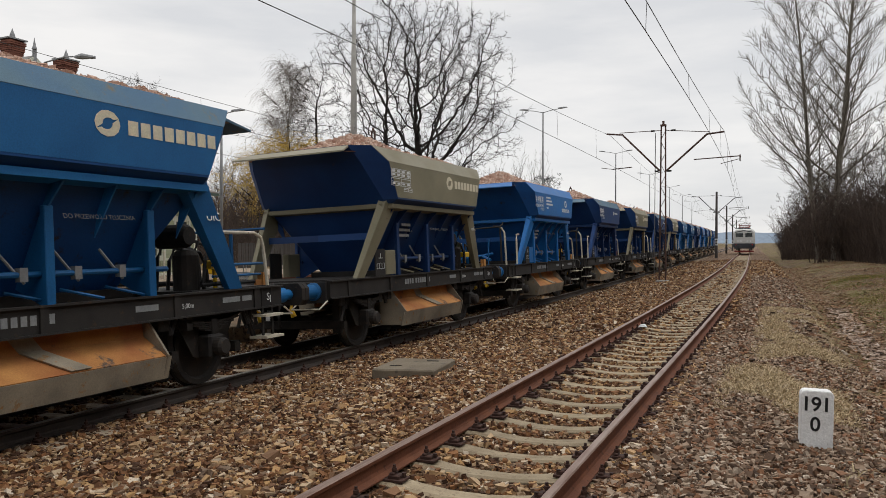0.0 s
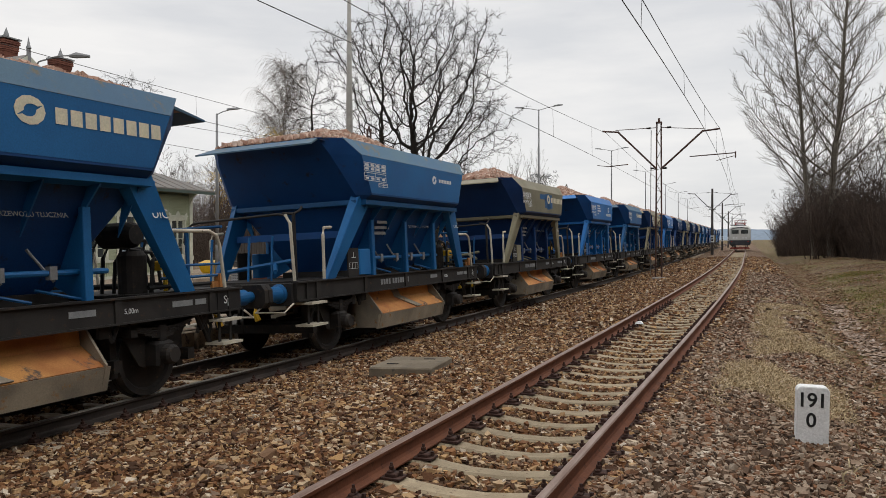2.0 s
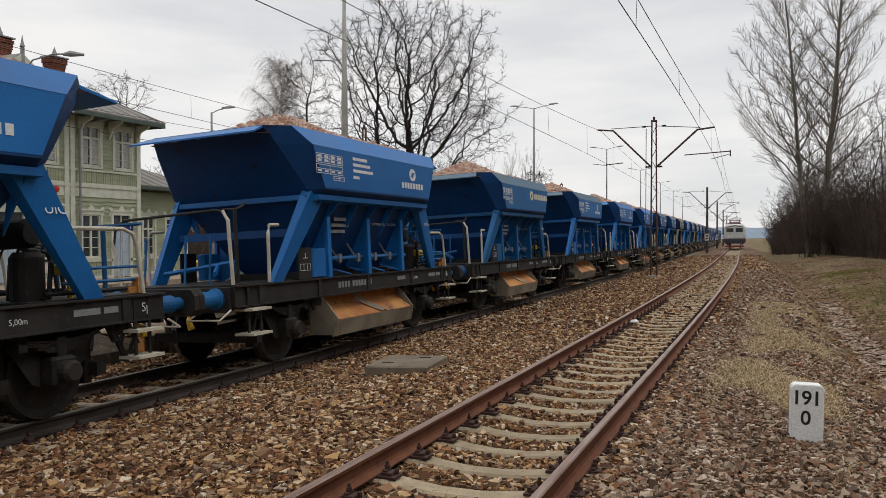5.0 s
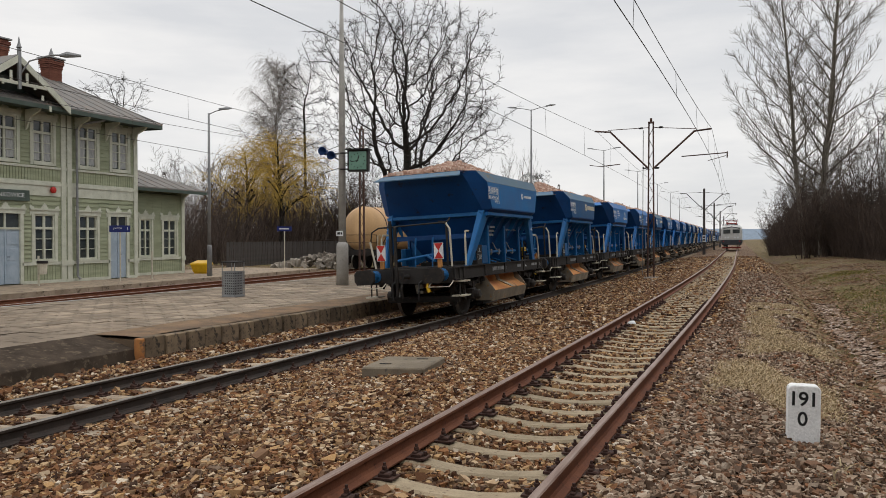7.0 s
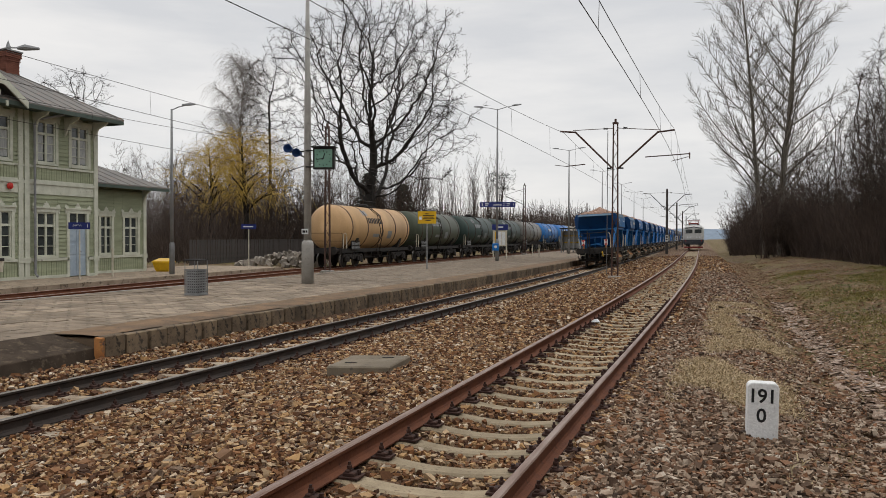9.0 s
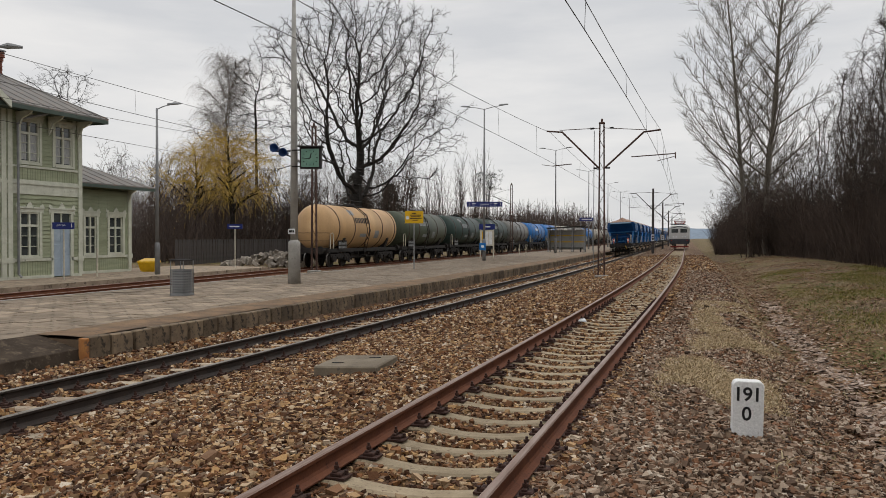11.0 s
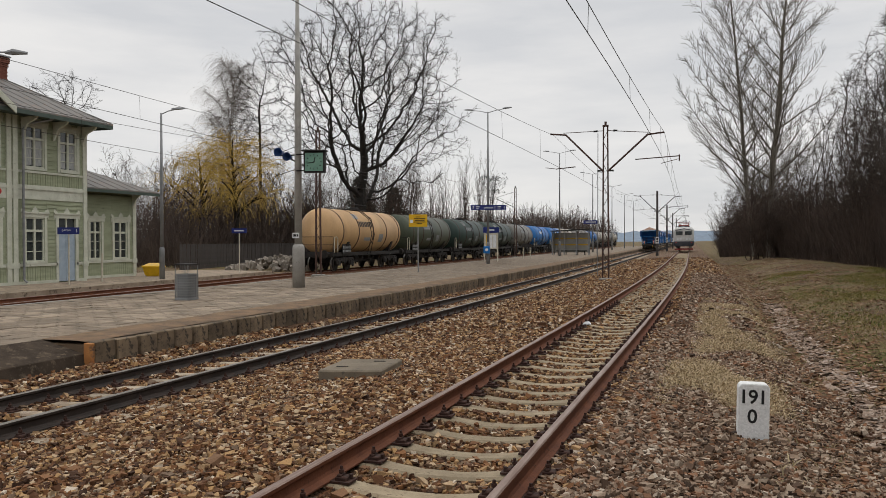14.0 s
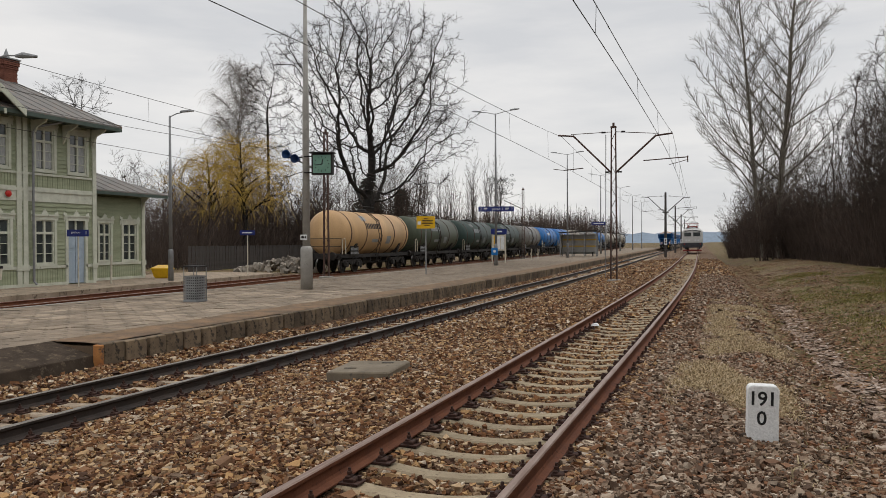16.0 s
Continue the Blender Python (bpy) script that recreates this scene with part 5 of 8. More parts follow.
    part("tail_clamp", Shape().box(0.95, 1.05, 3.62, 3.72, 1.24, 1.42).box(0.98, 1.02, 3.5, 3.62, 1.24, 1.32), M_RUST, wg)
    if rails:
        # brake platform with bent white hand rails, at the trailing end
        s = Shape().tube([(1.05, -3.78, 1.24), (1.05, -3.82, 1.85), (1.04, -3.82, 2.12), (0.96, -3.82, 2.24), (0.82, -3.82, 2.27), (-0.82, -3.82, 2.22), (-1.0, -3.82, 2.12), (-1.05, -3.82, 1.8), (-0.92, -3.8, 1.24)], [0.02] * 9, 8)
        part("end_rail", s, M_FRAME, wg)
        part("hand_rail", Shape().tube([(1.055, -3.80, 1.235), (1.055, -3.84, 1.85), (1.045, -3.84, 2.12), (0.96, -3.84, 2.255)], 0.026, 8), M_CREAM, wg, "cream white hand rail")
        part("hand_rail", Shape().tube([(-1.055, -3.83, 1.9), (-0.92, -3.82, 1.235)], 0.026, 8), M_CREAM, wg, "cream white hand rail")
        part("hand_rail", Shape().tube([(1.12, -3.05, 1.235), (1.13, -3.05, 1.95), (1.12, -3.0, 2.06), (1.1, -2.75, 2.07)], 0.026, 8), M_CREAM, wg, "cream white hand rail")
        part("hand_rail", Shape().tube([(-1.12, -3.05, 1.235), (-1.13, -3.05, 1.95), (-1.12, -3.0, 2.06), (-1.1, -2.75, 2.07)], 0.026, 8), M_CREAM, wg, "cream white hand rail")
        for sx in (-1, 1):
            for z in (0.86, 0.52):
                part("step", Shape().box(min(sx * 0.98, sx * 1.3), max(sx * 0.98, sx * 1.3), -3.72, -3.28, z, z + 0.035), M_CREAM, wg)
            part("step_hanger", Shape().box(min(sx * 1.16, sx * 1.18), max(sx * 1.16, sx * 1.18), -3.66, -3.62, 0.52, 1.2).box(min(sx * 1.16, sx * 1.18), max(sx * 1.16, sx * 1.18), -3.38, -3.34, 0.52, 1.2), M_FRAME, wg)
        part("hand_brake", Shape().bar((0.75, -3.3, 1.24), (0.75, -3.3, 2.3), 0.03).tube([(0.75, -3.3, 2.3), (0.75, -3.12, 2.36), (0.75, -3.05, 2.42)], 0.02, 6).bar((0.75, -3.3, 2.3), (0.55, -3.3, 2.32), 0.02), M_FRAME, wg)
        part("deck_gear", Shape().bar((-0.6, -3.3, 1.4), (0.3, -2.7, 1.55), 0.04, n=6).bar((0.5, -3.5, 1.38), (0.0, -2.8, 1.5), 0.035, n=6), paint, wg)
        for x in (-0.75, 0.0, 0.45):
            part("grip", Shape().bar((x, -3.55, 1.24), (x, -3.5, 1.75), 0.018, n=6).bar((x, -3.5, 1.75), (x + 0.02, -3.5, 1.95), 0.024, n=6), M_BLUE, wg)
        part("hand_rail", Shape().tube([(1.12, 2.55, 1.98), (1.12, 3.35, 1.98), (1.12, 3.5, 1.92), (1.12, 3.55, 1.78), (1.12, 3.62, 1.235)], 0.024, 8), M_CREAM, wg, "cream white hand rail")
        part("hand_rail", Shape().tube([(-1.12, 2.55, 1.98), (-1.12, 3.35, 1.98), (-1.12, 3.55, 1.78), (-1.12, 3.62, 1.235)], 0.024, 8), M_CREAM, wg, "cream white hand rail")
        part("front_grille", Shape().bar((1.0, 2.6, 1.55), (1.0, 3.7, 1.55), 0.02, n=6).bar((1.0, 2.6, 1.4), (1.0, 3.7, 1.4), 0.02, n=6).bar((0.4, 3.75, 1.24), (0.4, 3.75, 2.05), 0.03, n=6).bar((-0.4, 3.75, 1.24), (-0.4, 3.75, 2.05), 0.03, n=6).bar((-1.0, 3.75, 2.05), (1.0, 3.75, 2.05), 0.022, n=6), M_BLUE, wg)
        for z in (0.80, 0.50):
            part("step", Shape().box(0.98, 1.28, 3.35, 3.75, z, z + 0.035), M_CREAM, wg)
        part("step_hanger", Shape().box(1.14, 1.16, 3.42, 3.46, 0.50, 1.2), M_FRAME, wg)
        part("step_hanger", Shape().box(1.14, 1.16, 3.64, 3.68, 0.50, 1.2), M_FRAME, wg)
    for sx in (-1, 1):
        xa = sx * 1.165
        mk = Shape().lathe([(0.055, 0), (0.075, 0), (0.075, sx * 0.004), (0.055, sx * 0.004)], (xa, 2.42, 1.76), "x", 16)
        mk.box(min(xa, xa + sx * 0.004), max(xa, xa + sx * 0.004), 2.385, 2.455, 1.75, 1.775)
        part("number_bar", mk, M_STENCIL, wg)
    part("stone_load", LOADS[seed % 2], None, wg, "heap of pinkish crushed stone").location.z = 0.17
    wagon_marks(wg, logo, table, patch)
    return wg


M_BAND = mat("dusty_pale_blue_band", (0.045, 0.115, 0.20), (0.075, 0.14, 0.19), 1.2, 0.6, c3=(0.13, 0.12, 0.09), spots=0.60, bump=0.05, vary=0.2)
M_BANDOLIVE = mat("dusty_olive_band", (0.24, 0.22, 0.16), (0.20, 0.18, 0.12), 1.2, 0.65, bump=0.05)

PITCH = 9.14
# way of the last wagon's centre along the line
RUN = [(0.0, -104.08), (4.2, -29.1), (6.5, 11.72), (7.5, 29.65), (9.0, 56.3), (11.5, 97.0), (12.5, 113.0), (14.0, 138.0), (16.0, 171.0)]


def tail_at(t):
    for (a, ya), (b, yb) in zip(RUN, RUN[1:]):
        if t <= b:
            return ya + (yb - ya) * (t - a) / (b - a)
    return RUN[-1][1]


KINDS = {
    "wide": (M_BLUE, "deep blue hopper wagon loaded with crushed stone", dict(logo="wide", seed=0)),
    "plain": (M_BLUE, "worn blue hopper wagon with small emblem and white rails", dict(logo="small", seed=1)),
    "stacked": (M_BRIGHT, "bright blue hopper wagon with white hand rails", dict(logo="stacked", seed=0, top=M_BRIGHT)),
    "norail": (M_BRIGHT, "bright blue hopper wagon without end rails", dict(logo="stacked", rails=False, seed=1)),
    "dark": (M_DARKBLUE, "dark blue hopper wagon loaded with pale stone", dict(logo="small", seed=1)),
    "olive": (M_OLIVE, "olive grey hopper wagon with dark lower funnel", dict(logo="wide", rails=False, seed=0, top=M_BANDOLIVE, lower=M_DARKBLUE)),
    "patched": (M_OLIVE, "olive grey hopper wagon patched with blue paint", dict(logo="wide", patch=True, seed=1, top=M_BANDOLIVE, lower=M_DARKBLUE)),
}
# from the tail forwards
ORDER = ["plain", "wide", "stacked", "stacked", "wide", "norail", "stacked", "stacked", "wide", "plain", "patched", "stacked", "wide", "olive", "stacked", "dark", "olive", "dark",
         "olive", "plain", "wide", "dark", "stacked", "plain", "olive", "wide", "dark"]
TRAIN = []


def build_train():
    masters = {}
    for k, kind in enumerate(ORDER):
        if kind not in masters:
            paint, label, extra = KINDS[kind]
            wg = masters[kind] = build_wagon(paint, label, **extra)
            if kind in ("olive", "patched"):
                for ob in wg.children:
                    if ob.name.split(".")[0] in ("rib", "gusset", "end_brace", "control_shaft"):
                        ob.data.materials[0] = M_DARKBLUE
        else:
            wg = copy_thing(masters[kind], Matrix())
        TRAIN.append(wg)
    # tail markers on the last wagon
    for x in (-0.72, 0.78):
        s = Shape().box(x - 0.115, x + 0.115, -3.93, -3.91, 1.42, 1.80)
        pl = part("tail_plate", s, M_STENCIL, TRAIN[0], "white plate with red wedges marking the end of the train")
        part("red_wedge", Shape().prism([(x - 0.11, 1.79), (x + 0.11, 1.79), (x, 1.61)], "y", -3.936, -3.931).prism([(x - 0.11, 1.43), (x + 0.11, 1.43), (x, 1.61)], "y", -3.936, -3.931), M_RED, pl)
        part("tail_bracket", Shape().box(x - 0.05, x + 0.05, -3.9, -3.84, 1.22, 1.45), M_RUST, TRAIN[0])
    for x in (-0.42, -0.30):
        part("tail_post", Shape().box(x - 0.035, x + 0.035, -4.02, -3.96, 0.55, 2.22 + 0.15 * (x < -0.35), c=0.008), M_GEAR, TRAIN[0], "upright black post on the headstock")


build_train()


def motions():
    """The ballast train rolls away along its track."""
    times = [0.0, 1.0, 2.0, 3.0, 4.2, 5.0, 6.5, 7.0, 7.5, 8.0, 8.5, 9.0, 10.0, 11.5, 12.5, 14.0, 15.0, 16.0]
    for k, wg in enumerate(TRAIN):
        rows = []
        for t in times:
            y = tail_at(t) + PITCH * k
            rows.append((t, on_track(B_X, y, B_Z, CANT_B)))
        walk(wg, rows)


# ---- masts, wires, trackside things ----
def lattice_mast(x, y, z, h, turn, material, label):
    ms = thing("catenary_mast", label, "catenary mast", pose(x, y, z, 0, 0, turn), "catenary masts")
    part("footing", Shape().box(-0.3, 0.3, -0.3, 0.3, -0.4, 0.05, c=0.03), M_CONC, ms)
    for sx in (-1, 1):
        part("leg", Shape().stack([(sx * 0.15 + a, b, 0.0) for a, b in ((-0.035, -0.06), (0.035, -0.06), (0.035, 0.06), (-0.035, 0.06))] + [(sx * 0.10 + a, b, h) for a, b in ((-0.03, -0.05), (0.03, -0.05), (0.03, 0.05), (-0.03, 0.05))], 4), material, ms)
    n = int(h / 0.55)
    for k in range(n):
        z0, z1 = 0.25 + (h - 0.4) * k / n, 0.25 + (h - 0.4) * (k + 1) / n
        s = 1 if k % 2 else -1
        part("lacing", Shape().bar((s * 0.14, 0, z0), (-s * 0.14, 0, z1), 0.014, n=4), material, ms)
    part("cap", Shape().box(-0.14, 0.14, -0.09, 0.09, h, h + 0.08).box(-0.05, 0.05, -0.05, 0.05, h + 0.08, h + 0.25), material, ms)
    return ms


def double_arm(ms, left, right, zl, zr, zj, ztop, material):
    """Two raking cantilevers with tie rods, insulators and registration tubes; left and right are the arm ends."""
    for d, e, ze in ((-1, left, zl), (1, right, zr)):
        part("strut", Shape().bar((d * 0.12, 0, zj), (e - d * 0.7, 0, ze - 0.05), 0.05, n=6).bar((e - d * 0.75, 0, ze - 0.08), (e + d * 0.05, 0, ze), 0.045, n=6), material, ms)
        part("tie", Shape().bar((d * 0.1, 0, ztop), (e - d * 0.6, 0, ze + 0.02), 0.018, n=5), material, ms)
        part("insulator", Shape().lathe([(0.0, 0), (0.06, 0.0), (0.03, 0.03), (0.06, 0.06), (0.03, 0.09), (0.06, 0.12), (0.03, 0.15), (0.06, 0.18), (0.0, 0.2)], (d * 0.38 if d > 0 else -0.58, 0, ztop - 0.01), "x", 10), M_FRAME, ms)
        part("insulator", Shape().lathe([(0.0, 0), (0.06, 0.0), (0.03, 0.03), (0.06, 0.06), (0.03, 0.09), (0.06, 0.12), (0.03, 0.15), (0.06, 0.18), (0.0, 0.2)], (d * 0.2 if d > 0 else -0.4, 0, zj + 0.02), "x", 10), M_FRAME, ms)
    zt = 5.86
    part("registration_tube", Shape().bar((right * 0.52, 0, zt + 0.02), (right + 0.75, 0, zt + 0.12), 0.028, n=6).bar((right + 0.75, 0, zt + 0.18), (right + 0.75, 0, zt - 0.12), 0.03, n=6).bar((right + 0.7, 0, zt - 0.02), (right - 0.1, 0, zt - 0.22), 0.016, n=5), material, ms)
    part("registration_tube", Shape().bar((left * 0.55, 0, zt - 0.25), (left + 0.25, 0, zt - 0.33), 0.026, n=6).bar((left + 0.25, 0, zt - 0.33), (left - 0.3, 0, zt - 0.25), 0.016, n=5), material, ms)


def build_masts():
    for k, (y, zb) in enumerate(((-18.0, -0.25), (39.15, -0.25), (97.0, -0.25), (136.0, -0.25), (178.0, -0.25), (220.0, -0.25))):
        x = -5.02 + bend(y)
        if k < 2:
            ms = lattice_mast(x, y, zb, 7.55, heading(y), M_MAST, "rust brown lattice catenary mast with two raking arms")
        else:
            ms = thing("catenary_mast", "dark steel catenary mast with two raking arms", "catenary mast", pose(x, y, zb, 0, 0, heading(y)), "catenary masts")
            part("column", Shape().stack([(a * 0.16, b * 0.16, 0) for a, b in ((-1, -1), (1, -1), (1, 1), (-1, 1))] + [(a * 0.11, b * 0.11, 7.8) for a, b in ((-1, -1), (1, -1), (1, 1), (-1, 1))], 4), M_MASTDARK, ms)
            part("warning_plate", Shape().box(-0.17, 0.17, -0.19, -0.165, 1.5, 2.3), M_STENCIL, ms, "white plate with dark bars")
            part("plate_bars", Shape().box(-0.1, 0.1, -0.197, -0.192, 1.95, 2.15).box(-0.1, 0.1, -0.197, -0.192, 1.65, 1.85), M_INK, ms)
        double_arm(ms, -2.7, 2.75, 7.3, 7.15, 5.35, 7.35, M_MAST if k < 2 else M_MASTDARK)
    for k, y in enumerate((-14.0, 38.2, 88.0, 140.0)):
        x = -20.55 + bend(y)
        ms = lattice_mast(x, y, -0.2, 7.9, heading(y), M_MAST, "slim rust brown lattice mast beside the siding")
        part("strut", Shape().bar((-0.12, 0, 5.7), (-2.3, 0, 6.75), 0.045, n=6), M_MASTDARK, ms)
        part("tie", Shape().bar((-0.1, 0, 7.5), (-2.3, 0, 6.85), 0.018, n=5), M_MASTDARK, ms)
        part("registration_tube", Shape().bar((-0.9, 0, 6.0), (-2.6, 0, 5.55), 0.022, n=5), M_MASTDARK, ms)


def span_wires(name, label, xs, y_masts, z_contact, z_mess, sag, way=bend):
    """Contact wire, hung on droppers from a sagging messenger wire."""
    wr = thing(name, label, "overhead wire", kind="structure")
    for (ya, yb) in zip(y_masts, y_masts[1:]):
        m, c = [], []
        for k in range(17):
            f = k / 16
            y = ya + (yb - ya) * f
            z = z_mess - sag * 4 * f * (1 - f)
            m.append((xs + way(y), y, z))
            c.append((xs + way(y) - 0.14 + 0.18 * math.sin(y * 0.054), y, z_contact))
        part("messenger_wire", Shape().tube(m, 0.0085, 5), M_WIRE, wr)
        part("contact_wire", Shape().tube(c, 0.009, 5), M_WIRE, wr)
        for k in range(1, 16, 2):
            part("dropper", Shape().bar(c[k], m[k], 0.005, n=4), M_WIRE, wr)


def trackside():
    # kilometre stone
    st = thing("kilometre_stone", "white painted concrete kilometre stone lettered 191 0", "milestone", pose(0.295, 8.0, -0.24, 0, 1.0, 6))
    w, h = 0.140, 0.56
    s = Shape()
    s.prism([(-w, -0.2), (w, -0.2), (w, h - 0.04), (w - 0.012, h - 0.015), (w - 0.035, h), (-w + 0.035, h), (-w + 0.012, h - 0.015), (-w, h - 0.04)], "y", -0.075, 0.075)
    body = part("stone", s, M_WHITEWASH, st)
    bv = body.modifiers.new("worn_edge", "BEVEL")
    bv.width, bv.segments = 0.012, 2
    for ch, x, z in (("1", -0.095, 0.43), ("9", -0.01, 0.43), ("1", 0.075, 0.43), ("0", -0.015, 0.245)):
        lettering(ch, 0.185, M_INK, pose(x, -0.0775, z, 90, 0, 0), "numeral", st, bold=0.003)
    # cable chamber lid between the tracks
    sl = thing("chamber_lid", "flat weathered concrete chamber lid on the ballast", "concrete slab", pose(-5.0, 10.47, -0.275, 1.0, -2.0, 5))
    part("slab", Shape().box(-0.48, 0.48, -0.5, 0.5, -0.12, 0.13, c=0.02), M_SLAB, sl)
    for a, b in ((-0.22, -0.2), (0.2, 0.26)):
        part("lifting_eye", Shape().bar((a - 0.09, b, 0.125), (a + 0.09, b, 0.125), 0.018, n=6), M_FRAME, sl)
    # thin guy rod leaning by the near mast
    gr = thing("guy_rod", "thin leaning grey stay rod beside the mast", "stay rod", pose(-6.15 + bend(45.0), 45.0, -0.42))
    part("rod", Shape().bar((0, 0, 0), (0.35, -2.2, 7.9), 0.02, n=6), M_STEELPOLE, gr)
    # white paper scrap
    sc = thing("litter_scrap", "crumpled white scrap lying on the track", "litter", pose(-2.75, 17.2, -0.16))
    part("scrap", Shape().stack([(-0.09, -0.06, 0), (0.1, -0.05, 0), (0.08, 0.06, 0.01), (-0.08, 0.07, 0), (-0.05, -0.03, 0.05), (0.06, -0.02, 0.03), (0.04, 0.04, 0.06), (-0.04, 0.03, 0.045)], 4), M_STENCIL, sc)
    # small signs on the far pavement
    for x, y, h, tx in ((-25.15, 25.0, 2.35, True), (-26.0, 38.3, 2.5, False)):
        sg = thing("platform_sign", "small navy direction sign on a thin white post", "sign", pose(x, y, -0.08, 0, 0, 30))
        part("post", Shape().bar((0, 0, 0), (0, 0, h), 0.03), M_CREAM, sg)
        part("board", Shape().box(-0.42, 0.42, -0.05, -0.02, h - 0.28, h), M_SIGNBLUE, sg)
        if tx:
            lettering("peron", 0.14, M_STENCIL, pose(-0.08, -0.055, h - 0.11, 90, 0, 0), parent=sg)
            lettering("1", 0.22, M_STENCIL, pose(0.32, -0.055, h - 0.14, 90, 0, 0), parent=sg)
        else:
            part("text_bars", Shape().box(-0.3, 0.25, -0.058, -0.052, h - 0.17, h - 0.11), M_STENCIL, sg)
    pp = thing("white_post", "short white marker post on the pavement", "post", pose(-25.6, 27.3, -0.08))
    part("post", Shape().bar((0, 0, 0), (0, 0, 1.25), 0.04), M_CREAM, pp)
    wb = thing("litter_bin", "white litter bin on a thin post by the station door", "litter bin", pose(-25.6, 21.4, -0.08))
    part("post", Shape().bar((0, 0, 0), (0, 0, 1.15), 0.035), M_CREAM, wb)
    part("bucket", Shape().lathe([(0.0, 0), (0.15, 0), (0.18, 0.45), (0.16, 0.45), (0.14, 0.05), (0.0, 0.04)], (0.2, 0, 0.45), "z", 16), M_CREAM, wb)
    part("rim", Shape().lathe([(0.18, 0), (0.2, 0.0), (0.2, 0.1), (0.18, 0.1)], (0.2, 0, 0.86), "z", 16), M_FRAME, wb, "dark rim")
    # yellow grit bin
    gb = thing("grit_bin", "yellow plastic grit bin beside the station house", "grit bin", pose(-27.0, 32.3, -0.08, 0, 0, 15) @ Matrix.Scale(0.78, 4))
    part("tub", Shape().stack([(-0.45, -0.3, 0.08), (0.45, -0.3, 0.08), (0.45, 0.3, 0.08), (-0.45, 0.3, 0.08), (-0.58, -0.4, 0.6), (0.58, -0.4, 0.6), (0.58, 0.4, 0.6), (-0.58, 0.4, 0.6)], 4).box(-0.4, 0.4, -0.25, 0.25, 0, 0.08), M_PLASTIC, gb)
    part("lid", Shape().stack([(-0.62, -0.44, 0.6), (0.62, -0.44, 0.6), (0.62, 0.44, 0.6), (-0.62, 0.44, 0.6), (-0.62, -0.4, 0.68), (0.62, -0.4, 0.68), (0.5, 0.42, 0.86), (-0.5, 0.42, 0.86)], 4), M_PLASTIC, gb)
    # rubble heap behind the siding
    rng = random.Random(5)
    s = Shape()
    for k in range(240):
        a, r = rng.uniform(0, 6.28), rng.random() ** 0.6
        x, y = 1.8 * r * math.cos(a), 4.6 * r * math.sin(a)
        z = 0.75 * max(0, 1 - r) + rng.uniform(-0.05, 0.1)
        q = rng.uniform(0.07, 0.24)
        m = Matrix.Translation((x, y, z)) @ Euler((rng.random() * 3, rng.random() * 3, rng.random() * 3)).to_matrix().to_4x4()
        s.poly([m @ Vector((a2 * q, b2 * q * 0.7, c2 * q * 0.45)) for c2 in (-1, 1) for a2, b2 in ((-1, -1), (1, -1), (1, 1), (-1, 1))], [(3, 2, 1, 0), (4, 5, 6, 7), (0, 1, 5, 4), (1, 2, 6, 5), (2, 3, 7, 6), (3, 0, 4, 7)])
    rb = part("rubble_heap", s, mat("broken_concrete", (0.28, 0.25, 0.21), (0.20, 0.17, 0.14), 3, 0.95, bump=0.4, island=0.4))
    rb.matrix_basis = pose(-27.6, 45.0, -0.15, 0, 0, -6)
    tagged(rb, "heap of broken concrete and stones", "rubble", kind="stuff")


build_masts()
span_wires("overhead_wire_near", "overhead contact line above the near track", A_X - 0.05, [-18.0, 39.15, 97.0, 136.0, 178.0, 220.0], 5.42, 6.9, 0.98)
span_wires("overhead_wire_middle", "overhead contact line above the middle track", B_X + 0.2, [-18.0, 39.15, 97.0, 136.0, 178.0, 220.0], 5.5, 6.98, 0.75)
span_wires("overhead_wire_siding", "overhead contact line above the siding", C_X, [-14.0, 38.2, 88.0, 140.0], 5.32, 6.75, 0.75, siding)
span_wires("overhead_wire_crossover", "second overhead line that runs beside the siding", -20.2, [-14.0, 38.2, 88.0], 5.9, 6.95, 0.28, siding)
trackside()


# ---- wooden station house ----
HX, AX = -27.0, -28.3
M_GLASS = mat("dark_old_window_glass", (0.030, 0.036, 0.036), (0.06, 0.07, 0.07), 1.5, 0.08, bump=0.02, spec=0.8)
M_CURTAIN = mat("net_curtain", (0.42, 0.43, 0.42), (0.30, 0.31, 0.31), 4, 0.9, bump=0.1, stretch=(1, 6, 1))


def clapboards(s, x, y0, y1, z0, z1, step=0.17):
    """Overlapping boards: each a wedge, thicker at its foot."""
    n = max(1, round((z1 - z0) / step))
    for k in range(n):
        a, b = z0 + (z1 - z0) * k / n, z0 + (z1 - z0) * (k + 1) / n
        s.prism([(x - 0.03, a), (x + 0.042, a), (x + 0.004, b), (x - 0.03, b)], "y", y0, y1)


def uprights(s, x, y0, y1, z0, z1, step=0.13):
    n = max(1, round((y1 - y0) / step))
    for k in range(n):
        a, b = y0 + (y1 - y0) * k / n, y0 + (y1 - y0) * (k + 1) / n
        s.box(x - 0.03, x + 0.014, a + 0.008, b - 0.008, z0, z1)


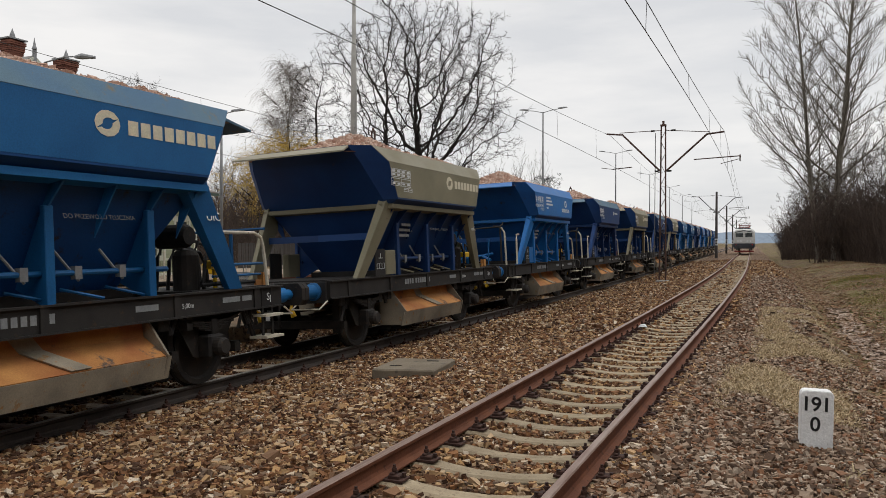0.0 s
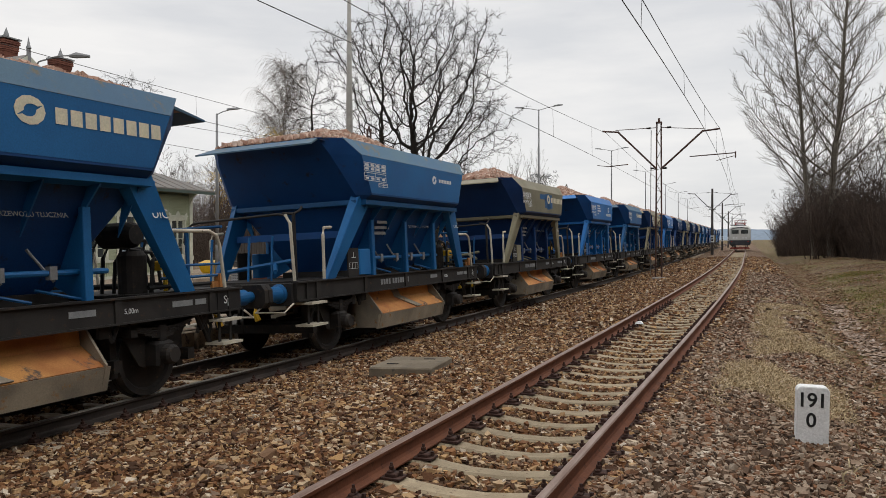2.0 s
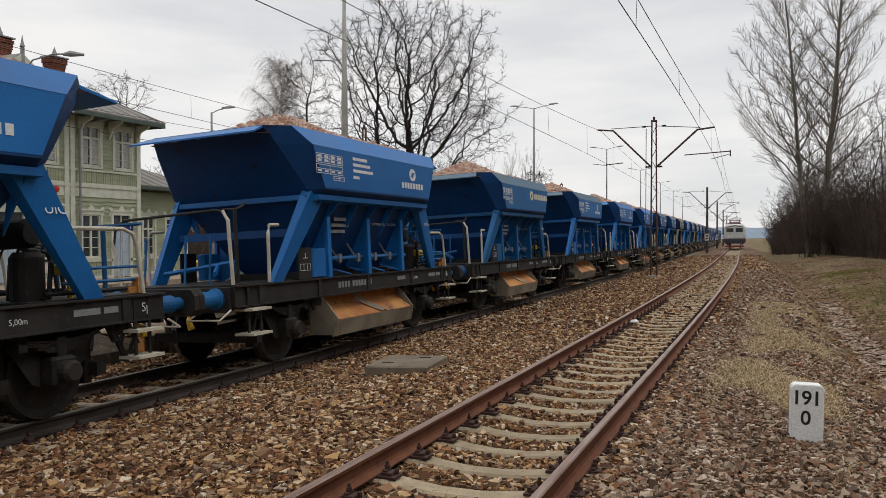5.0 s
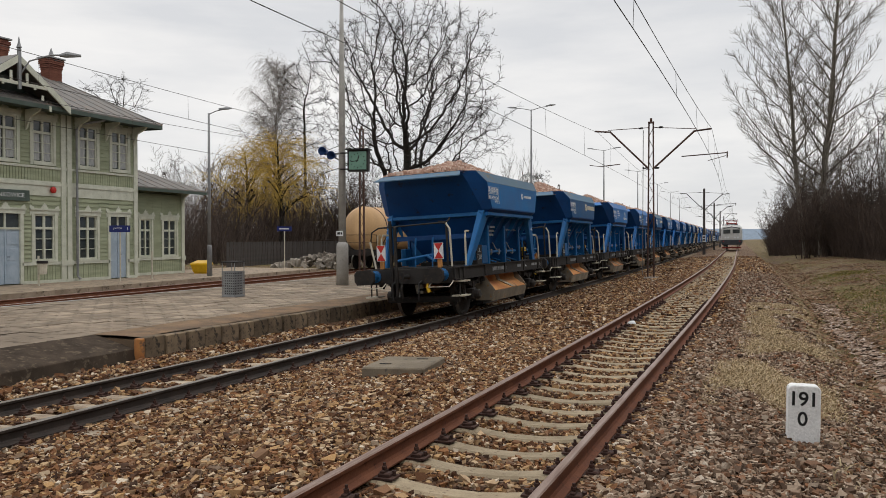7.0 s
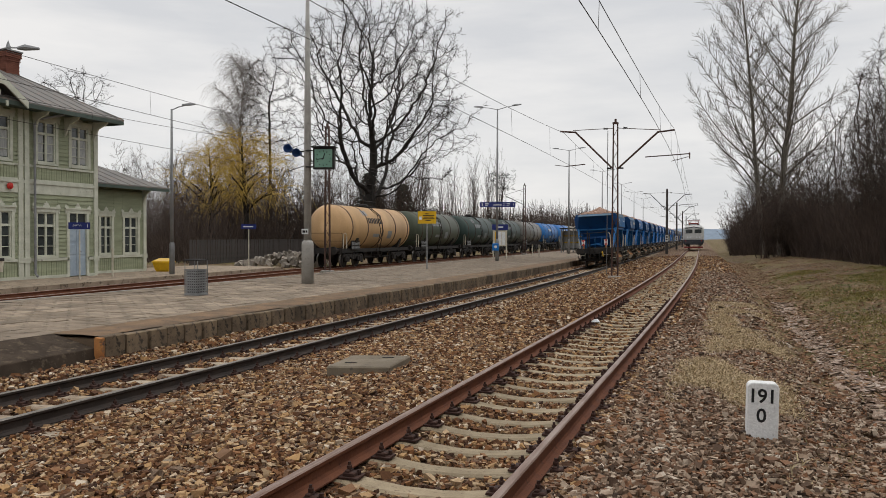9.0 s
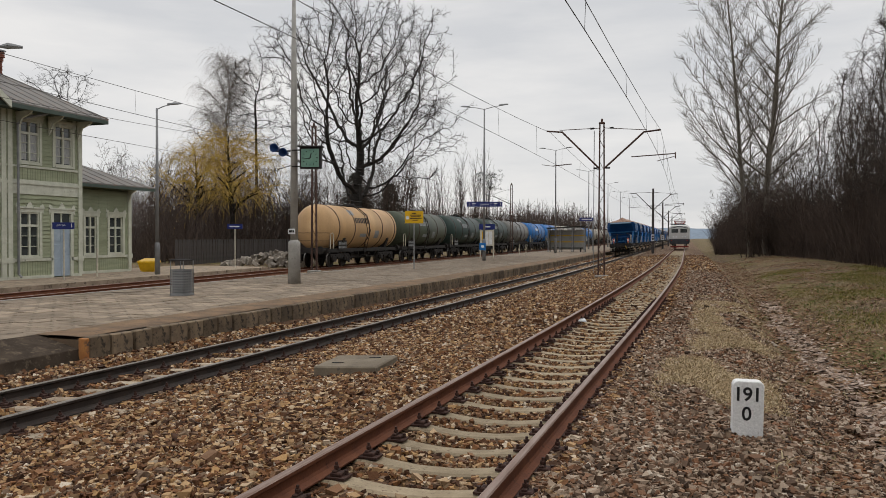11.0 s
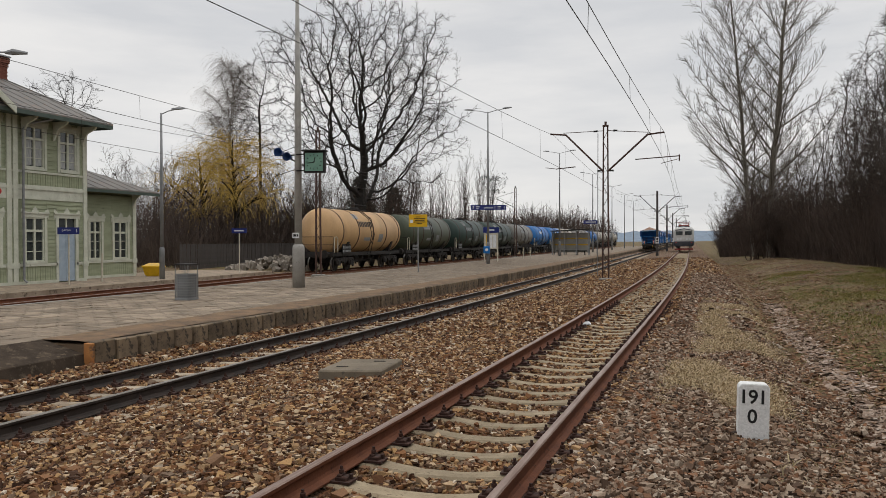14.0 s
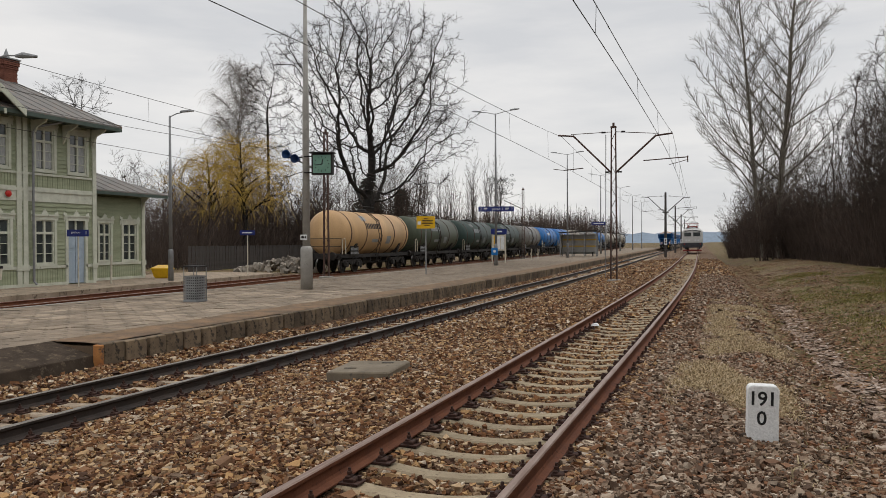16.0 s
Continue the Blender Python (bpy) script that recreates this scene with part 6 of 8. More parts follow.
def finial_row(parent, x, y, z, w):
    """Cut-wood crest: a small palmette with scrolled sides over a shelf."""
    s = Shape()
    s.box(x - 0.02, x + 0.10, y - w, y + w, z, z + 0.07)
    out = [(0.16, 0.07), (0.17, 0.13), (0.10, 0.16), (0.11, 0.22), (0.05, 0.24), (0.0, 0.31), (-0.05, 0.24), (-0.11, 0.22), (-0.10, 0.16), (-0.17, 0.13), (-0.16, 0.07)]
    s.prism([(y + a, z + b) for a, b in out], "x", x + 0.02, x + 0.045)
    for d in (-1, 1):
        s.prism([(y + d * (w - 0.2), z + 0.07), (y + d * (w - 0.17), z + 0.15), (y + d * (w - 0.1), z + 0.17), (y + d * (w - 0.04), z + 0.22), (y + d * w, z + 0.14), (y + d * w, z + 0.07)], "x", x + 0.02, x + 0.045)
        s.prism([(y + d * (w - 0.1), z), (y + d * w, z), (y + d * (w - 0.02), z - 0.22), (y + d * (w - 0.12), z - 0.10)], "x", x, x + 0.05)
    part("crest", s, M_TRIM, parent)


def window(parent, x, y, z0, z1, w, hung=False):
    """Framed casement: surround, sash bars, panes, crest above and shelf below."""
    wd = part("window", Shape().box(x - 0.10, x + 0.055, y - w / 2 - 0.13, y - w / 2, z0 - 0.1, z1 + 0.16).box(x - 0.10, x + 0.055, y + w / 2, y + w / 2 + 0.13, z0 - 0.1, z1 + 0.16)
              .box(x - 0.10, x + 0.06, y - w / 2, y + w / 2, z1, z1 + 0.16).box(x - 0.10, x + 0.07, y - w / 2, y + w / 2, z0 - 0.1, z0), M_TRIM, parent)
    zt = z1 - (z1 - z0) * 0.30
    s = Shape()
    for a, b in ((-w / 2, -w / 2 + 0.06), (w / 2 - 0.06, w / 2), (-0.045, 0.045)):
        s.box(x - 0.08, x + 0.01, y + a, y + b, z0, z1)
    for z in (z0, zt - 0.05, z1 - 0.06):
        s.box(x - 0.078, x + 0.014, y - w / 2, y + w / 2, z, z + (0.10 if z == zt - 0.05 else 0.06))
    for k in (1, 2):
        z = z0 + (zt - z0) * k / 3
        s.box(x - 0.076, x - 0.0, y - w / 2, y + w / 2, z - 0.014, z + 0.014)
    part("sash", s, M_TRIM, wd)
    for d in (-1, 1):
        part("pane", Shape().box(x - 0.064, x - 0.056, y + min(0.045 * d, d * (w / 2 - 0.06)), y + max(0.045 * d, d * (w / 2 - 0.06)), z0 + 0.06, z1 - 0.06), M_GLASS, wd)
    if hung:
        for d in (-1, 1):
            part("curtain", Shape().box(x - 0.052, x - 0.05, y + (0.1 if d > 0 else -w / 2 + 0.06), y + (w / 2 - 0.06 if d > 0 else -0.1), z0 + 0.1, zt - 0.06), M_CURTAIN, wd)
    finial_row(parent, x, y, z1 + 0.16, w / 2 + 0.22)


def build_house():
    hs = thing("station_house", "two-storey pale green wooden station house with carved trim", "house")
    # solid core behind the boards, kept off the window openings' glass
    core = Shape().box(-36.5, HX - 0.12, 10.0, 27.8, -0.4, 7.0).box(-36.0, AX - 0.12, 27.8, 32.4, -0.4, 4.15)
    part("core", core, M_CLAP, hs)
    s = Shape()
    ups = [(18.2, 1.0), (21.1, 1.0), (22.8, 0.95), (25.05, 0.95), (26.83, 0.95)]
    low = [(18.6, 1.0, 0.80), (21.1, 1.25, 0.0), (22.85, 0.95, 0.80), (25.03, 0.95, 0.80), (26.72, 0.92, 0.0)]
    # plinth boards, ground storey, belt, upper storey
    def storey(x, y0, y1, z0, z1, holes):
        edges = [y0]
        for c, w, a, b in holes:
            edges += [c - w / 2 - 0.12, c + w / 2 + 0.12]
        edges.append(y1)
        for k in range(0, len(edges), 2):
            clapboards(s, x, edges[k], edges[k + 1], z0, z1)
        for c, w, a, b in holes:
            if a > z0:
                clapboards(s, x, c - w / 2 - 0.12, c + w / 2 + 0.12, z0, a - 0.1)
            if b < z1:
                clapboards(s, x, c - w / 2 - 0.12, c + w / 2 + 0.12, b + 0.16, z1)
    storey(HX, 10.0, 27.8, 0.80, 3.45, [(c, w, max(a, 0.8) if a else 0.8, 2.72) for c, w, a in low])
    storey(HX, 10.0, 27.8, 4.62, 6.95, [(c, w, 4.78, 6.5) for c, w in ups])
    storey(AX, 27.8, 32.4, 0.80, 3.95, [(29.75, 0.75, 0.85, 2.68), (31.42, 0.92, 0.85, 2.68)])
    part("clapboard_wall", s, M_CLAP, hs, "pale green horizontal clapboards")
    s = Shape()
    edges = [10.0, 20.4, 21.8, 26.2, 27.24, 27.8]
    for k in range(0, 6, 2):
        uprights(s, HX, edges[k], edges[k + 1], 0.05, 0.66)
    uprights(s, HX, 10.0, 27.8, 4.05, 4.55)
    uprights(s, AX, 27.8, 32.4, 0.05, 0.66)
    part("wainscot", s, M_CLAP, hs)
    # trims
    s = Shape()
    for z0, z1, d in ((-0.1, 0.05, 0.07), (0.66, 0.78, 0.06), (3.45, 3.58, 0.05), (3.58, 3.86, 0.03), (3.86, 3.98, 0.07), (3.98, 4.05, 0.03), (4.55, 4.64, 0.06)):
        if z1 < 0.8:
            for a, b in ((10.0, 20.4), (21.8, 26.2), (27.24, 27.8)):
                s.box(HX - 0.03, HX + d, a, b, z0, z1)
            s.box(AX - 0.03, AX + d, 27.8, 32.45, z0, z1)
        else:
            s.box(HX - 0.03, HX + d, 10.0, 27.82, z0, z1)
    part("belt_course", s, M_TRIM, hs)
    for x, y, top in ((HX, 27.74, 6.95), (HX, 23.75, 6.95), (HX, 24.05, 6.95), (HX, 19.9, 6.95), (AX, 32.36, 3.95), (AX, 27.95, 3.95)):
        part("corner_board", Shape().box(x - 0.04, x + 0.075, y - 0.11, y + 0.11, 0.0, top).box(x - 0.05, x + 0.10, y - 0.15, y + 0.15, 0.6, 0.82), M_TRIM, hs)
    for c, w in ups:
        window(hs, HX, c, 4.78, 6.5, w, True)
    for c, w, a in low:
        if a:
            window(hs, HX, c, 0.85, 2.70, w, False)
    window(hs, AX, 29.75, 0.85, 2.68, 0.72, False)
    window(hs, AX, 31.42, 0.85, 2.68, 0.92, False)
    for c, w in ((26.72, 0.95), (21.1, 1.25)):
        dr = part("door", Shape().box(HX - 0.07, HX - 0.02, c - w / 2, c + w / 2, -0.03, 2.08), M_DOORBLUE, hs, "pale blue panelled double door")
        s = Shape()
        for q in (-1, 1):
            for z0, z1 in ((0.15, 0.75), (0.9, 1.35), (1.5, 1.95)):
                yy = c + q * w / 4
                s.box(HX - 0.02, HX - 0.005, yy - w / 4 + 0.07, yy + w / 4 - 0.07, z0, z1, c=0.004)
        part("door_panel", s, M_DOORBLUE, dr)
        part("meeting_strip", Shape().box(HX - 0.02, HX + 0.01, c - 0.03, c + 0.03, 0, 2.08), M_DOORBLUE, dr)
        part("handle", Shape().bar((HX + 0.0, c + 0.08, 1.02), (HX + 0.05, c + 0.16, 1.02), 0.012, n=6), M_FRAME, dr)
        part("transom_pane", Shape().box(HX - 0.06, HX - 0.05, c - w / 2, c + w / 2, 2.16, 2.70), M_GLASS, dr)
        part("transom", Shape().box(HX - 0.07, HX + 0.02, c - w / 2, c + w / 2, 2.08, 2.16).box(HX - 0.06, HX + 0.0, c - 0.03, c + 0.03, 2.16, 2.70), M_TRIM, dr)
        part("door_frame", Shape().box(HX - 0.1, HX + 0.06, c - w / 2 - 0.14, c - w / 2, -0.05, 2.86).box(HX - 0.1, HX + 0.06, c + w / 2, c + w / 2 + 0.14, -0.05, 2.86).box(HX - 0.1, HX + 0.07, c - w / 2, c + w / 2, 2.70, 2.86), M_TRIM, dr)
        finial_row(hs, HX, c, 2.86, w / 2 + 0.24)
    # main hipped roof of tin with standing seams
    ex, wx, y1, yr, zr = -25.95, -37.6, 28.4, 26.5, 9.55
    xr = (ex + wx) / 2
    rf = part("roof", Shape().poly([(ex, 8.9, 6.98), (ex, y1, 6.98), (wx, y1, 6.98), (wx, 8.9, 6.98), (xr, 8.9, zr), (xr, yr, zr), (ex, 8.9, 6.90), (ex, y1, 6.90), (wx, y1, 6.90), (wx, 8.9, 6.90)],
                                   [(0, 1, 5, 4), (1, 2, 5), (2, 3, 4, 5), (0, 6, 7, 1), (1, 7, 8, 2), (2, 8, 9, 3), (6, 9, 8, 7), (0, 4, 3, 9, 6)]), M_ROOF, hs, "weathered grey tin roof")
    s = Shape()
    for k in range(26):
        y = 10.0 + 0.72 * k
        top = min(1.0, (y1 - y) / (y1 - yr))
        if top > 0.05:
            s.bar((ex, y, 6.99), (ex + (xr - ex) * top, y, 6.99 + (zr - 6.98) * top), 0.018, n=4)
    s.bar((ex, y1, 6.99), (xr, yr, zr + 0.01), 0.03, n=5)
    part("roof_seam", s, M_ROOF, rf)
    part("eave_board", Shape().box(ex - 0.03, ex + 0.005, 8.9, y1, 6.76, 6.92).box(-27.0, ex - 0.03, 8.9, y1, 6.84, 6.895).box(wx, ex, y1 - 0.03, y1 + 0.004, 6.76, 6.92), M_DARKGREEN, hs, "dark green eave boards")
    s = Shape()
    for y in (27.6, 26.0, 24.4, 22.0, 19.8):
        s.prism([(HX + 0.05, 6.80), (HX + 0.9, 6.80), (HX + 0.8, 6.68), (HX + 0.35, 6.5), (HX + 0.12, 6.05), (HX + 0.05, 6.0)], "y", y - 0.04, y + 0.04)
    part("eave_bracket", s, M_TRIM, hs)
    # cross gable over the middle bay
    g0, g1 = 18.5, 23.1
    gm = (g0 + g1) / 2
    gb = part("gable", Shape().prism([(g0 + 0.4, 6.95), (g1 - 0.4, 6.95), (gm, 8.35)], "x", -30.0, HX + 0.05), M_DARKGREEN, hs)
    s = Shape()
    for a, b in ((g0, gm), (g1, gm)):
        s.stack([(x, yy, z) for x, yy, z in ((-25.8, a, 6.92), (-25.8, b, 8.52), (-31.5, b, 8.52), (-31.5, a, 6.92), (-25.8, a, 7.0), (-25.8, b, 8.6), (-31.5, b, 8.6), (-31.5, a, 7.0))], 4)
    part("gable_roof", s, M_ROOF, gb, "tin roof of the cross gable")
    s = Shape()
    for a in (g0, g1):
        s.stack([(-25.82, a, 6.68), (-25.82, gm, 8.32), (-25.76, gm, 8.32), (-25.76, a, 6.68), (-25.82, a, 6.96), (-25.82, gm, 8.58), (-25.76, gm, 8.58), (-25.76, a, 6.96)], 4)
    for k in range(-4, 5):
        h = 8.3 - abs(k) * 0.36
        s.box(-25.82, -25.78, gm + k * 0.34 - 0.05, gm + k * 0.34 + 0.05, 7.55 - 0.1 * abs(k) if h > 7.6 else h - 0.2, h)
    s.box(-25.82, -25.77, gm - 1.5, gm + 1.5, 7.45, 7.57)
    part("bargeboard", s, M_TRIM, gb, "carved cream bargeboard")
    part("gable_post", Shape().box(-25.83, -25.74, gm - 0.06, gm + 0.06, 7.3, 8.8).lathe([(0.0, 0.0), (0.10, 0.05), (0.05, 0.2), (0.02, 0.4), (0.0, 0.5)], (-25.79, gm, 8.78), "z", 8), M_STEELPOLE, gb)
    # annex roof
    part("roof", Shape().poly([(-27.55, 27.83, 4.22), (-27.55, 33.45, 4.22), (-37.0, 33.45, 4.22), (-37.0, 27.83, 4.22), (-32.2, 27.83, 5.95), (-32.2, 30.6, 5.95), (-27.55, 27.83, 4.14), (-27.55, 33.45, 4.14), (-37.0, 33.45, 4.14), (-37.0, 27.83, 4.14)],
                              [(0, 1, 5, 4), (1, 2, 5), (2, 3, 4, 5), (0, 6, 7, 1), (1, 7, 8, 2), (2, 8, 9, 3), (6, 9, 8, 7)]), M_ROOF, hs, "weathered grey tin roof of the annex")
    s = Shape()
    for k in range(7):
        y = 28.4 + 0.72 * k
        top = min(1.0, (33.45 - y) / 2.85)
        s.bar((-27.55, y, 4.23), (-27.55 - 4.65 * top, y, 4.23 + 1.73 * top), 0.018, n=4)
    part("roof_seam", s, M_ROOF, hs)
    part("eave_board", Shape().box(-27.58, -27.545, 27.83, 33.45, 4.02, 4.16).box(-28.3, -27.58, 27.83, 33.45, 4.08, 4.135), M_DARKGREEN, hs)
    s = Shape()
    for y in (32.25, 28.1):
        s.prism([(AX + 0.06, 4.05), (AX + 0.62, 4.05), (AX + 0.3, 3.85), (AX + 0.12, 3.45), (AX + 0.06, 3.4)], "y", y - 0.04, y + 0.04)
    part("eave_bracket", s, M_TRIM, hs)
    # drain pipes
    part("drain_pipe", Shape().tube([(-26.05, 25.2, 6.86), (-26.1, 25.1, 6.75), (-26.75, 24.4, 6.5), (-26.82, 24.33, 6.3), (-26.82, 24.33, 0.15), (-26.7, 24.36, 0.02)], 0.05, 8), M_STEELPOLE, hs)
    part("drain_pipe", Shape().tube([(-27.62, 28.4, 4.08), (-27.9, 28.0, 3.8), (-28.16, 27.98, 3.55)], 0.045, 8), M_STEELPOLE, hs)
    # chimneys of brick courses with corbelled caps
    for x, y, z0, z1 in ((-31.0, 26.7, 7.2, 10.1), (-31.0, 23.9, 7.8, 10.4)):
        ch = part("chimney", Shape().box(x - 0.27, x + 0.27, y - 0.33, y + 0.33, z0, z1), M_BRICK, hs, "red brown brick chimney")
        s = Shape()
        for k in range(int((z1 - z0) / 0.085)):
            z = z0 + 0.085 * k
            d = (0.0 if k % 2 else 0.012) if z < z1 - 0.5 else (0.04 if z < z1 - 0.3 else 0.08)
            s.box(x - 0.28 - d, x + 0.28 + d, y - 0.34 - d, y + 0.34 + d, z, z + 0.068)
        part("brickwork", s, M_BRICK, ch)
        part("cap", Shape().box(x - 0.40, x + 0.40, y - 0.46, y + 0.46, z1, z1 + 0.06).lathe([(0.0, 0), (0.14, 0), (0.10, 0.2), (0.03, 0.4), (0.0, 0.5)], (x, y, z1 + 0.07), "z", 8), M_STEELPOLE, ch)
    # lamp on the gable post
    part("wall_lamp", Shape().tube([(-25.75, 20.85, 7.9), (-25.5, 21.0, 8.35), (-24.9, 21.4, 8.6), (-24.6, 21.6, 8.62)], 0.03, 6).tube([(-24.62, 21.58, 8.6), (-24.4, 21.72, 8.64), (-24.0, 22.0, 8.62)], [0.05, 0.12, 0.05], 8), M_STEELPOLE, hs, "grey lamp on a bent arm")
    # name board and red bell
    nb = part("name_board", Shape().box(HX + 0.06, HX + 0.11, 19.3, 22.1, 3.2, 3.62), M_DARKGREEN, hs, "dark green name board over the door")
    lettering("NKOWICE", 0.24, M_STENCIL, pose(HX + 0.114, 21.3, 3.41, 90, 0, 90), parent=nb)
    part("alarm_bell", Shape().lathe([(0.0, 0), (0.13, 0.0), (0.13, 0.06), (0.08, 0.10), (0.0, 0.11)], (HX + 0.09, 23.2, 3.70), "x", 16), M_RED, hs, "red alarm bell")


build_house()


# ---- standing tank train on the siding ----
def bogie(parent, y):
    s = Shape()
    for sx in (-1, 1):
        s.prism([(y - 1.35, 0.62), (y - 0.4, 0.62), (y - 0.25, 0.48), (y + 0.25, 0.48), (y + 0.4, 0.62), (y + 1.35, 0.62), (y + 1.25, 0.82), (y - 1.25, 0.82)], "x", sx * 1.0 - 0.06, sx * 1.0 + 0.06)
        for d in (-0.9, 0.9):
            s.box(sx * 1.02 - 0.13, sx * 1.02 + 0.13, y + d - 0.16, y + d + 0.16, 0.34, 0.66, c=0.03)
        s.bar((sx * 1.0, y - 0.12, 0.5), (sx * 1.0, y - 0.12, 0.8), 0.08).bar((sx * 1.0, y + 0.12, 0.5), (sx * 1.0, y + 0.12, 0.8), 0.08)
    s.box(-1.0, 1.0, y - 0.2, y + 0.2, 0.5, 0.85)
    for sx in (-1, 1):
        for d in (-0.9, 0.9):
            s.bar((sx * 1.04, y + d - 0.24, 0.42), (sx * 1.04, y + d - 0.24, 0.72), 0.09, n=8).bar((sx * 1.04, y + d + 0.24, 0.42), (sx * 1.04, y + d + 0.24, 0.72), 0.09, n=8)
            s.box(sx * 0.95 - 0.05, sx * 0.95 + 0.05, y + d * 1.62 - 0.06, y + d * 1.62 + 0.06, 0.25, 0.72)
    bg = part("bogie", s, M_GEAR, parent)
    for d in (-0.9, 0.9):
        for sx in (-1, 1):
            w = part("wheel", WHEEL, None, bg)
            w.matrix_basis = pose(sx * 0.76, y + d, 0.46, 0, 0, 180 if sx > 0 else 0)


def build_tank(shell, label, bars):
    tk = thing("tank_wagon", label, "freight wagon", None, "tank wagons standing on the siding")
    L, r, zc = 5.1, 1.42, 2.45
    prof = [(0.0, -L - 0.42), (0.5, -L - 0.38), (0.95, -L - 0.26), (1.25, -L - 0.08), (r, -L + 0.14), (r, L - 0.14), (1.25, L + 0.08), (0.95, L + 0.26), (0.5, L + 0.38), (0.0, L + 0.42)]
    part("tank", Shape().lathe(prof, (0, 0, zc), "y", 40), shell, tk, smooth=True)
    for y in (-4.6, -2.3, 0.0, 2.3, 4.6):
        part("hoop", Shape().lathe([(r + 0.001, -0.05), (r + 0.02, -0.05), (r + 0.02, 0.05), (r + 0.001, 0.05)], (0, y, zc), "y", 40), M_MAST if "tan" in label else shell, tk)
    part("dome_walk", Shape().box(-0.35, 0.35, -1.3, 1.3, zc + r + 0.03, zc + r + 0.08).bar((0.33, -1.3, zc + r + 0.4), (0.33, 1.3, zc + r + 0.4), 0.02).lathe([(0.0, 0), (0.3, 0), (0.3, 0.18), (0.24, 0.24), (0.0, 0.25)], (0, 0, zc + r - 0.02), "z", 16), M_FRAME, tk)
    for sx in (-1, 1):
        s = Shape()
        for d in (-0.22, 0.22):
            s.tube([(sx * 1.2, d - 0.3, 0.95), (sx * 1.52, d - 0.3, 2.3), (sx * 1.28, d - 0.3, 3.3), (sx * 0.4, d - 0.3, 3.98)], 0.022, 6)
        for k in range(8):
            f = k / 7
            x, z = (1.25 + 0.27 * f * 2, 1.0 + 1.3 * f * 2) if f < 0.5 else (1.52 - 0.3 * (f - 0.5) * 2, 2.3 + 1.1 * (f - 0.5) * 2)
            s.bar((sx * x, -0.52, z), (sx * x, -0.08, z), 0.014, n=5)
        part("ladder", s, M_FRAME, tk)
        part("side_sill", Shape().box(min(sx * 1.0, sx * 1.1), max(sx * 1.0, sx * 1.1), -5.55, 5.55, 0.92, 1.14), M_FRAME, tk)
        part("label_rack", Shape().box(min(sx * 1.14, sx * 1.18), max(sx * 1.14, sx * 1.18), -4.3, -3.1, 1.05, 1.65), M_FRAME, tk)
        s = Shape()
        for k in range(6):
            a = -4.22 + 0.19 * k
            s.box(min(sx * 1.181, sx * 1.186), max(sx * 1.181, sx * 1.186), a, a + 0.13, 1.15, 1.28).box(min(sx * 1.181, sx * 1.186), max(sx * 1.181, sx * 1.186), a, a + 0.13, 1.38, 1.55)
        part("stencil", s, M_STENDIM, tk)
        for y in (-3.6, 3.6):
            part("saddle", Shape().prism([(sx * 0.4, 1.14), (sx * 1.05, 1.14), (sx * 1.3, 1.8), (sx * 0.5, 1.3)], "y", y - 0.15, y + 0.15), M_FRAME, tk)
        if bars:
            # trade name as bars, following the curve of the shell
            s = Shape()
            for k in range(9):
                y0 = -2.15 + 0.26 * k
                if sx < 0:
                    y0 = -y0 - 0.18
                for q in range(3):
                    a0, a1 = radians(12 + 5 * q), radians(17 + 5 * q)
                    s.stack([(sx * (r + 0.006 + g) * math.cos(a), yy, zc + (r + 0.006 + g) * math.sin(a)) for yy in (y0, y0 + 0.18) for a, g in ((a0, 0), (a1, 0), (a1, 0.003), (a0, 0.003))], 4)
            part("name_bar", s, bars, tk)
            s = Shape()
            for y0, y1, a0, a1 in ((-2.6, -1.9, 34, 52), (1.0, 1.7, -28, -6), (-1.4, -0.4, -24, -15)):
                s.stack([(sx * (r + 0.007 + g) * math.cos(radians(a)), yy, zc + (r + 0.007 + g) * math.sin(radians(a))) for yy in (y0, y1) for a, g in ((a0, 0), ((a0 + a1) / 2, 0), (a1, 0), (a1, 0.003), ((a0 + a1) / 2, 0.003), (a0, 0.003))], 6)
            part("painted_panel", s, M_STENDIM, tk)
    part("centre_sill", Shape().box(-0.25, 0.25, -5.5, 5.5, 0.82, 1.16).box(-1.0, 1.0, -0.9, -0.8, 0.72, 1.14).box(-1.0, 1.0, 0.8, 0.9, 0.72, 1.14).prism([(-4.2, 1.14), (4.2, 1.14), (3.4, 1.45), (-3.4, 1.45)], "x", -0.55, 0.55), M_FRAME, tk)
    part("air_reservoir", Shape().bar((0.55, -1.5, 0.72), (0.55, -0.2, 0.72), 0.2, n=12).bar((0.7, 0.4, 0.78), (0.7, 1.3, 0.78), 0.16, n=12), M_GEAR, tk)
    part("outlet_pipe", Shape().bar((0.0, 0.0, 1.1), (0.0, 0.0, 0.6), 0.12, n=10).bar((-1.2, 0.0, 0.62), (1.2, 0.0, 0.62), 0.08, n=10), M_GEAR, tk)
    part("brake_rod", Shape().bar((0.9, -2.8, 0.58), (0.9, 2.8, 0.58), 0.03, n=6).bar((0.6, -3.4, 0.5), (0.6, 3.4, 0.5), 0.03, n=6), M_GEAR, tk)
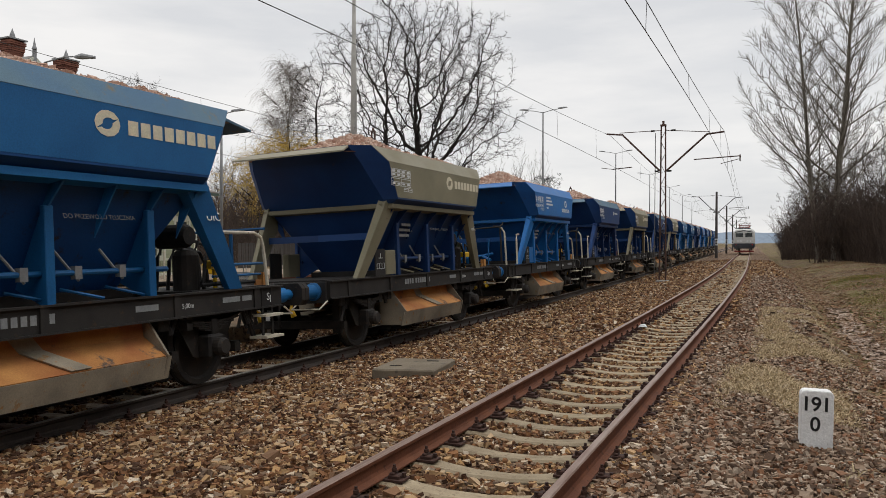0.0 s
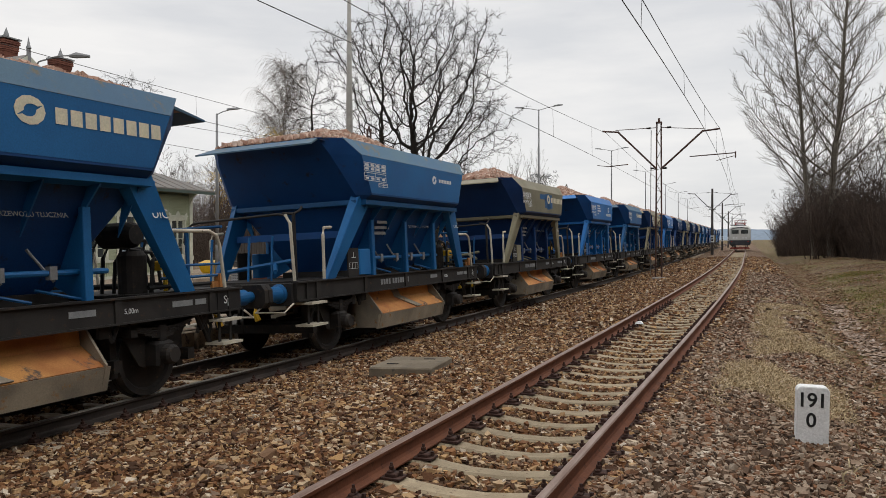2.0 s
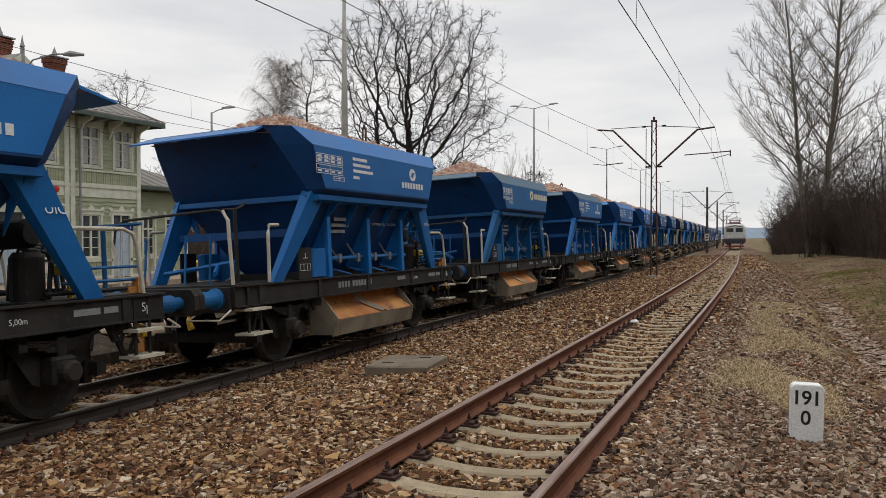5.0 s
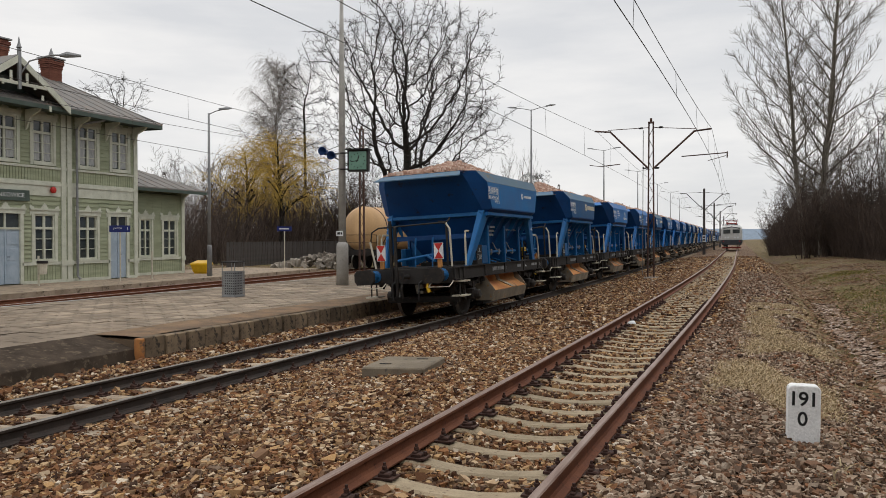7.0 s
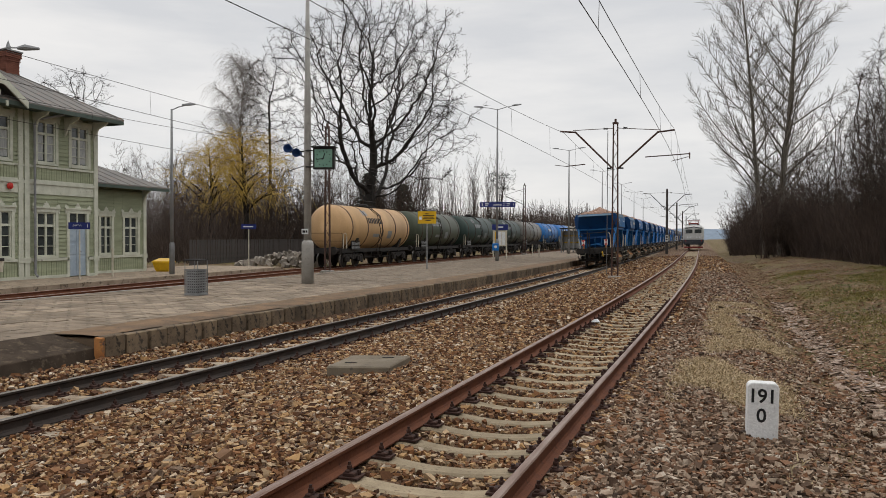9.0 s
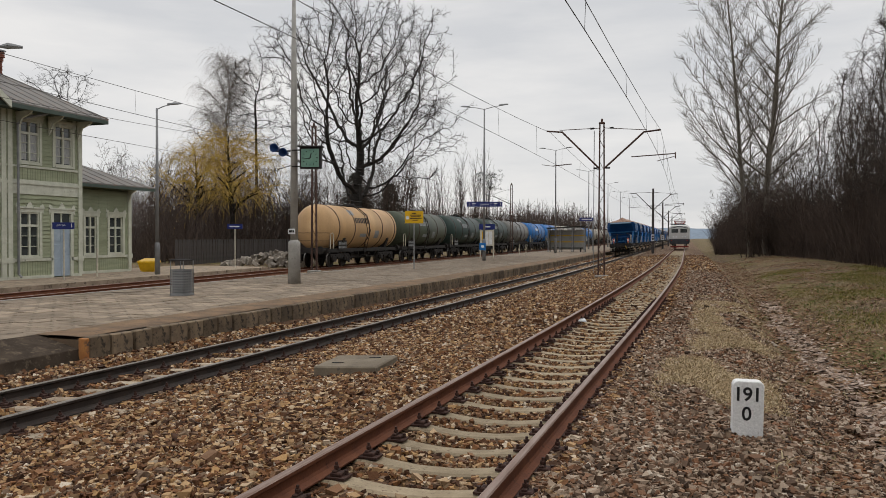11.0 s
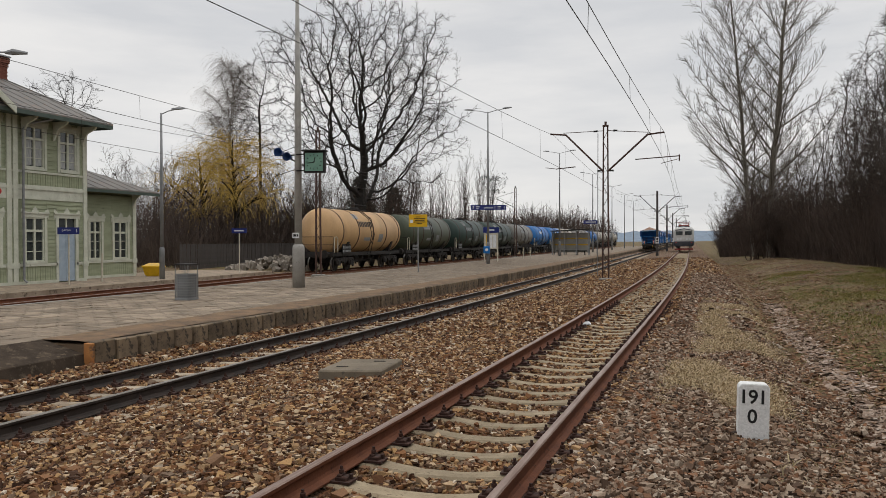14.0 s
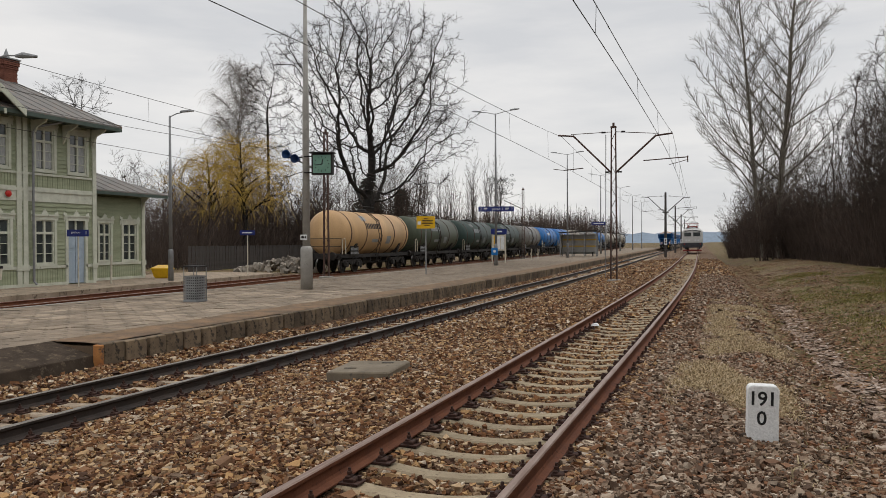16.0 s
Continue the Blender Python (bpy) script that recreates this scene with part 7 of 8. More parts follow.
    for sy in (-1, 1):
        part("headstock", Shape().box(-1.15, 1.15, min(sy * 5.5, sy * 5.58), max(sy * 5.5, sy * 5.58), 0.86, 1.2), M_FRAME, tk)
        for sx in (-1, 1):
            bf = part("buffer", Shape().bar((sx * 0.875, sy * 5.58, 1.05), (sx * 0.875, sy * 6.1, 1.05), 0.11, 0.08, 14), M_GEAR, tk)
            part("buffer_head", Shape().bar((sx * 0.875, sy * 6.1, 1.05), (sx * 0.875, sy * 6.2, 1.05), 0.24, n=18), M_GEAR, bf)
        bogie(tk, sy * 3.75)
    s = Shape().tube([(1.2, -5.62, 1.15), (1.2, -5.62, 2.1), (-1.2, -5.62, 2.1), (-1.2, -5.62, 1.15)], 0.022, 6).bar((1.2, -5.62, 1.62), (-1.2, -5.62, 1.62), 0.016)
    part("end_rail", s, M_FRAME, tk)
    for sx in (-1, 1):
        part("hand_rail", Shape().tube([(sx * 1.22, -5.5, 1.15), (sx * 1.22, -5.5, 2.05), (sx * 1.22, -5.2, 2.1), (sx * 1.22, -5.05, 1.95), (sx * 1.22, -5.05, 1.15)], 0.028, 6), M_CREAM, tk, "pale hand rail")
    return tk


def build_tank_train():
    def shell(name, c, d):
        return mat(name, c, d, 0.8, 0.5, fine=30, c3=tuple(q * 0.6 for q in d), spots=0.66, stretch=(1, 1, 0.35), bump=0.03)
    tan, olive, green = shell("tan_tank_paint", (0.54, 0.34, 0.165), (0.43, 0.275, 0.14)), shell("olive_tank_paint", (0.040, 0.052, 0.034), (0.070, 0.082, 0.054)), shell("dark_green_tank_paint", (0.018, 0.036, 0.032), (0.034, 0.058, 0.048))
    grey, blue, pale = shell("grey_tank_paint", (0.12, 0.12, 0.11), (0.17, 0.165, 0.15)), shell("blue_tank_paint", (0.012, 0.12, 0.36), (0.03, 0.15, 0.38)), shell("pale_tank_paint", (0.36, 0.33, 0.28), (0.27, 0.25, 0.21))
    order = [(tan, "tan-painted tank wagon with rust brown hoops", M_INK), (olive, "dark olive tank wagon standing in line", M_STENDIM), (green, "dark green tank wagon standing in line", M_STENDIM), (green, "dark green tank wagon standing in line", M_STENDIM), (grey, "grey tank wagon standing in line", M_STENDIM),
             (blue, "bright blue tank wagon standing in line", M_STENCIL), (blue, "bright blue tank wagon standing in line", M_STENCIL), (pale, "pale grey tank wagon standing in line", None), (grey, "grey tank wagon standing in line", M_STENDIM), (grey, "grey tank wagon standing in line", M_STENDIM),
             (blue, "bright blue tank wagon standing in line", M_STENCIL), (pale, "pale grey tank wagon standing in line", None), (pale, "pale grey tank wagon standing in line", None), (grey, "grey tank wagon standing in line", M_STENDIM), (pale, "pale grey tank wagon standing in line", None)]
    made = {}
    for k, (paint, label, bars) in enumerate(order):
        y = 47.6 + 12.42 * k
        m = on_track(C_X, y, C_Z)
        if label in made:
            copy_thing(made[label], m)
        else:
            made[label] = build_tank(paint, label, bars)
            made[label].matrix_basis = m


build_tank_train()


# ---- electric locomotive waiting on the near track ----
M_LOCORED = mat("dull_red_paint", (0.20, 0.03, 0.025), (0.15, 0.025, 0.02), 3, 0.6, bump=0.03)


def build_loco():
    y0 = 121.0
    lo = thing("locomotive", "pale grey electric locomotive with red pantographs, waiting", "locomotive", on_track(A_X, y0, A_Z, CANT_A))
    white = mat("pale_grey_loco_paint", (0.55, 0.55, 0.53), (0.47, 0.47, 0.45), 1.5, 0.45, c3=(0.3, 0.28, 0.25), spots=0.68, bump=0.03)
    dark = mat("dark_grey_loco_paint", (0.035, 0.037, 0.045), (0.055, 0.057, 0.062), 1.5, 0.5, bump=0.03)
    ring = lambda y, hx, z0, z1, c: [(-hx, y, z0), (hx, y, z0), (hx, y, z1 - c), (hx - c, y, z1), (-hx + c, y, z1), (-hx, y, z1 - c)]
    part("body", Shape().stack(ring(0.0, 1.38, 1.05, 3.35, 0.35) + ring(0.35, 1.48, 1.05, 3.55, 0.4) + ring(15.6, 1.48, 1.05, 3.55, 0.4) + ring(15.95, 1.38, 1.05, 3.35, 0.35), 6), white, lo)
    part("skirt", Shape().stack(ring(-0.02, 1.40, 0.92, 1.45, 0.02) + ring(0.33, 1.50, 0.92, 1.45, 0.02) + ring(15.62, 1.50, 0.92, 1.45, 0.02) + ring(15.97, 1.40, 0.92, 1.45, 0.02), 6), dark, lo, "dark grey band")
    part("cab_stripe", Shape().prism([(-1.2, 3.02), (0, 3.28), (1.2, 3.02), (1.2, 3.10), (0, 3.40), (-1.2, 3.10)], "y", -0.03, 0.02), dark, lo, "dark chevron over the cab windows")
    for sx in (-1, 1):
        part("windscreen", Shape().box(min(sx * 0.15, sx * 1.12), max(sx * 0.15, sx * 1.12), -0.04, 0.02, 2.38, 2.95, c=0.01), M_GLASS, lo)
        for x in (0.45, 0.85):
            part("headlight", Shape().lathe([(0.0, 0), (0.13, 0), (0.13, -0.06), (0.0, -0.06)], (sx * x, -0.02, 1.78), "y", 14), M_STENCIL, lo)
        bf = part("buffer", Shape().bar((sx * 0.875, 0, 1.05), (sx * 0.875, -0.5, 1.05), 0.12), dark, lo)
        part("buffer_head", Shape().bar((sx * 0.875, -0.5, 1.05), (sx * 0.875, -0.58, 1.05), 0.25, n=16), dark, bf)
        part("marker_light", Shape().lathe([(0.0, 0), (0.08, 0), (0.08, -0.06), (0.0, -0.06)], (sx * 1.1, -0.05, 1.25), "y", 12), M_RED, lo)
        s = Shape()
        for y in (2.6, 5.2, 10.7, 13.3):
            s.box(min(sx * 0.95, sx * 1.1), max(sx * 0.95, sx * 1.1), y - 1.0, y + 1.0, 0.45, 0.92)
        part("bogie_frame", s, dark, lo)
        for y in (2.6, 5.2, 10.7, 13.3):
            w = part("wheel", WHEEL, None, lo)
            w.matrix_basis = pose(sx * 0.76, y, 0.48, 0, 0, 180 if sx > 0 else 0)
    part("snow_plough", Shape().prism([(-1.35, 0.2), (1.35, 0.2), (1.25, 0.42), (-1.25, 0.42)], "y", -0.25, -0.18), M_LOCORED, lo, "red guard plate")
    part("buffer_beam", Shape().box(-1.35, 1.35, -0.08, 0.0, 0.7, 1.2), dark, lo)
    part("roof_gear", Shape().box(-0.9, 0.9, 1.2, 14.8, 3.52, 3.72, c=0.08), dark, lo)
    for y in (2.2, 13.7):
        s = Shape()
        for sx in (-1, 1):
            s.bar((sx * 0.6, y - 0.9, 3.75), (sx * 0.75, y + 0.7, 4.15), 0.04, n=6).bar((sx * 0.75, y + 0.7, 4.15), (sx * 0.55, y - 0.7, 4.3), 0.035, n=6)
        s.bar((-0.95, y - 0.7, 4.3), (0.95, y - 0.7, 4.3), 0.035).bar((-0.7, y - 0.9, 3.8), (0.7, y - 0.9, 3.8), 0.05).bar((-0.75, y + 0.7, 4.12), (0.75, y + 0.7, 4.12), 0.04)
        for sx in (-1, 1):
            s.bar((sx * 0.6, y - 0.9, 3.68), (sx * 0.6, y - 0.9, 3.85), 0.08)
        part("pantograph", s, M_LOCORED, lo, "folded red pantograph")


build_loco()


# ---- bare trees, thicket, litter ----
def tree_segments(seed, height, trunk_r, style, levels=9):
    """Grows a bare tree; returns limb and twig segments as (start, end, r0, r1)."""
    rng = random.Random(seed)
    limbs, twigs = [], []
    st = dict(slim=dict(split=0.25, lean=34, wander=0.10, lift=0.12, kids=(14, 6, 3), ratio=0.34, taper=0.5, levels=3),
              bush=dict(split=0.10, lean=38, wander=0.20, lift=0.08, kids=(8, 6, 5), ratio=0.52, taper=0.5, levels=3))[style]

    def grow(p, d, length, r, level):
        steps = max(3, min(9, int(length / 0.55) + 2)) if level < 2 else (4 if level == 2 else 3)
        pts = [p]
        here, way = p.copy(), d.copy()
        for _ in range(steps):
            w = st["wander"] * (0.35 if level == 0 else 1.0)
            way = way + Vector((rng.gauss(0, w), rng.gauss(0, w), rng.gauss(0, w) + st["lift"] * (1 if level else 0.2)))
            way.normalize()
            here = here + way * (length / steps)
            pts.append(here.copy())
        end = 0.28 if level == 0 and style == "bush" else (0.12 if level == 0 else 0.35)
        rr = [max(0.006, r * (1 - (1 - end) * k / steps)) for k in range(steps + 1)]
        bucket = limbs if r > 0.045 else twigs
        for k in range(steps):
            bucket.append((pts[k], pts[k + 1], rr[k], rr[k + 1]))
        if level >= min(levels, st["levels"]):
            return
        n = st["kids"][min(level, len(st["kids"]) - 1)]
        for k in range(n):
            f = st["split"] + (1 - st["split"]) * ((k + rng.random()) / n) if level == 0 else 0.15 + 0.85 * ((k + rng.random()) / n)
            f = min(f, 0.985)
            i = min(steps - 1, int(f * steps))
            q = pts[i].lerp(pts[i + 1], f * steps - i)
            axis = (pts[i + 1] - pts[i]).normalized()
            side = axis.cross(Vector((0, 0, 1)) if abs(axis.z) < 0.9 else Vector((1, 0, 0))).normalized()
            a = radians(st["lean"] * rng.uniform(0.65, 1.2))
            turn = Matrix.Rotation((k * 2.4 + rng.uniform(-0.6, 0.6)), 3, axis) @ Matrix.Rotation(a, 3, side)
            shrink = 1 - 0.55 * f if level == 0 else 1 - 0.35 * f
            grow(q, turn @ axis, length * st["ratio"] * shrink * rng.uniform(0.8, 1.2), max(0.008, rr[i] * st["taper"] * rng.uniform(0.8, 1.05)), level + 1)

    if style == "bush":
        for k in range(7):
            a = rng.uniform(0, 6.28)
            grow(Vector((0.5 * math.cos(a), 0.5 * math.sin(a), 0)), Vector((0.3 * math.cos(a), 0.3 * math.sin(a), 1)).normalized(), height * rng.uniform(0.7, 1.0), trunk_r * rng.uniform(0.6, 1), 0)
    else:
        grow(Vector((0, 0, 0)), Vector((0.02, 0, 1)), height, trunk_r, 0)
    return limbs, twigs


def crown_segments(seed, fork, middle, half, count, step, tip, lean=0.0, power=0.46, stray=0.2, clumps=0, clump=1.5):
    """A trunk to the fork, then limbs that grow towards points spread through a rounded crown."""
    rng = np.random.default_rng(seed)
    goals = rng.normal(0, 1, (count, 3))
    goals /= np.linalg.norm(goals, axis=1)[:, None]
    goals *= (rng.uniform(0.12, 1, count) ** 0.42)[:, None] * rng.uniform(0.9, 1.06, count)[:, None]
    goals = goals * np.array(half) + np.array(middle)
    if clumps:
        heart = goals[:clumps]
        goals = heart[rng.integers(0, clumps, count)] + rng.normal(0, clump, (count, 3))
    nodes, up = [np.zeros(3)], [-1]
    while nodes[-1][2] < fork:
        nodes.append(nodes[-1] + np.array([lean + rng.normal(0, 0.07), rng.normal(0, 0.07), 1.0]) * step)
        up.append(len(nodes) - 2)
    pts = np.array(nodes)
    dist = np.linalg.norm(goals[:, None] - pts[None], axis=2)
    near, best = dist.argmin(1), dist.min(1)
    for _ in range(90):
        if not len(goals):
            break
        fresh = []
        for k in np.unique(near):
            pull = goals[near == k] - nodes[k]
            pull = (pull / np.linalg.norm(pull, axis=1)[:, None]).mean(0)
            keep = nodes[k] - nodes[up[k]] if up[k] >= 0 else np.zeros(3)
            pull = pull / max(1e-6, np.linalg.norm(pull)) + 0.35 * keep / step + rng.normal(0, stray, 3)
            pull /= max(1e-6, np.linalg.norm(pull))
            nodes.append(nodes[k] + pull * step)
            up.append(int(k))
            fresh.append(len(nodes) - 1)
        d = np.linalg.norm(goals[:, None] - np.array([nodes[k] for k in fresh])[None], axis=2)
        i = d.argmin(1)
        closer = d.min(1) < best
        near, best = np.where(closer, np.array(fresh)[i], near), np.minimum(best, d.min(1))
        left = best > step * 1.5
        goals, near, best = goals[left], near[left], best[left]
    flow = np.zeros(len(nodes))
    for k in range(len(nodes) - 1, 0, -1):
        flow[k] = max(flow[k], 1.0)
        flow[up[k]] += flow[k]
    rad = tip * np.maximum(1, flow) ** power
    limbs, twigs = [], []
    for k in range(1, len(nodes)):
        r0, r1 = min(rad[up[k]], rad[k] * 1.5), rad[k]
        (limbs if r1 > 0.06 else twigs).append((nodes[up[k]], nodes[k], r0, r1))
        if flow[k] < 9:
            for _ in range(3):
                d = nodes[k] - nodes[up[k]] + rng.normal(0, 0.55, 3) * step
                d = d / np.linalg.norm(d) * rng.uniform(0.5, 1.3) * step
                e = nodes[k] + d
                twigs.append((nodes[k], e, tip * 0.55, tip * 0.42))
                for _ in range(2):
                    b = d * 0.6 + rng.normal(0, 0.3, 3) * step
                    twigs.append((nodes[k] + d * 0.6, nodes[k] + d * 0.6 + b, tip * 0.42, tip * 0.3))
    return limbs, twigs


def tubes_mesh(name, segments, sides, material):
    """All segments as open tapered tubes in one mesh."""
    n = len(segments)
    a = np.array([tuple(q[0]) for q in segments])
    b = np.array([tuple(q[1]) for q in segments])
    r = np.array([(q[2], q[3]) for q in segments])
    d = b - a
    d /= np.maximum(1e-6, np.linalg.norm(d, axis=1))[:, None]
    ref = np.where(np.abs(d[:, 2:3]) < 0.9, np.array([[0, 0, 1.0]]), np.array([[1.0, 0, 0]]))
    u = np.cross(d, ref)
    u /= np.linalg.norm(u, axis=1)[:, None]
    w = np.cross(u, d)
    ang = np.arange(sides) * 2 * np.pi / sides
    ringv = u[:, None] * np.cos(ang)[None, :, None] + w[:, None] * np.sin(ang)[None, :, None]
    pts = np.concatenate([a[:, None] + ringv * r[:, 0][:, None, None], b[:, None] + ringv * r[:, 1][:, None, None]], 1).reshape(-1, 3)
    k = np.arange(sides)
    quad = np.stack([k, (k + 1) % sides, sides + (k + 1) % sides, sides + k], 1)
    faces = (quad[None] + (np.arange(n) * 2 * sides)[:, None, None]).reshape(-1, 4)
    me = bpy.data.meshes.new(name)
    me.from_pydata(pts.tolist(), [], faces.tolist())
    me.materials.append(material)
    return me


def poplar_segments(seed, stems):
    """Upright stems with long branches that rise in a fan, each with side shoots and fine twigs."""
    rng = random.Random(seed)
    limbs, twigs = [], []

    def run(p, d, length, r0, r1, steps, lift, wander):
        here, way, pts = p.copy(), d.normalized(), [p.copy()]
        for k in range(steps):
            way = (way + Vector((rng.gauss(0, wander), rng.gauss(0, wander), rng.gauss(0, wander) + lift))).normalized()
            nxt = here + way * (length / steps)
            ra, rb = r0 + (r1 - r0) * k / steps, r0 + (r1 - r0) * (k + 1) / steps
            (limbs if ra > 0.04 else twigs).append((here, nxt, ra, rb))
            here = nxt
            pts.append(here.copy())
        return pts

    for x, y, lean, height, radius in stems:
        trunk = run(Vector((x, y, 0)), Vector((lean, 0.0, 1)), height, radius, 0.02, 26, 0.02, 0.018)
        n = 50
        for k in range(n):
            f = 0.14 + 0.82 * (k + rng.random()) / n
            i = min(25, int(f * 26))
            q = trunk[i].lerp(trunk[i + 1], f * 26 - i)
            turn = k * 2.4 + rng.uniform(-0.5, 0.5)
            out = radians(58 - 24 * f) * rng.uniform(0.8, 1.15)
            long = (12.0 * (1 - f) ** 0.75 + 1.6) * rng.uniform(0.6, 1.0) * (0.8 if math.cos(turn) > 0.3 else 1.0)
            way = Vector((math.sin(out) * math.cos(turn), math.sin(out) * math.sin(turn), math.cos(out)))
            rb = max(0.02, radius * (1 - f) * 0.42) * rng.uniform(0.75, 1.1)
            steps = max(5, int(long / 0.8))
            br = run(q, way, long, rb, 0.010, steps, 0.035, 0.06)
            for j in range(1, steps + 1):
                for _ in range(3):
                    e = br[j] - br[j - 1]
                    side = e.normalized().cross(Vector((rng.gauss(0, 1), rng.gauss(0, 1), rng.gauss(0, 1)))).normalized()
                    g = e.normalized() + side * rng.uniform(0.45, 0.9)
                    sub = run(br[j - 1].lerp(br[j], rng.random()), g, (0.9 + 0.20 * long * (1 - j / (steps + 1))) * rng.uniform(0.6, 1.3), min(0.022, rb * 0.5), 0.009, 4, 0.07, 0.10)
                    for m in range(1, 5):
                        e2 = sub[m] - sub[m - 1]
                        side = e2.normalized().cross(Vector((rng.gauss(0, 1), rng.gauss(0, 1), rng.gauss(0, 1)))).normalized()
                        run(sub[m - 1].lerp(sub[m], rng.random()), e2.normalized() + side * 0.8, rng.uniform(0.3, 0.85), 0.011, 0.009, 2, 0.12, 0.12)
    return limbs, twigs


def weeping_segments(seed, height, trunk_r, spread, low, strands, length, tip, ragged, rise, droop):
    """A forked stem with arching limbs and many long strands that hang from them."""
    rng = random.Random(seed)
    limbs, twigs, perch = [], [], []
    here = Vector((0, 0, 0))
    way = Vector((0.03, 0, 1))
    trunk = [here.copy()]
    for k in range(12):
        way = (way + Vector((rng.gauss(0, 0.05), rng.gauss(0, 0.05), 0.1))).normalized()
        nxt = here + way * (height * 0.92 / 12)
        limbs.append((here, nxt, trunk_r * (1 - 0.075 * k), trunk_r * (1 - 0.075 * (k + 1))))
        here = nxt
        trunk.append(here.copy())
    for k in range(26):
        f = low + (0.97 - low) * (k + rng.random()) / 26
        i = min(11, int(f * 12))
        q = trunk[i].lerp(trunk[i + 1], f * 12 - i)
        turn = 2.4 * k + rng.uniform(-0.5, 0.5)
        reach = spread * (1.12 - 0.72 * ((f - low) / (1 - low)) ** 1.6) * rng.uniform(1.05 - ragged, 1.1)
        d = Vector((math.cos(turn) * 0.75, math.sin(turn) * 0.75, rise)).normalized()
        r = trunk_r * (1 - 0.9 * f) * 0.5 + 0.012
        for j in range(7):
            d = (d + Vector((rng.gauss(0, 0.08), rng.gauss(0, 0.08), rng.gauss(0, 0.06) - droop))).normalized()
            e = q + d * reach * 1.25 / 7
            (limbs if r > 0.045 else twigs).append((q, e, r, r * 0.8))
            if j > 0:
                perch.append((q, e, d.copy()))
            q, r = e, max(0.010, r * 0.8)
    for _ in range(strands):
        a, b, d = rng.choice(perch)
        p = a.lerp(b, rng.random())
        g = (d * 0.5 + Vector((rng.gauss(0, 0.5), rng.gauss(0, 0.5), rng.uniform(-0.2, 0.5)))).normalized()
        long = length * rng.uniform(0.35, 1.0)
        long = min(long, max(0.6, p.z - 0.6))
        for j in range(5):
            e = p + g * long / 5
            twigs.append((p, e, tip * (1 - 0.12 * j), tip * (1 - 0.12 * (j + 1))))
            g = (g + Vector((rng.gauss(0, 0.09), rng.gauss(0, 0.09), -0.55))).normalized()
            p = e
    return limbs, twigs


GROWN = {
    "oak": lambda seed: crown_segments(seed, 5.6, (0.4, 0, 15.2), (8.7, 8.7, 8.3), 3000, 0.44, 0.0175, power=0.515, stray=0.27, clumps=95, clump=1.1),
    "ash": lambda seed: crown_segments(seed, 17.0, (0, 0, 14.8), (3.4, 3.4, 9.6), 1000, 0.42, 0.0135, power=0.48, stray=0.2),
    "roof": lambda seed: crown_segments(seed, 11.0, (0, 0, 16.9), (3.9, 3.9, 2.4), 150, 0.45, 0.015, power=0.53, stray=0.22),
    "upright": lambda seed: crown_segments(seed, 4.2, (0.1, 0, 7.4), (2.5, 2.5, 5.4), 460, 0.36, 0.0105, power=0.46, stray=0.2),
    "poplar": lambda seed: poplar_segments(seed, ((0, 0, 0.0, 33.0, 0.33), (-1.4, 0.5, -0.10, 31.0, 0.25))),
    "birch": lambda seed: weeping_segments(seed, 23.0, 0.22, 4.7, 0.32, 3600, 3.4, 0.0105, 0.25, 1.7, 0.05),
    "willow": lambda seed: weeping_segments(seed, 10.8, 0.34, 3.9, 0.35, 900, 4.0, 0.0112, 0.7, 0.9, 0.13),
}


def plant(name, label, category, seed, height, r, style, bark, twig, m, group="", fat=1.0, levels=9):
    limbs, twigs = GROWN[style](seed) if style in GROWN else tree_segments(seed, height, r, style, levels)
    tr = thing(name, label, category, m, group)
    part("branchwork" if style == "bush" else "trunk", tubes_mesh("trunk", limbs, 7 if style != "bush" else 5, bark), None, tr)
    part("crown", tubes_mesh("crown", [(a, b, p * fat, q * fat) for a, b, p, q in twigs], 3, twig), None, tr)
    return tr


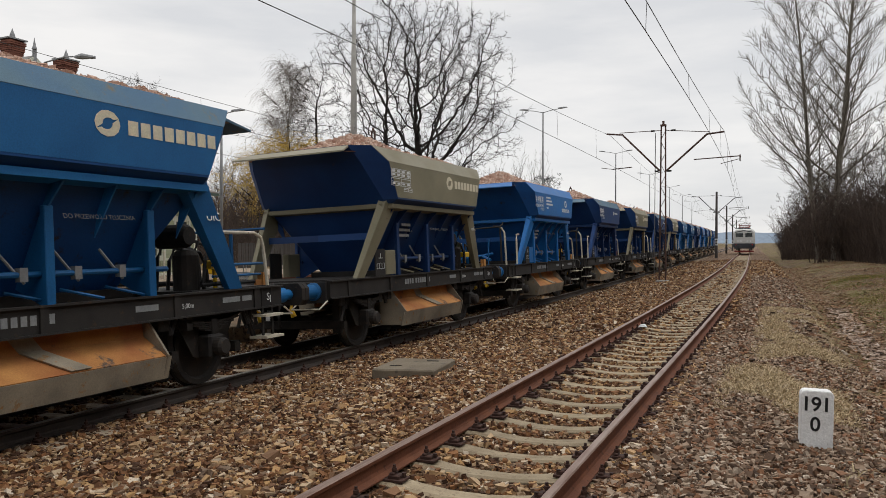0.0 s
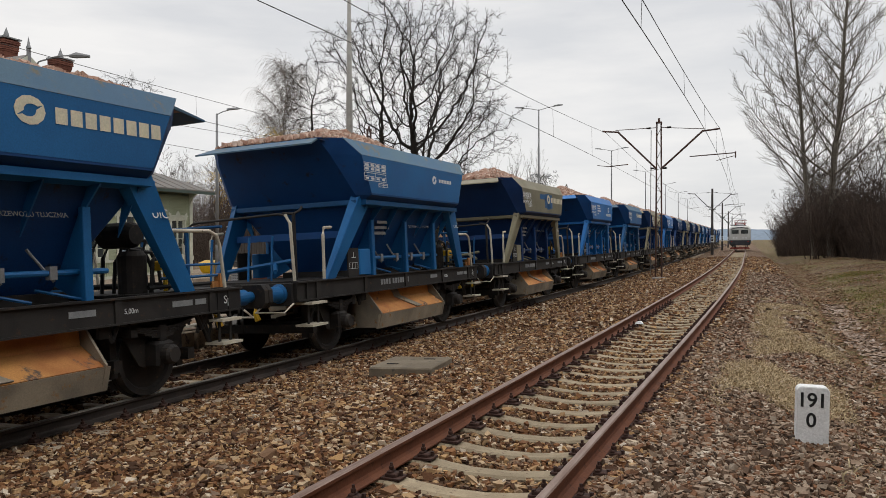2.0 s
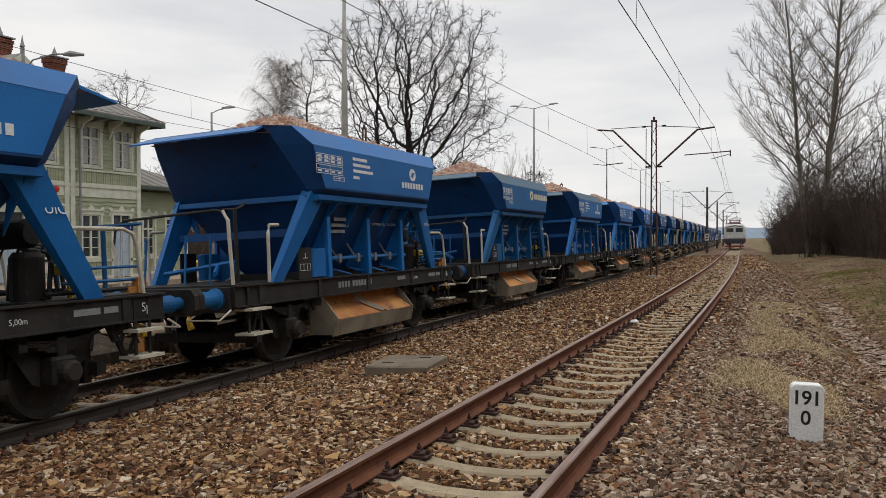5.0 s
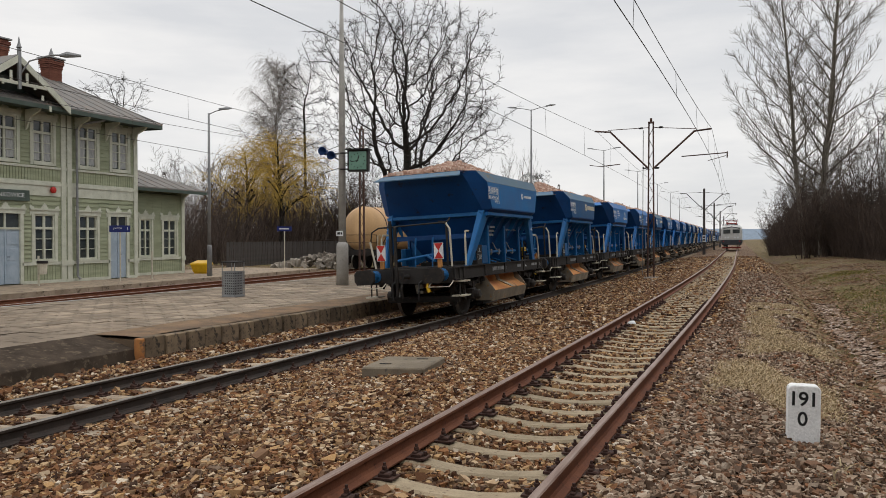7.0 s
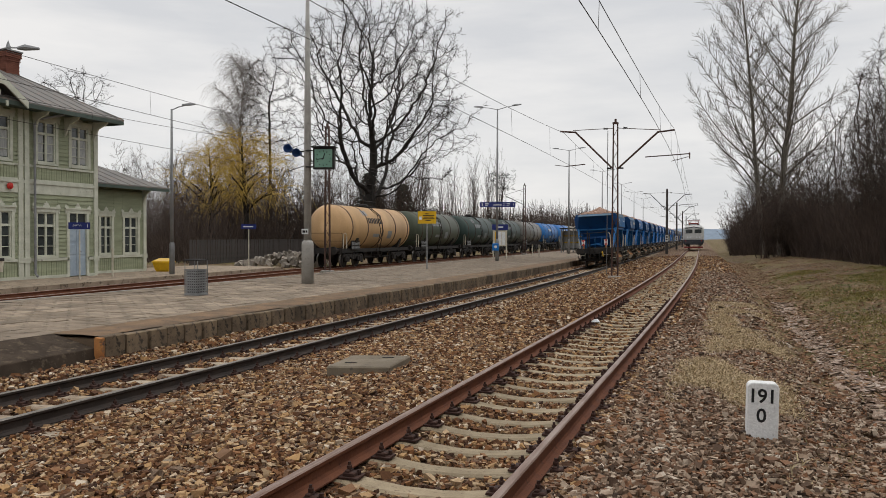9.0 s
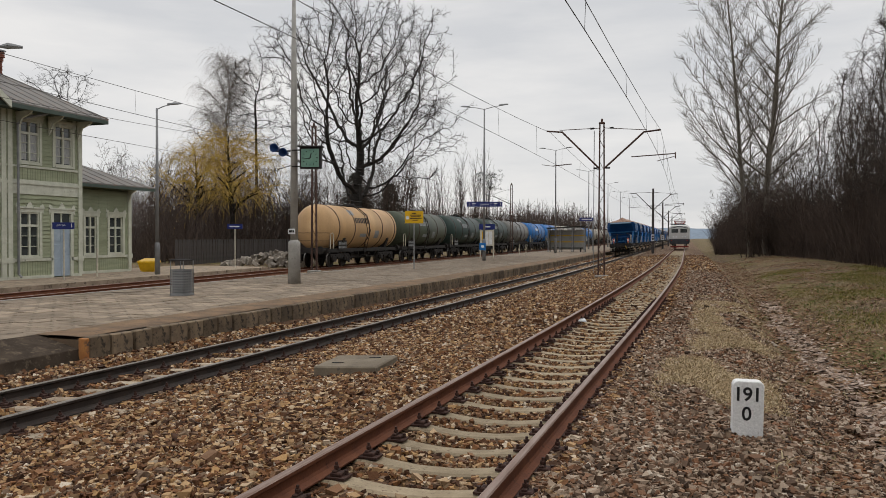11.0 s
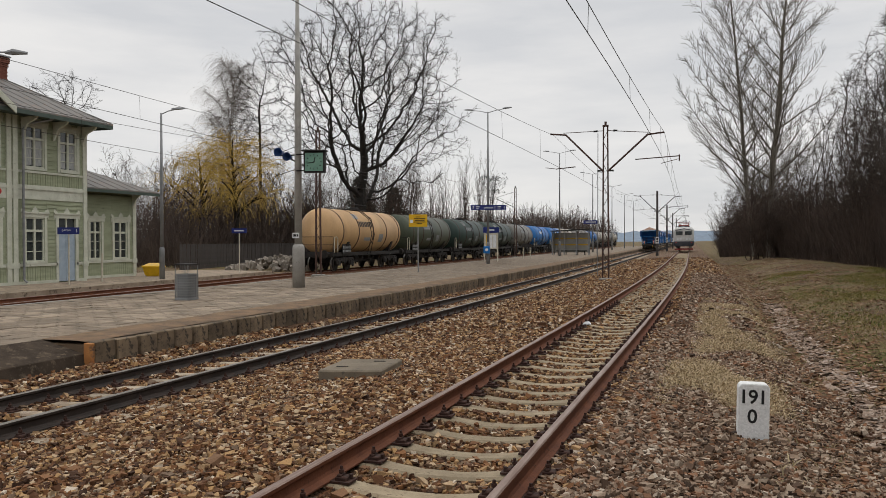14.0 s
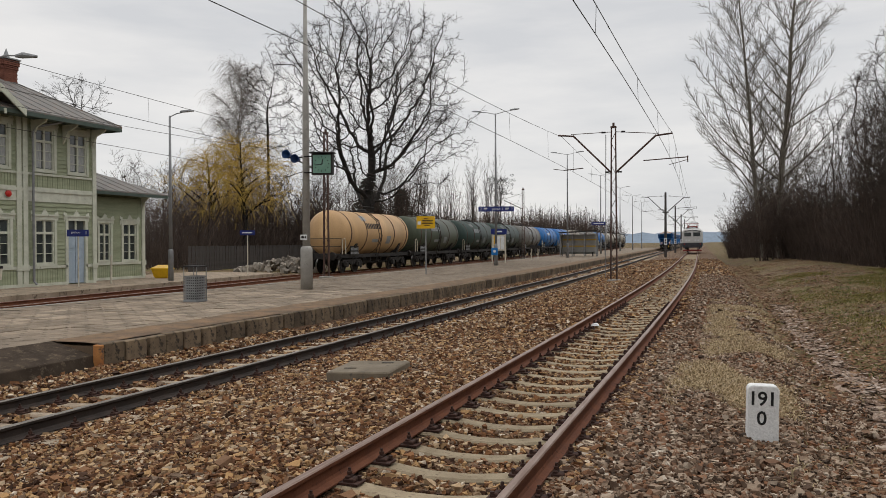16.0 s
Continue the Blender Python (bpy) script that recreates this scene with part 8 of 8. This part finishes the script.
def build_trees():
    plant("oak_tree", "huge bare spreading oak with black gnarled limbs", "tree", 11, 24.5, 0.72, "oak", M_BARK, M_TWIG, pose(-30.4, 63.5, -0.2, 0, 0, 26))
    plant("poplar_tree", "tall bare poplar clump with pale grey stems", "tree", 4, 29.0, 0.27, "poplar", M_GREYBARK, M_GREYBARK, pose(4.5, 80.0, 0.1))
    plant("birch_tree", "bare drooping birch with pale stem", "tree", 21, 22.0, 0.26, "birch", M_BIRCH, M_BIRCHTWIG, pose(-53.6, 76.0, -0.2))
    plant("ash_tree", "tall bare dark tree behind the willow", "tree", 31, 24.5, 0.34, "ash", M_BARK, M_TWIG, pose(-48.5, 75.5, -0.2))
    plant("willow_tree", "willow with yellow hanging twigs", "tree", 41, 13.5, 0.34, "willow", M_BARK, M_WILLOW, pose(-36.3, 53.0, -0.2))
    plant("willow_tree", "willow with yellow hanging twigs", "tree", 43, 11.0, 0.28, "willow", M_BARK, M_WILLOW, pose(-39.4, 52.5, -0.2) @ Matrix.Scale(0.9, 4))
    plant("garden_tree", "bare garden tree behind the station roof", "tree", 52, 19.0, 0.30, "roof", M_BARK, M_TWIG, pose(-62.2, 61.5, -0.2))
    # rows and clumps from a few grown forms
    slim = plant("slim_tree", "slim bare tree in the far row", "tree", 61, 17.0, 0.11, "slim", M_TWIG, M_BRUSH, pose(-52, 150, -0.3), "far row of bare trees", fat=1.35)
    rng = random.Random(9)
    for k in range(40):
        copy_thing(slim, pose(-63.5 + 0.52 * k + rng.uniform(-0.5, 0.5), 128 + 0.65 * k + rng.uniform(-6, 9), -0.3, rng.uniform(-3, 3), rng.uniform(-3, 3), rng.uniform(0, 360)) @ Matrix.Scale(rng.uniform(0.75, 1.1), 4))
    bush = [plant("thicket_bush", "bare many-stemmed grey brown bush", "bush", 70 + k, 8.5, 0.07, "bush", M_BRUSH, M_BRUSH, pose(-47 + 4 * k, 60 + 3 * k, -0.2, 0, 0, 50 * k), "bare bushes", fat=1.25) for k in range(3)]
    for k in range(16):
        copy_thing(bush[k % 3], pose(-50 + 1.25 * k + rng.uniform(-1.2, 1.2), 60 + 1.0 * k + rng.uniform(-3, 6), -0.25, 0, 0, rng.uniform(0, 360)) @ Matrix.Scale(rng.uniform(0.65, 1.2), 4))
    # right-hand thicket: foot line runs close to the track in the distance
    foot = [(30, 8.8), (48, 8.3), (66, 7.4), (80, 5.9), (92, 3.4), (104, 2.3), (135, 3.5)]

    def foot_u(y):
        for (a, ua), (b, ub) in zip(foot, foot[1:]):
            if y <= b:
                return ua + (ub - ua) * max(0, y - a) / (b - a)
        return foot[-1][1]
    for k in range(96):
        y = 40 + 88 * (k / 95) + rng.uniform(-2, 2)
        u = foot_u(y) + abs(rng.gauss(0, 3.2)) + 0.9
        copy_thing(bush[k % 3], pose(u + bend(y), y, ground_z(u) - 0.1, 0, 0, rng.uniform(0, 360)) @ Matrix.Scale(rng.uniform(0.45, 0.8), 4))
    for k in range(7):
        copy_thing(bush[k % 3], pose(2.6 + 0.75 * k, 76.0 + rng.uniform(-1.5, 1.5), -0.1, 0, 0, 50 * k) @ Matrix.Scale(rng.uniform(0.5, 0.75), 4))
    grove = [plant("thicket_tree", "bare brown many-branched tree in the thicket", "tree", 140 + k, 12, 0.16, "upright", M_THICKET, M_THICKET, pose(10.2 + 2.0 * k, 52.0 + 4 * k, 0.1, 0, 0, 70 * k), "bare thicket trees") for k in range(3)]
    for k in range(50):
        y = 38 + 1.45 * k + rng.uniform(-2, 2)
        u = foot_u(y) + 0.8 + rng.uniform(0, 6)
        copy_thing(grove[k % 3], pose(u + bend(y), y, ground_z(u) - 0.1, rng.uniform(-4, 4), rng.uniform(-4, 4), rng.uniform(0, 360)) @ Matrix.Scale(rng.uniform(0.8, 1.1) * (1.2 if y < 58 else 1.0 if y < 72 else 0.8), 4))
    for k in range(14):
        copy_thing(grove[k % 3], pose(-58.0 + 1.7 * k + rng.uniform(-1, 1), 62 + 0.6 * k + rng.uniform(-4, 4), -0.3, rng.uniform(-4, 4), rng.uniform(-4, 4), rng.uniform(0, 360)) @ Matrix.Scale(rng.uniform(0.62, 0.92), 4))
    for k in range(8):
        y = 62 + 7 * k + rng.uniform(-2, 2)
        u = foot_u(y) + 6 + rng.uniform(0, 5)
        copy_thing(slim, pose(u + bend(y), y, ground_z(u) - 0.1, rng.uniform(-5, 5), rng.uniform(-5, 5), rng.uniform(0, 360)) @ Matrix.Scale(rng.uniform(0.6, 0.95), 4))
    # dense low brushwood as one mass of stems
    nr = np.random.default_rng(5)
    segs = []
    for _ in range(10500):
        y = float(nr.uniform(36, 132))
        u = foot_u(y) + abs(float(nr.normal(0, 2.6)))
        p = Vector((u + bend(y), y, ground_z(u) - 0.05))
        d = Vector((float(nr.normal(0, 0.28)), float(nr.normal(0, 0.28)), 1)).normalized()
        h = float(nr.uniform(0.5, 4.8)) * float(nr.uniform(0.6, 1.0))
        r = 0.007 + 0.0032 * h
        for q in range(3):
            e = p + d * (h / 3)
            segs.append((p, e, r, r * 0.72))
            if q:
                t = (d + Vector((float(nr.normal(0, 0.6)), float(nr.normal(0, 0.6)), 0.1))).normalized()
                segs.append((p, p + t * h * 0.3, r * 0.6, 0.004))
            p, r = e, r * 0.72
            d = (d + Vector((float(nr.normal(0, 0.2)), float(nr.normal(0, 0.2)), 0))).normalized()
    tagged(part("brushwood", tubes_mesh("brushwood", segs, 3, M_BRUSH), None), "dense grey brown leafless brushwood along the bank", "brushwood", kind="stuff")
    segs = []
    for _ in range(11000):
        y = float(nr.uniform(44, 125))
        x = -27.5 - 0.12 * (y - 44) - abs(float(nr.normal(0, 13))) + bend(y) - (6.5 if y < 62 else 2.5)
        p = Vector((x, y, -0.2))
        d = Vector((float(nr.normal(0, 0.3)), float(nr.normal(0, 0.3)), 1)).normalized()
        h = float(nr.uniform(1.0, 6.5))
        r = 0.008 + 0.0035 * h
        for q in range(3):
            e = p + d * (h / 3)
            segs.append((p, e, r, r * 0.7))
            if q:
                t = (d + Vector((float(nr.normal(0, 0.6)), float(nr.normal(0, 0.6)), 0.1))).normalized()
                segs.append((p, p + t * h * 0.3, r * 0.6, 0.005))
            p, r = e, r * 0.7
            d = (d + Vector((float(nr.normal(0, 0.2)), float(nr.normal(0, 0.2)), 0))).normalized()
    tagged(part("brushwood", tubes_mesh("brushwood", segs, 3, M_BRUSH), None), "dark leafless shrubs behind the siding", "brushwood", kind="stuff")
    # unseen thicket beside and behind the camera, added to block low sky light
    segs = []
    for _ in range(5200):
        y = float(nr.uniform(-75, 36))
        u = 10.0 + abs(float(nr.normal(0, 4.5))) if y > -40 else float(nr.uniform(-6, 26))
        p = Vector((u, y, ground_z(u) - 0.1))
        d = Vector((float(nr.normal(0, 0.12)), float(nr.normal(0, 0.12)), 1)).normalized()
        h = float(nr.uniform(3.5, 10.5))
        r = 0.03 + 0.006 * h
        for q in range(2):
            e = p + d * (h / 2)
            segs.append((p, e, r, r * 0.6))
            for c in range(3):
                a = p + d * h * (0.12 + 0.12 * c)
                t = Vector((float(nr.normal(0, 0.6)), float(nr.normal(0, 0.6)), 1)).normalized()
                segs.append((a, a + t * h * 0.32, r * 0.55, 0.012))
            p, r = e, r * 0.6
            d = (d + Vector((float(nr.normal(0, 0.12)), float(nr.normal(0, 0.12)), 0))).normalized()
    tagged(part("brushwood", tubes_mesh("brushwood", segs, 3, M_BRUSH), None), "unseen leafless thicket added along the bank", "brushwood", kind="stuff")
    # dark conifers behind the oak
    for k, (x, y, h) in enumerate(((-37.5, 78.0, 9.0), (-35.0, 82.0, 8.0), (-39.5, 84.0, 7.5))):
        s = Shape()
        rr = random.Random(80 + k)
        for q in range(900):
            f = rr.random() ** 0.8
            z = 0.4 + (h - 0.5) * f
            a, w = rr.uniform(0, 6.28), (1 - f) * 3.3 * rr.uniform(0.25, 1.05) + 0.15
            c = Vector((w * math.cos(a), w * math.sin(a), z))
            t = Vector((math.cos(a) * 0.5, math.sin(a) * 0.5, -0.18 + rr.uniform(-0.1, 0.1)))
            n2 = Vector((-math.sin(a), math.cos(a), 0)) * 0.16
            s.poly([c - n2, c + n2, c + t * 0.9 + n2 * 0.3 + Vector((0, 0, 0.02)), c + t * 0.9 - n2 * 0.3, c + Vector((0, 0, 0.12))], [(0, 1, 2, 3), (0, 4, 3), (1, 2, 4)])
        cf = thing("conifer", "small dark conifer behind the oak", "tree", pose(x, y, -0.2), "dark conifers")
        part("trunk", Shape().bar((0, 0, 0), (0, 0, h), 0.12, 0.02), M_BARK, cf)
        part("crown", s, M_CONIFER, cf)
    # tree with mistletoe balls
    mt = plant("mistletoe_tree", "bare tree dotted with dark mistletoe clumps", "tree", 91, 14.0, 0.24, "roof", M_BARK, M_TWIG, pose(-33.0, 116.0, -0.2) @ Matrix.Scale(0.62, 4))
    s = Shape()
    rr = random.Random(3)
    for k in range(46):
        a, w = rr.uniform(0, 6.28), rr.uniform(0.6, 3.9)
        c = Vector((w * math.cos(a), w * math.sin(a), rr.uniform(14.6, 19.4)))
        for q in range(26):
            v = Vector((rr.gauss(0, 1), rr.gauss(0, 1), rr.gauss(0, 1))).normalized() * rr.uniform(0.15, 0.48)
            t = Vector((rr.gauss(0, 1), rr.gauss(0, 1), rr.gauss(0, 1))).normalized() * 0.13
            s.poly([c + v - t, c + v * 1.15, c + v + t, c + v * 0.8], [(0, 1, 2, 3)])
    part("mistletoe", s, M_CONIFER, mt, "dark green mistletoe clumps")
    # distant woods on the skyline
    def skyline(name, y, h, x0, x1, colour):
        s = Shape()
        n = 240
        pts = []
        for k in range(n + 1):
            x = x0 + (x1 - x0) * k / n
            t = h * (0.75 + 0.25 * noise.noise((x * 0.012, y, 0)) + 0.12 * noise.noise((x * 0.08, y, 5)))
            pts += [(x, y, -4), (x, y + 30, t)]
        s.poly(pts, [(2 * k, 2 * k + 2, 2 * k + 3, 2 * k + 1) for k in range(n)])
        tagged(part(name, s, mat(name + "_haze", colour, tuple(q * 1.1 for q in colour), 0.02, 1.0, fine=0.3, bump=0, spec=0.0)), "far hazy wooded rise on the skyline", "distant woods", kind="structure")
    # Haze is put into the base colours: paler and bluer farther off.
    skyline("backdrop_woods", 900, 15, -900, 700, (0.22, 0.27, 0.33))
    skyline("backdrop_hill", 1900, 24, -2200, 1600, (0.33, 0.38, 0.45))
    segs = []
    for _ in range(4600):
        y = float(nr.uniform(180, 330))
        x = float(nr.uniform(-95, -30)) + bend(y) if nr.random() < 0.75 else float(nr.uniform(14, 60)) + bend(y)
        h = float(nr.uniform(4, 12))
        p, d = Vector((x, y, -0.5)), Vector((float(nr.normal(0, 0.12)), 0, 1)).normalized()
        segs.append((p, p + d * h, 0.075, 0.025))
        for q in range(5):
            a = p + d * h * (0.3 + 0.13 * q)
            segs.append((a, a + Vector((float(nr.normal(0, 1.1)), 0.2, 1.6)), 0.04, 0.016))
    tagged(part("far_woods", tubes_mesh("far_woods", segs, 3, M_BRUSH), None), "far leafless woods beyond the station", "woods", kind="stuff")
    # board fence behind the siding
    fn = thing("board_fence", "old dark board fence behind the siding", "fence")
    me = Shape().box(-0.07, 0.07, -0.012, 0.012, 0, 1.7).mesh("board", M_MASTDARK)
    for k in range(110):
        ob = part("board", me, None, fn)
        ob.matrix_basis = pose(-33.0 - 0.03 * k, 42.0 + 0.225 * k, -0.2, rng.uniform(-1.5, 1.5), 0, 90)
    part("fence_rail", Shape().bar((-33.05, 42, 0.3), (-37.5, 66.8, 0.3), 0.04).bar((-33.05, 42, 1.1), (-37.5, 66.8, 1.1), 0.04), M_MASTDARK, fn)


def scatter(name, label, count, u0, u1, y0, y1, kind, material, size, weight=None, seed=1):
    """Leaves lying about, or grass blades standing, as one mesh."""
    rng = np.random.default_rng(seed)
    pts, faces = [], []
    made = 0
    while made < count:
        u, y = float(rng.uniform(u0, u1)), float(y0 + (y1 - y0) * rng.random() ** 1.5)
        if not (-0.9 * y - 1 < u < 0.30 * y + 1.5) or (weight and rng.random() > weight(u, y)):
            count -= 0.25
            continue
        amp = 0.05 if u > 0.6 or u < -25 else 0.015
        z = ground_z(u) + amp * noise.noise((u * 0.9, y * 0.55, 3.1)) + amp * 0.6 * noise.noise((u * 2.7, y * 2.1, 8.4))
        if -9.2 < u < 1.0:
            z = max(z, bed_z(u) + 0.012)
        c = Vector((u + bend(y), y, z))
        o = len(pts)
        s = size * float(rng.uniform(0.6, 1.4))
        a = float(rng.uniform(0, 6.28))
        f, g = Vector((math.cos(a), math.sin(a), 0)), Vector((-math.sin(a), math.cos(a), 0))
        if kind == "leaf":
            up = Vector((0, 0, 1))
            t = float(rng.uniform(-0.2, 0.5))
            pts += [c - f * s + up * 0.008, c + g * s * 0.5 + up * (0.012 + s * t * 0.5), c + f * s + up * (0.01 + s * t), c - g * s * 0.5 + up * 0.006]
            faces.append((o, o + 1, o + 2, o + 3))
        else:
            lean = Vector((float(rng.normal(0, 0.8)), float(rng.normal(0, 0.8)), 1)).normalized() * s
            mid = c + lean * 0.55
            tip = c + lean + Vector((lean.x, lean.y, -0.35 * s)) * 0.5
            pts += [c - g * 0.008, c + g * 0.008, mid + g * 0.006, mid - g * 0.006, tip]
            faces += [(o, o + 1, o + 2, o + 3), (o + 3, o + 2, o + 4)]
        made += 1
    me = bpy.data.meshes.new(name)
    me.from_pydata([tuple(q) for q in pts], [], faces)
    me.materials.append(material)
    return tagged(part(name, me, None), label, "ground litter", kind="stuff")


build_trees()
M_PALELEAF = island_mat("pale_wet_leaf", [(0.0, (0.12, 0.075, 0.05)), (0.35, (0.24, 0.165, 0.12)), (0.8, (0.36, 0.275, 0.215)), (1.0, (0.48, 0.40, 0.34))])
M_MOSS = island_mat("olive_moss", [(0.0, (0.095, 0.085, 0.022)), (0.5, (0.165, 0.145, 0.036)), (0.85, (0.25, 0.195, 0.055)), (1.0, (0.10, 0.13, 0.03))])


def drift(u, y, size, salt):
    """Patchiness from 0 to 1 over the bank."""
    return max(0.0, min(1.0, 0.5 + 1.6 * noise.noise((u / size, y / size / 1.8, salt))))


scatter("dead_leaves", "dead brown leaves strewn over the ditch and bank", 60000, 0.9, 10.5, 6.0, 75.0, "leaf", M_LEAF, 0.06, lambda u, y: 0.95 if 1.2 < u < 2.7 else (0.15 + 0.75 * drift(u, y, 1.6, 3)) * (1.0 - 0.85 * drift(u, y, 2.4, 21) ** 2), 2)
scatter("pale_leaves", "pale matted leaves along the ditch bottom", 15000, 1.25, 2.5, 6.0, 30.0, "leaf", M_PALELEAF, 0.075, lambda u, y: max(0.0, 1 - abs(u - 1.8 - 0.25 * noise.noise((0.3, y * 0.35, 4))) / 0.42) * drift(u, y, 0.8, 12), 12)
scatter("dry_grass", "dry straw and grass along the cess", 16000, 0.3, 8.0, 6.5, 40.0, "blade", M_GRASS, 0.10, lambda u, y: 0.12 if u < 2.4 else 0.5 * drift(u, y, 1.4, 6), 3)
scatter("moss", "olive moss and short turf on the bank", 85000, 2.3, 10.0, 7.0, 48.0, "blade", M_MOSS, 0.07, lambda u, y: min(1.0, (u - 2.2) / 0.8) * drift(u, y, 2.4, 21) ** 2, 14)
scatter("green_grass", "tufts of fresh green grass on the bank", 9000, 2.2, 9.0, 7.0, 45.0, "blade", M_GREENGRASS, 0.09, lambda u, y: max(0.0, drift(u, y, 0.9, 9) - 0.64) * 3.0, 4)
scatter("straw_patch", "trampled pale straw beside the kilometre stone", 80000, -0.95, 1.15, 9.0, 27.0, "blade", M_STRAW, 0.075, lambda u, y: min(1.0, 1.8 * max(0.0, 1 - abs(u - (0.05 if y < 13.5 else 0.3)) / 0.8)) * min(1.0, max(0.0, drift(u, y, 1.1, 17) * 2.2 - 0.45)), 6)


# ---- tracks and loose stone, last ----
build_track("track_near", "straight-sleepered main track with rust brown rails", A_X, A_Z, CANT_A, M_RAIL, M_RAILTOP, M_SLEEPER, -12, 200, -3.0, 120, 24, phase=PHASE_A)
build_track("track_middle", "main track with polished rails on dusty sleepers", B_X, B_Z, CANT_B, M_RAILB, M_RAILTOPB, M_SLEEPERB, -130, 480, -3.0, 120, 24, phase=PHASE_B, depth=0.0)
build_track("track_siding", "rusty siding track beside the station house", C_X, C_Z, 0.0, M_RAIL, M_RAILTOP, M_SLEEPERB, -40, 230, 10.0, 60, 10, depth=0.0, way=siding)
stones("ballast_stones", 74000, -7.0, -1.0, 2.4, 15.5, 0.039, M_BALLAST, "loose brown crushed stone between and beside the tracks", bed_z, clear_of_rails)
stones("ballast_stones", 54000, -1.3, 1.75, 2.4, 17.0, 0.036, M_BALLASTG, "loose grey brown crushed stone beside the near track", lambda u: max(bed_z(u), ground_z(u)), shoulder)
stones("ballast_stones", 38000, -9.2, -1.0, 15.5, 44, 0.052, M_BALLAST, "loose brown crushed stone between and beside the tracks", bed_z, clear_of_rails)
stones("ballast_stones", 16000, -9.2, 0.9, 44, 85, 0.08, M_BALLAST, "loose brown crushed stone between the far tracks", bed_z, clear_of_rails)
stones("ballast_stones", 9000, -1.0, 0.9, 17.0, 46, 0.055, M_BALLASTG, "loose grey brown crushed stone on the track shoulder", bed_z, clear_of_rails)
stones("ballast_stones", 15000, -9.42, -6.95, 3.5, 15.5, 0.046, M_BALLAST, "loose brown crushed stone along the platform foot", bed_z, clear_of_rails)


motions()
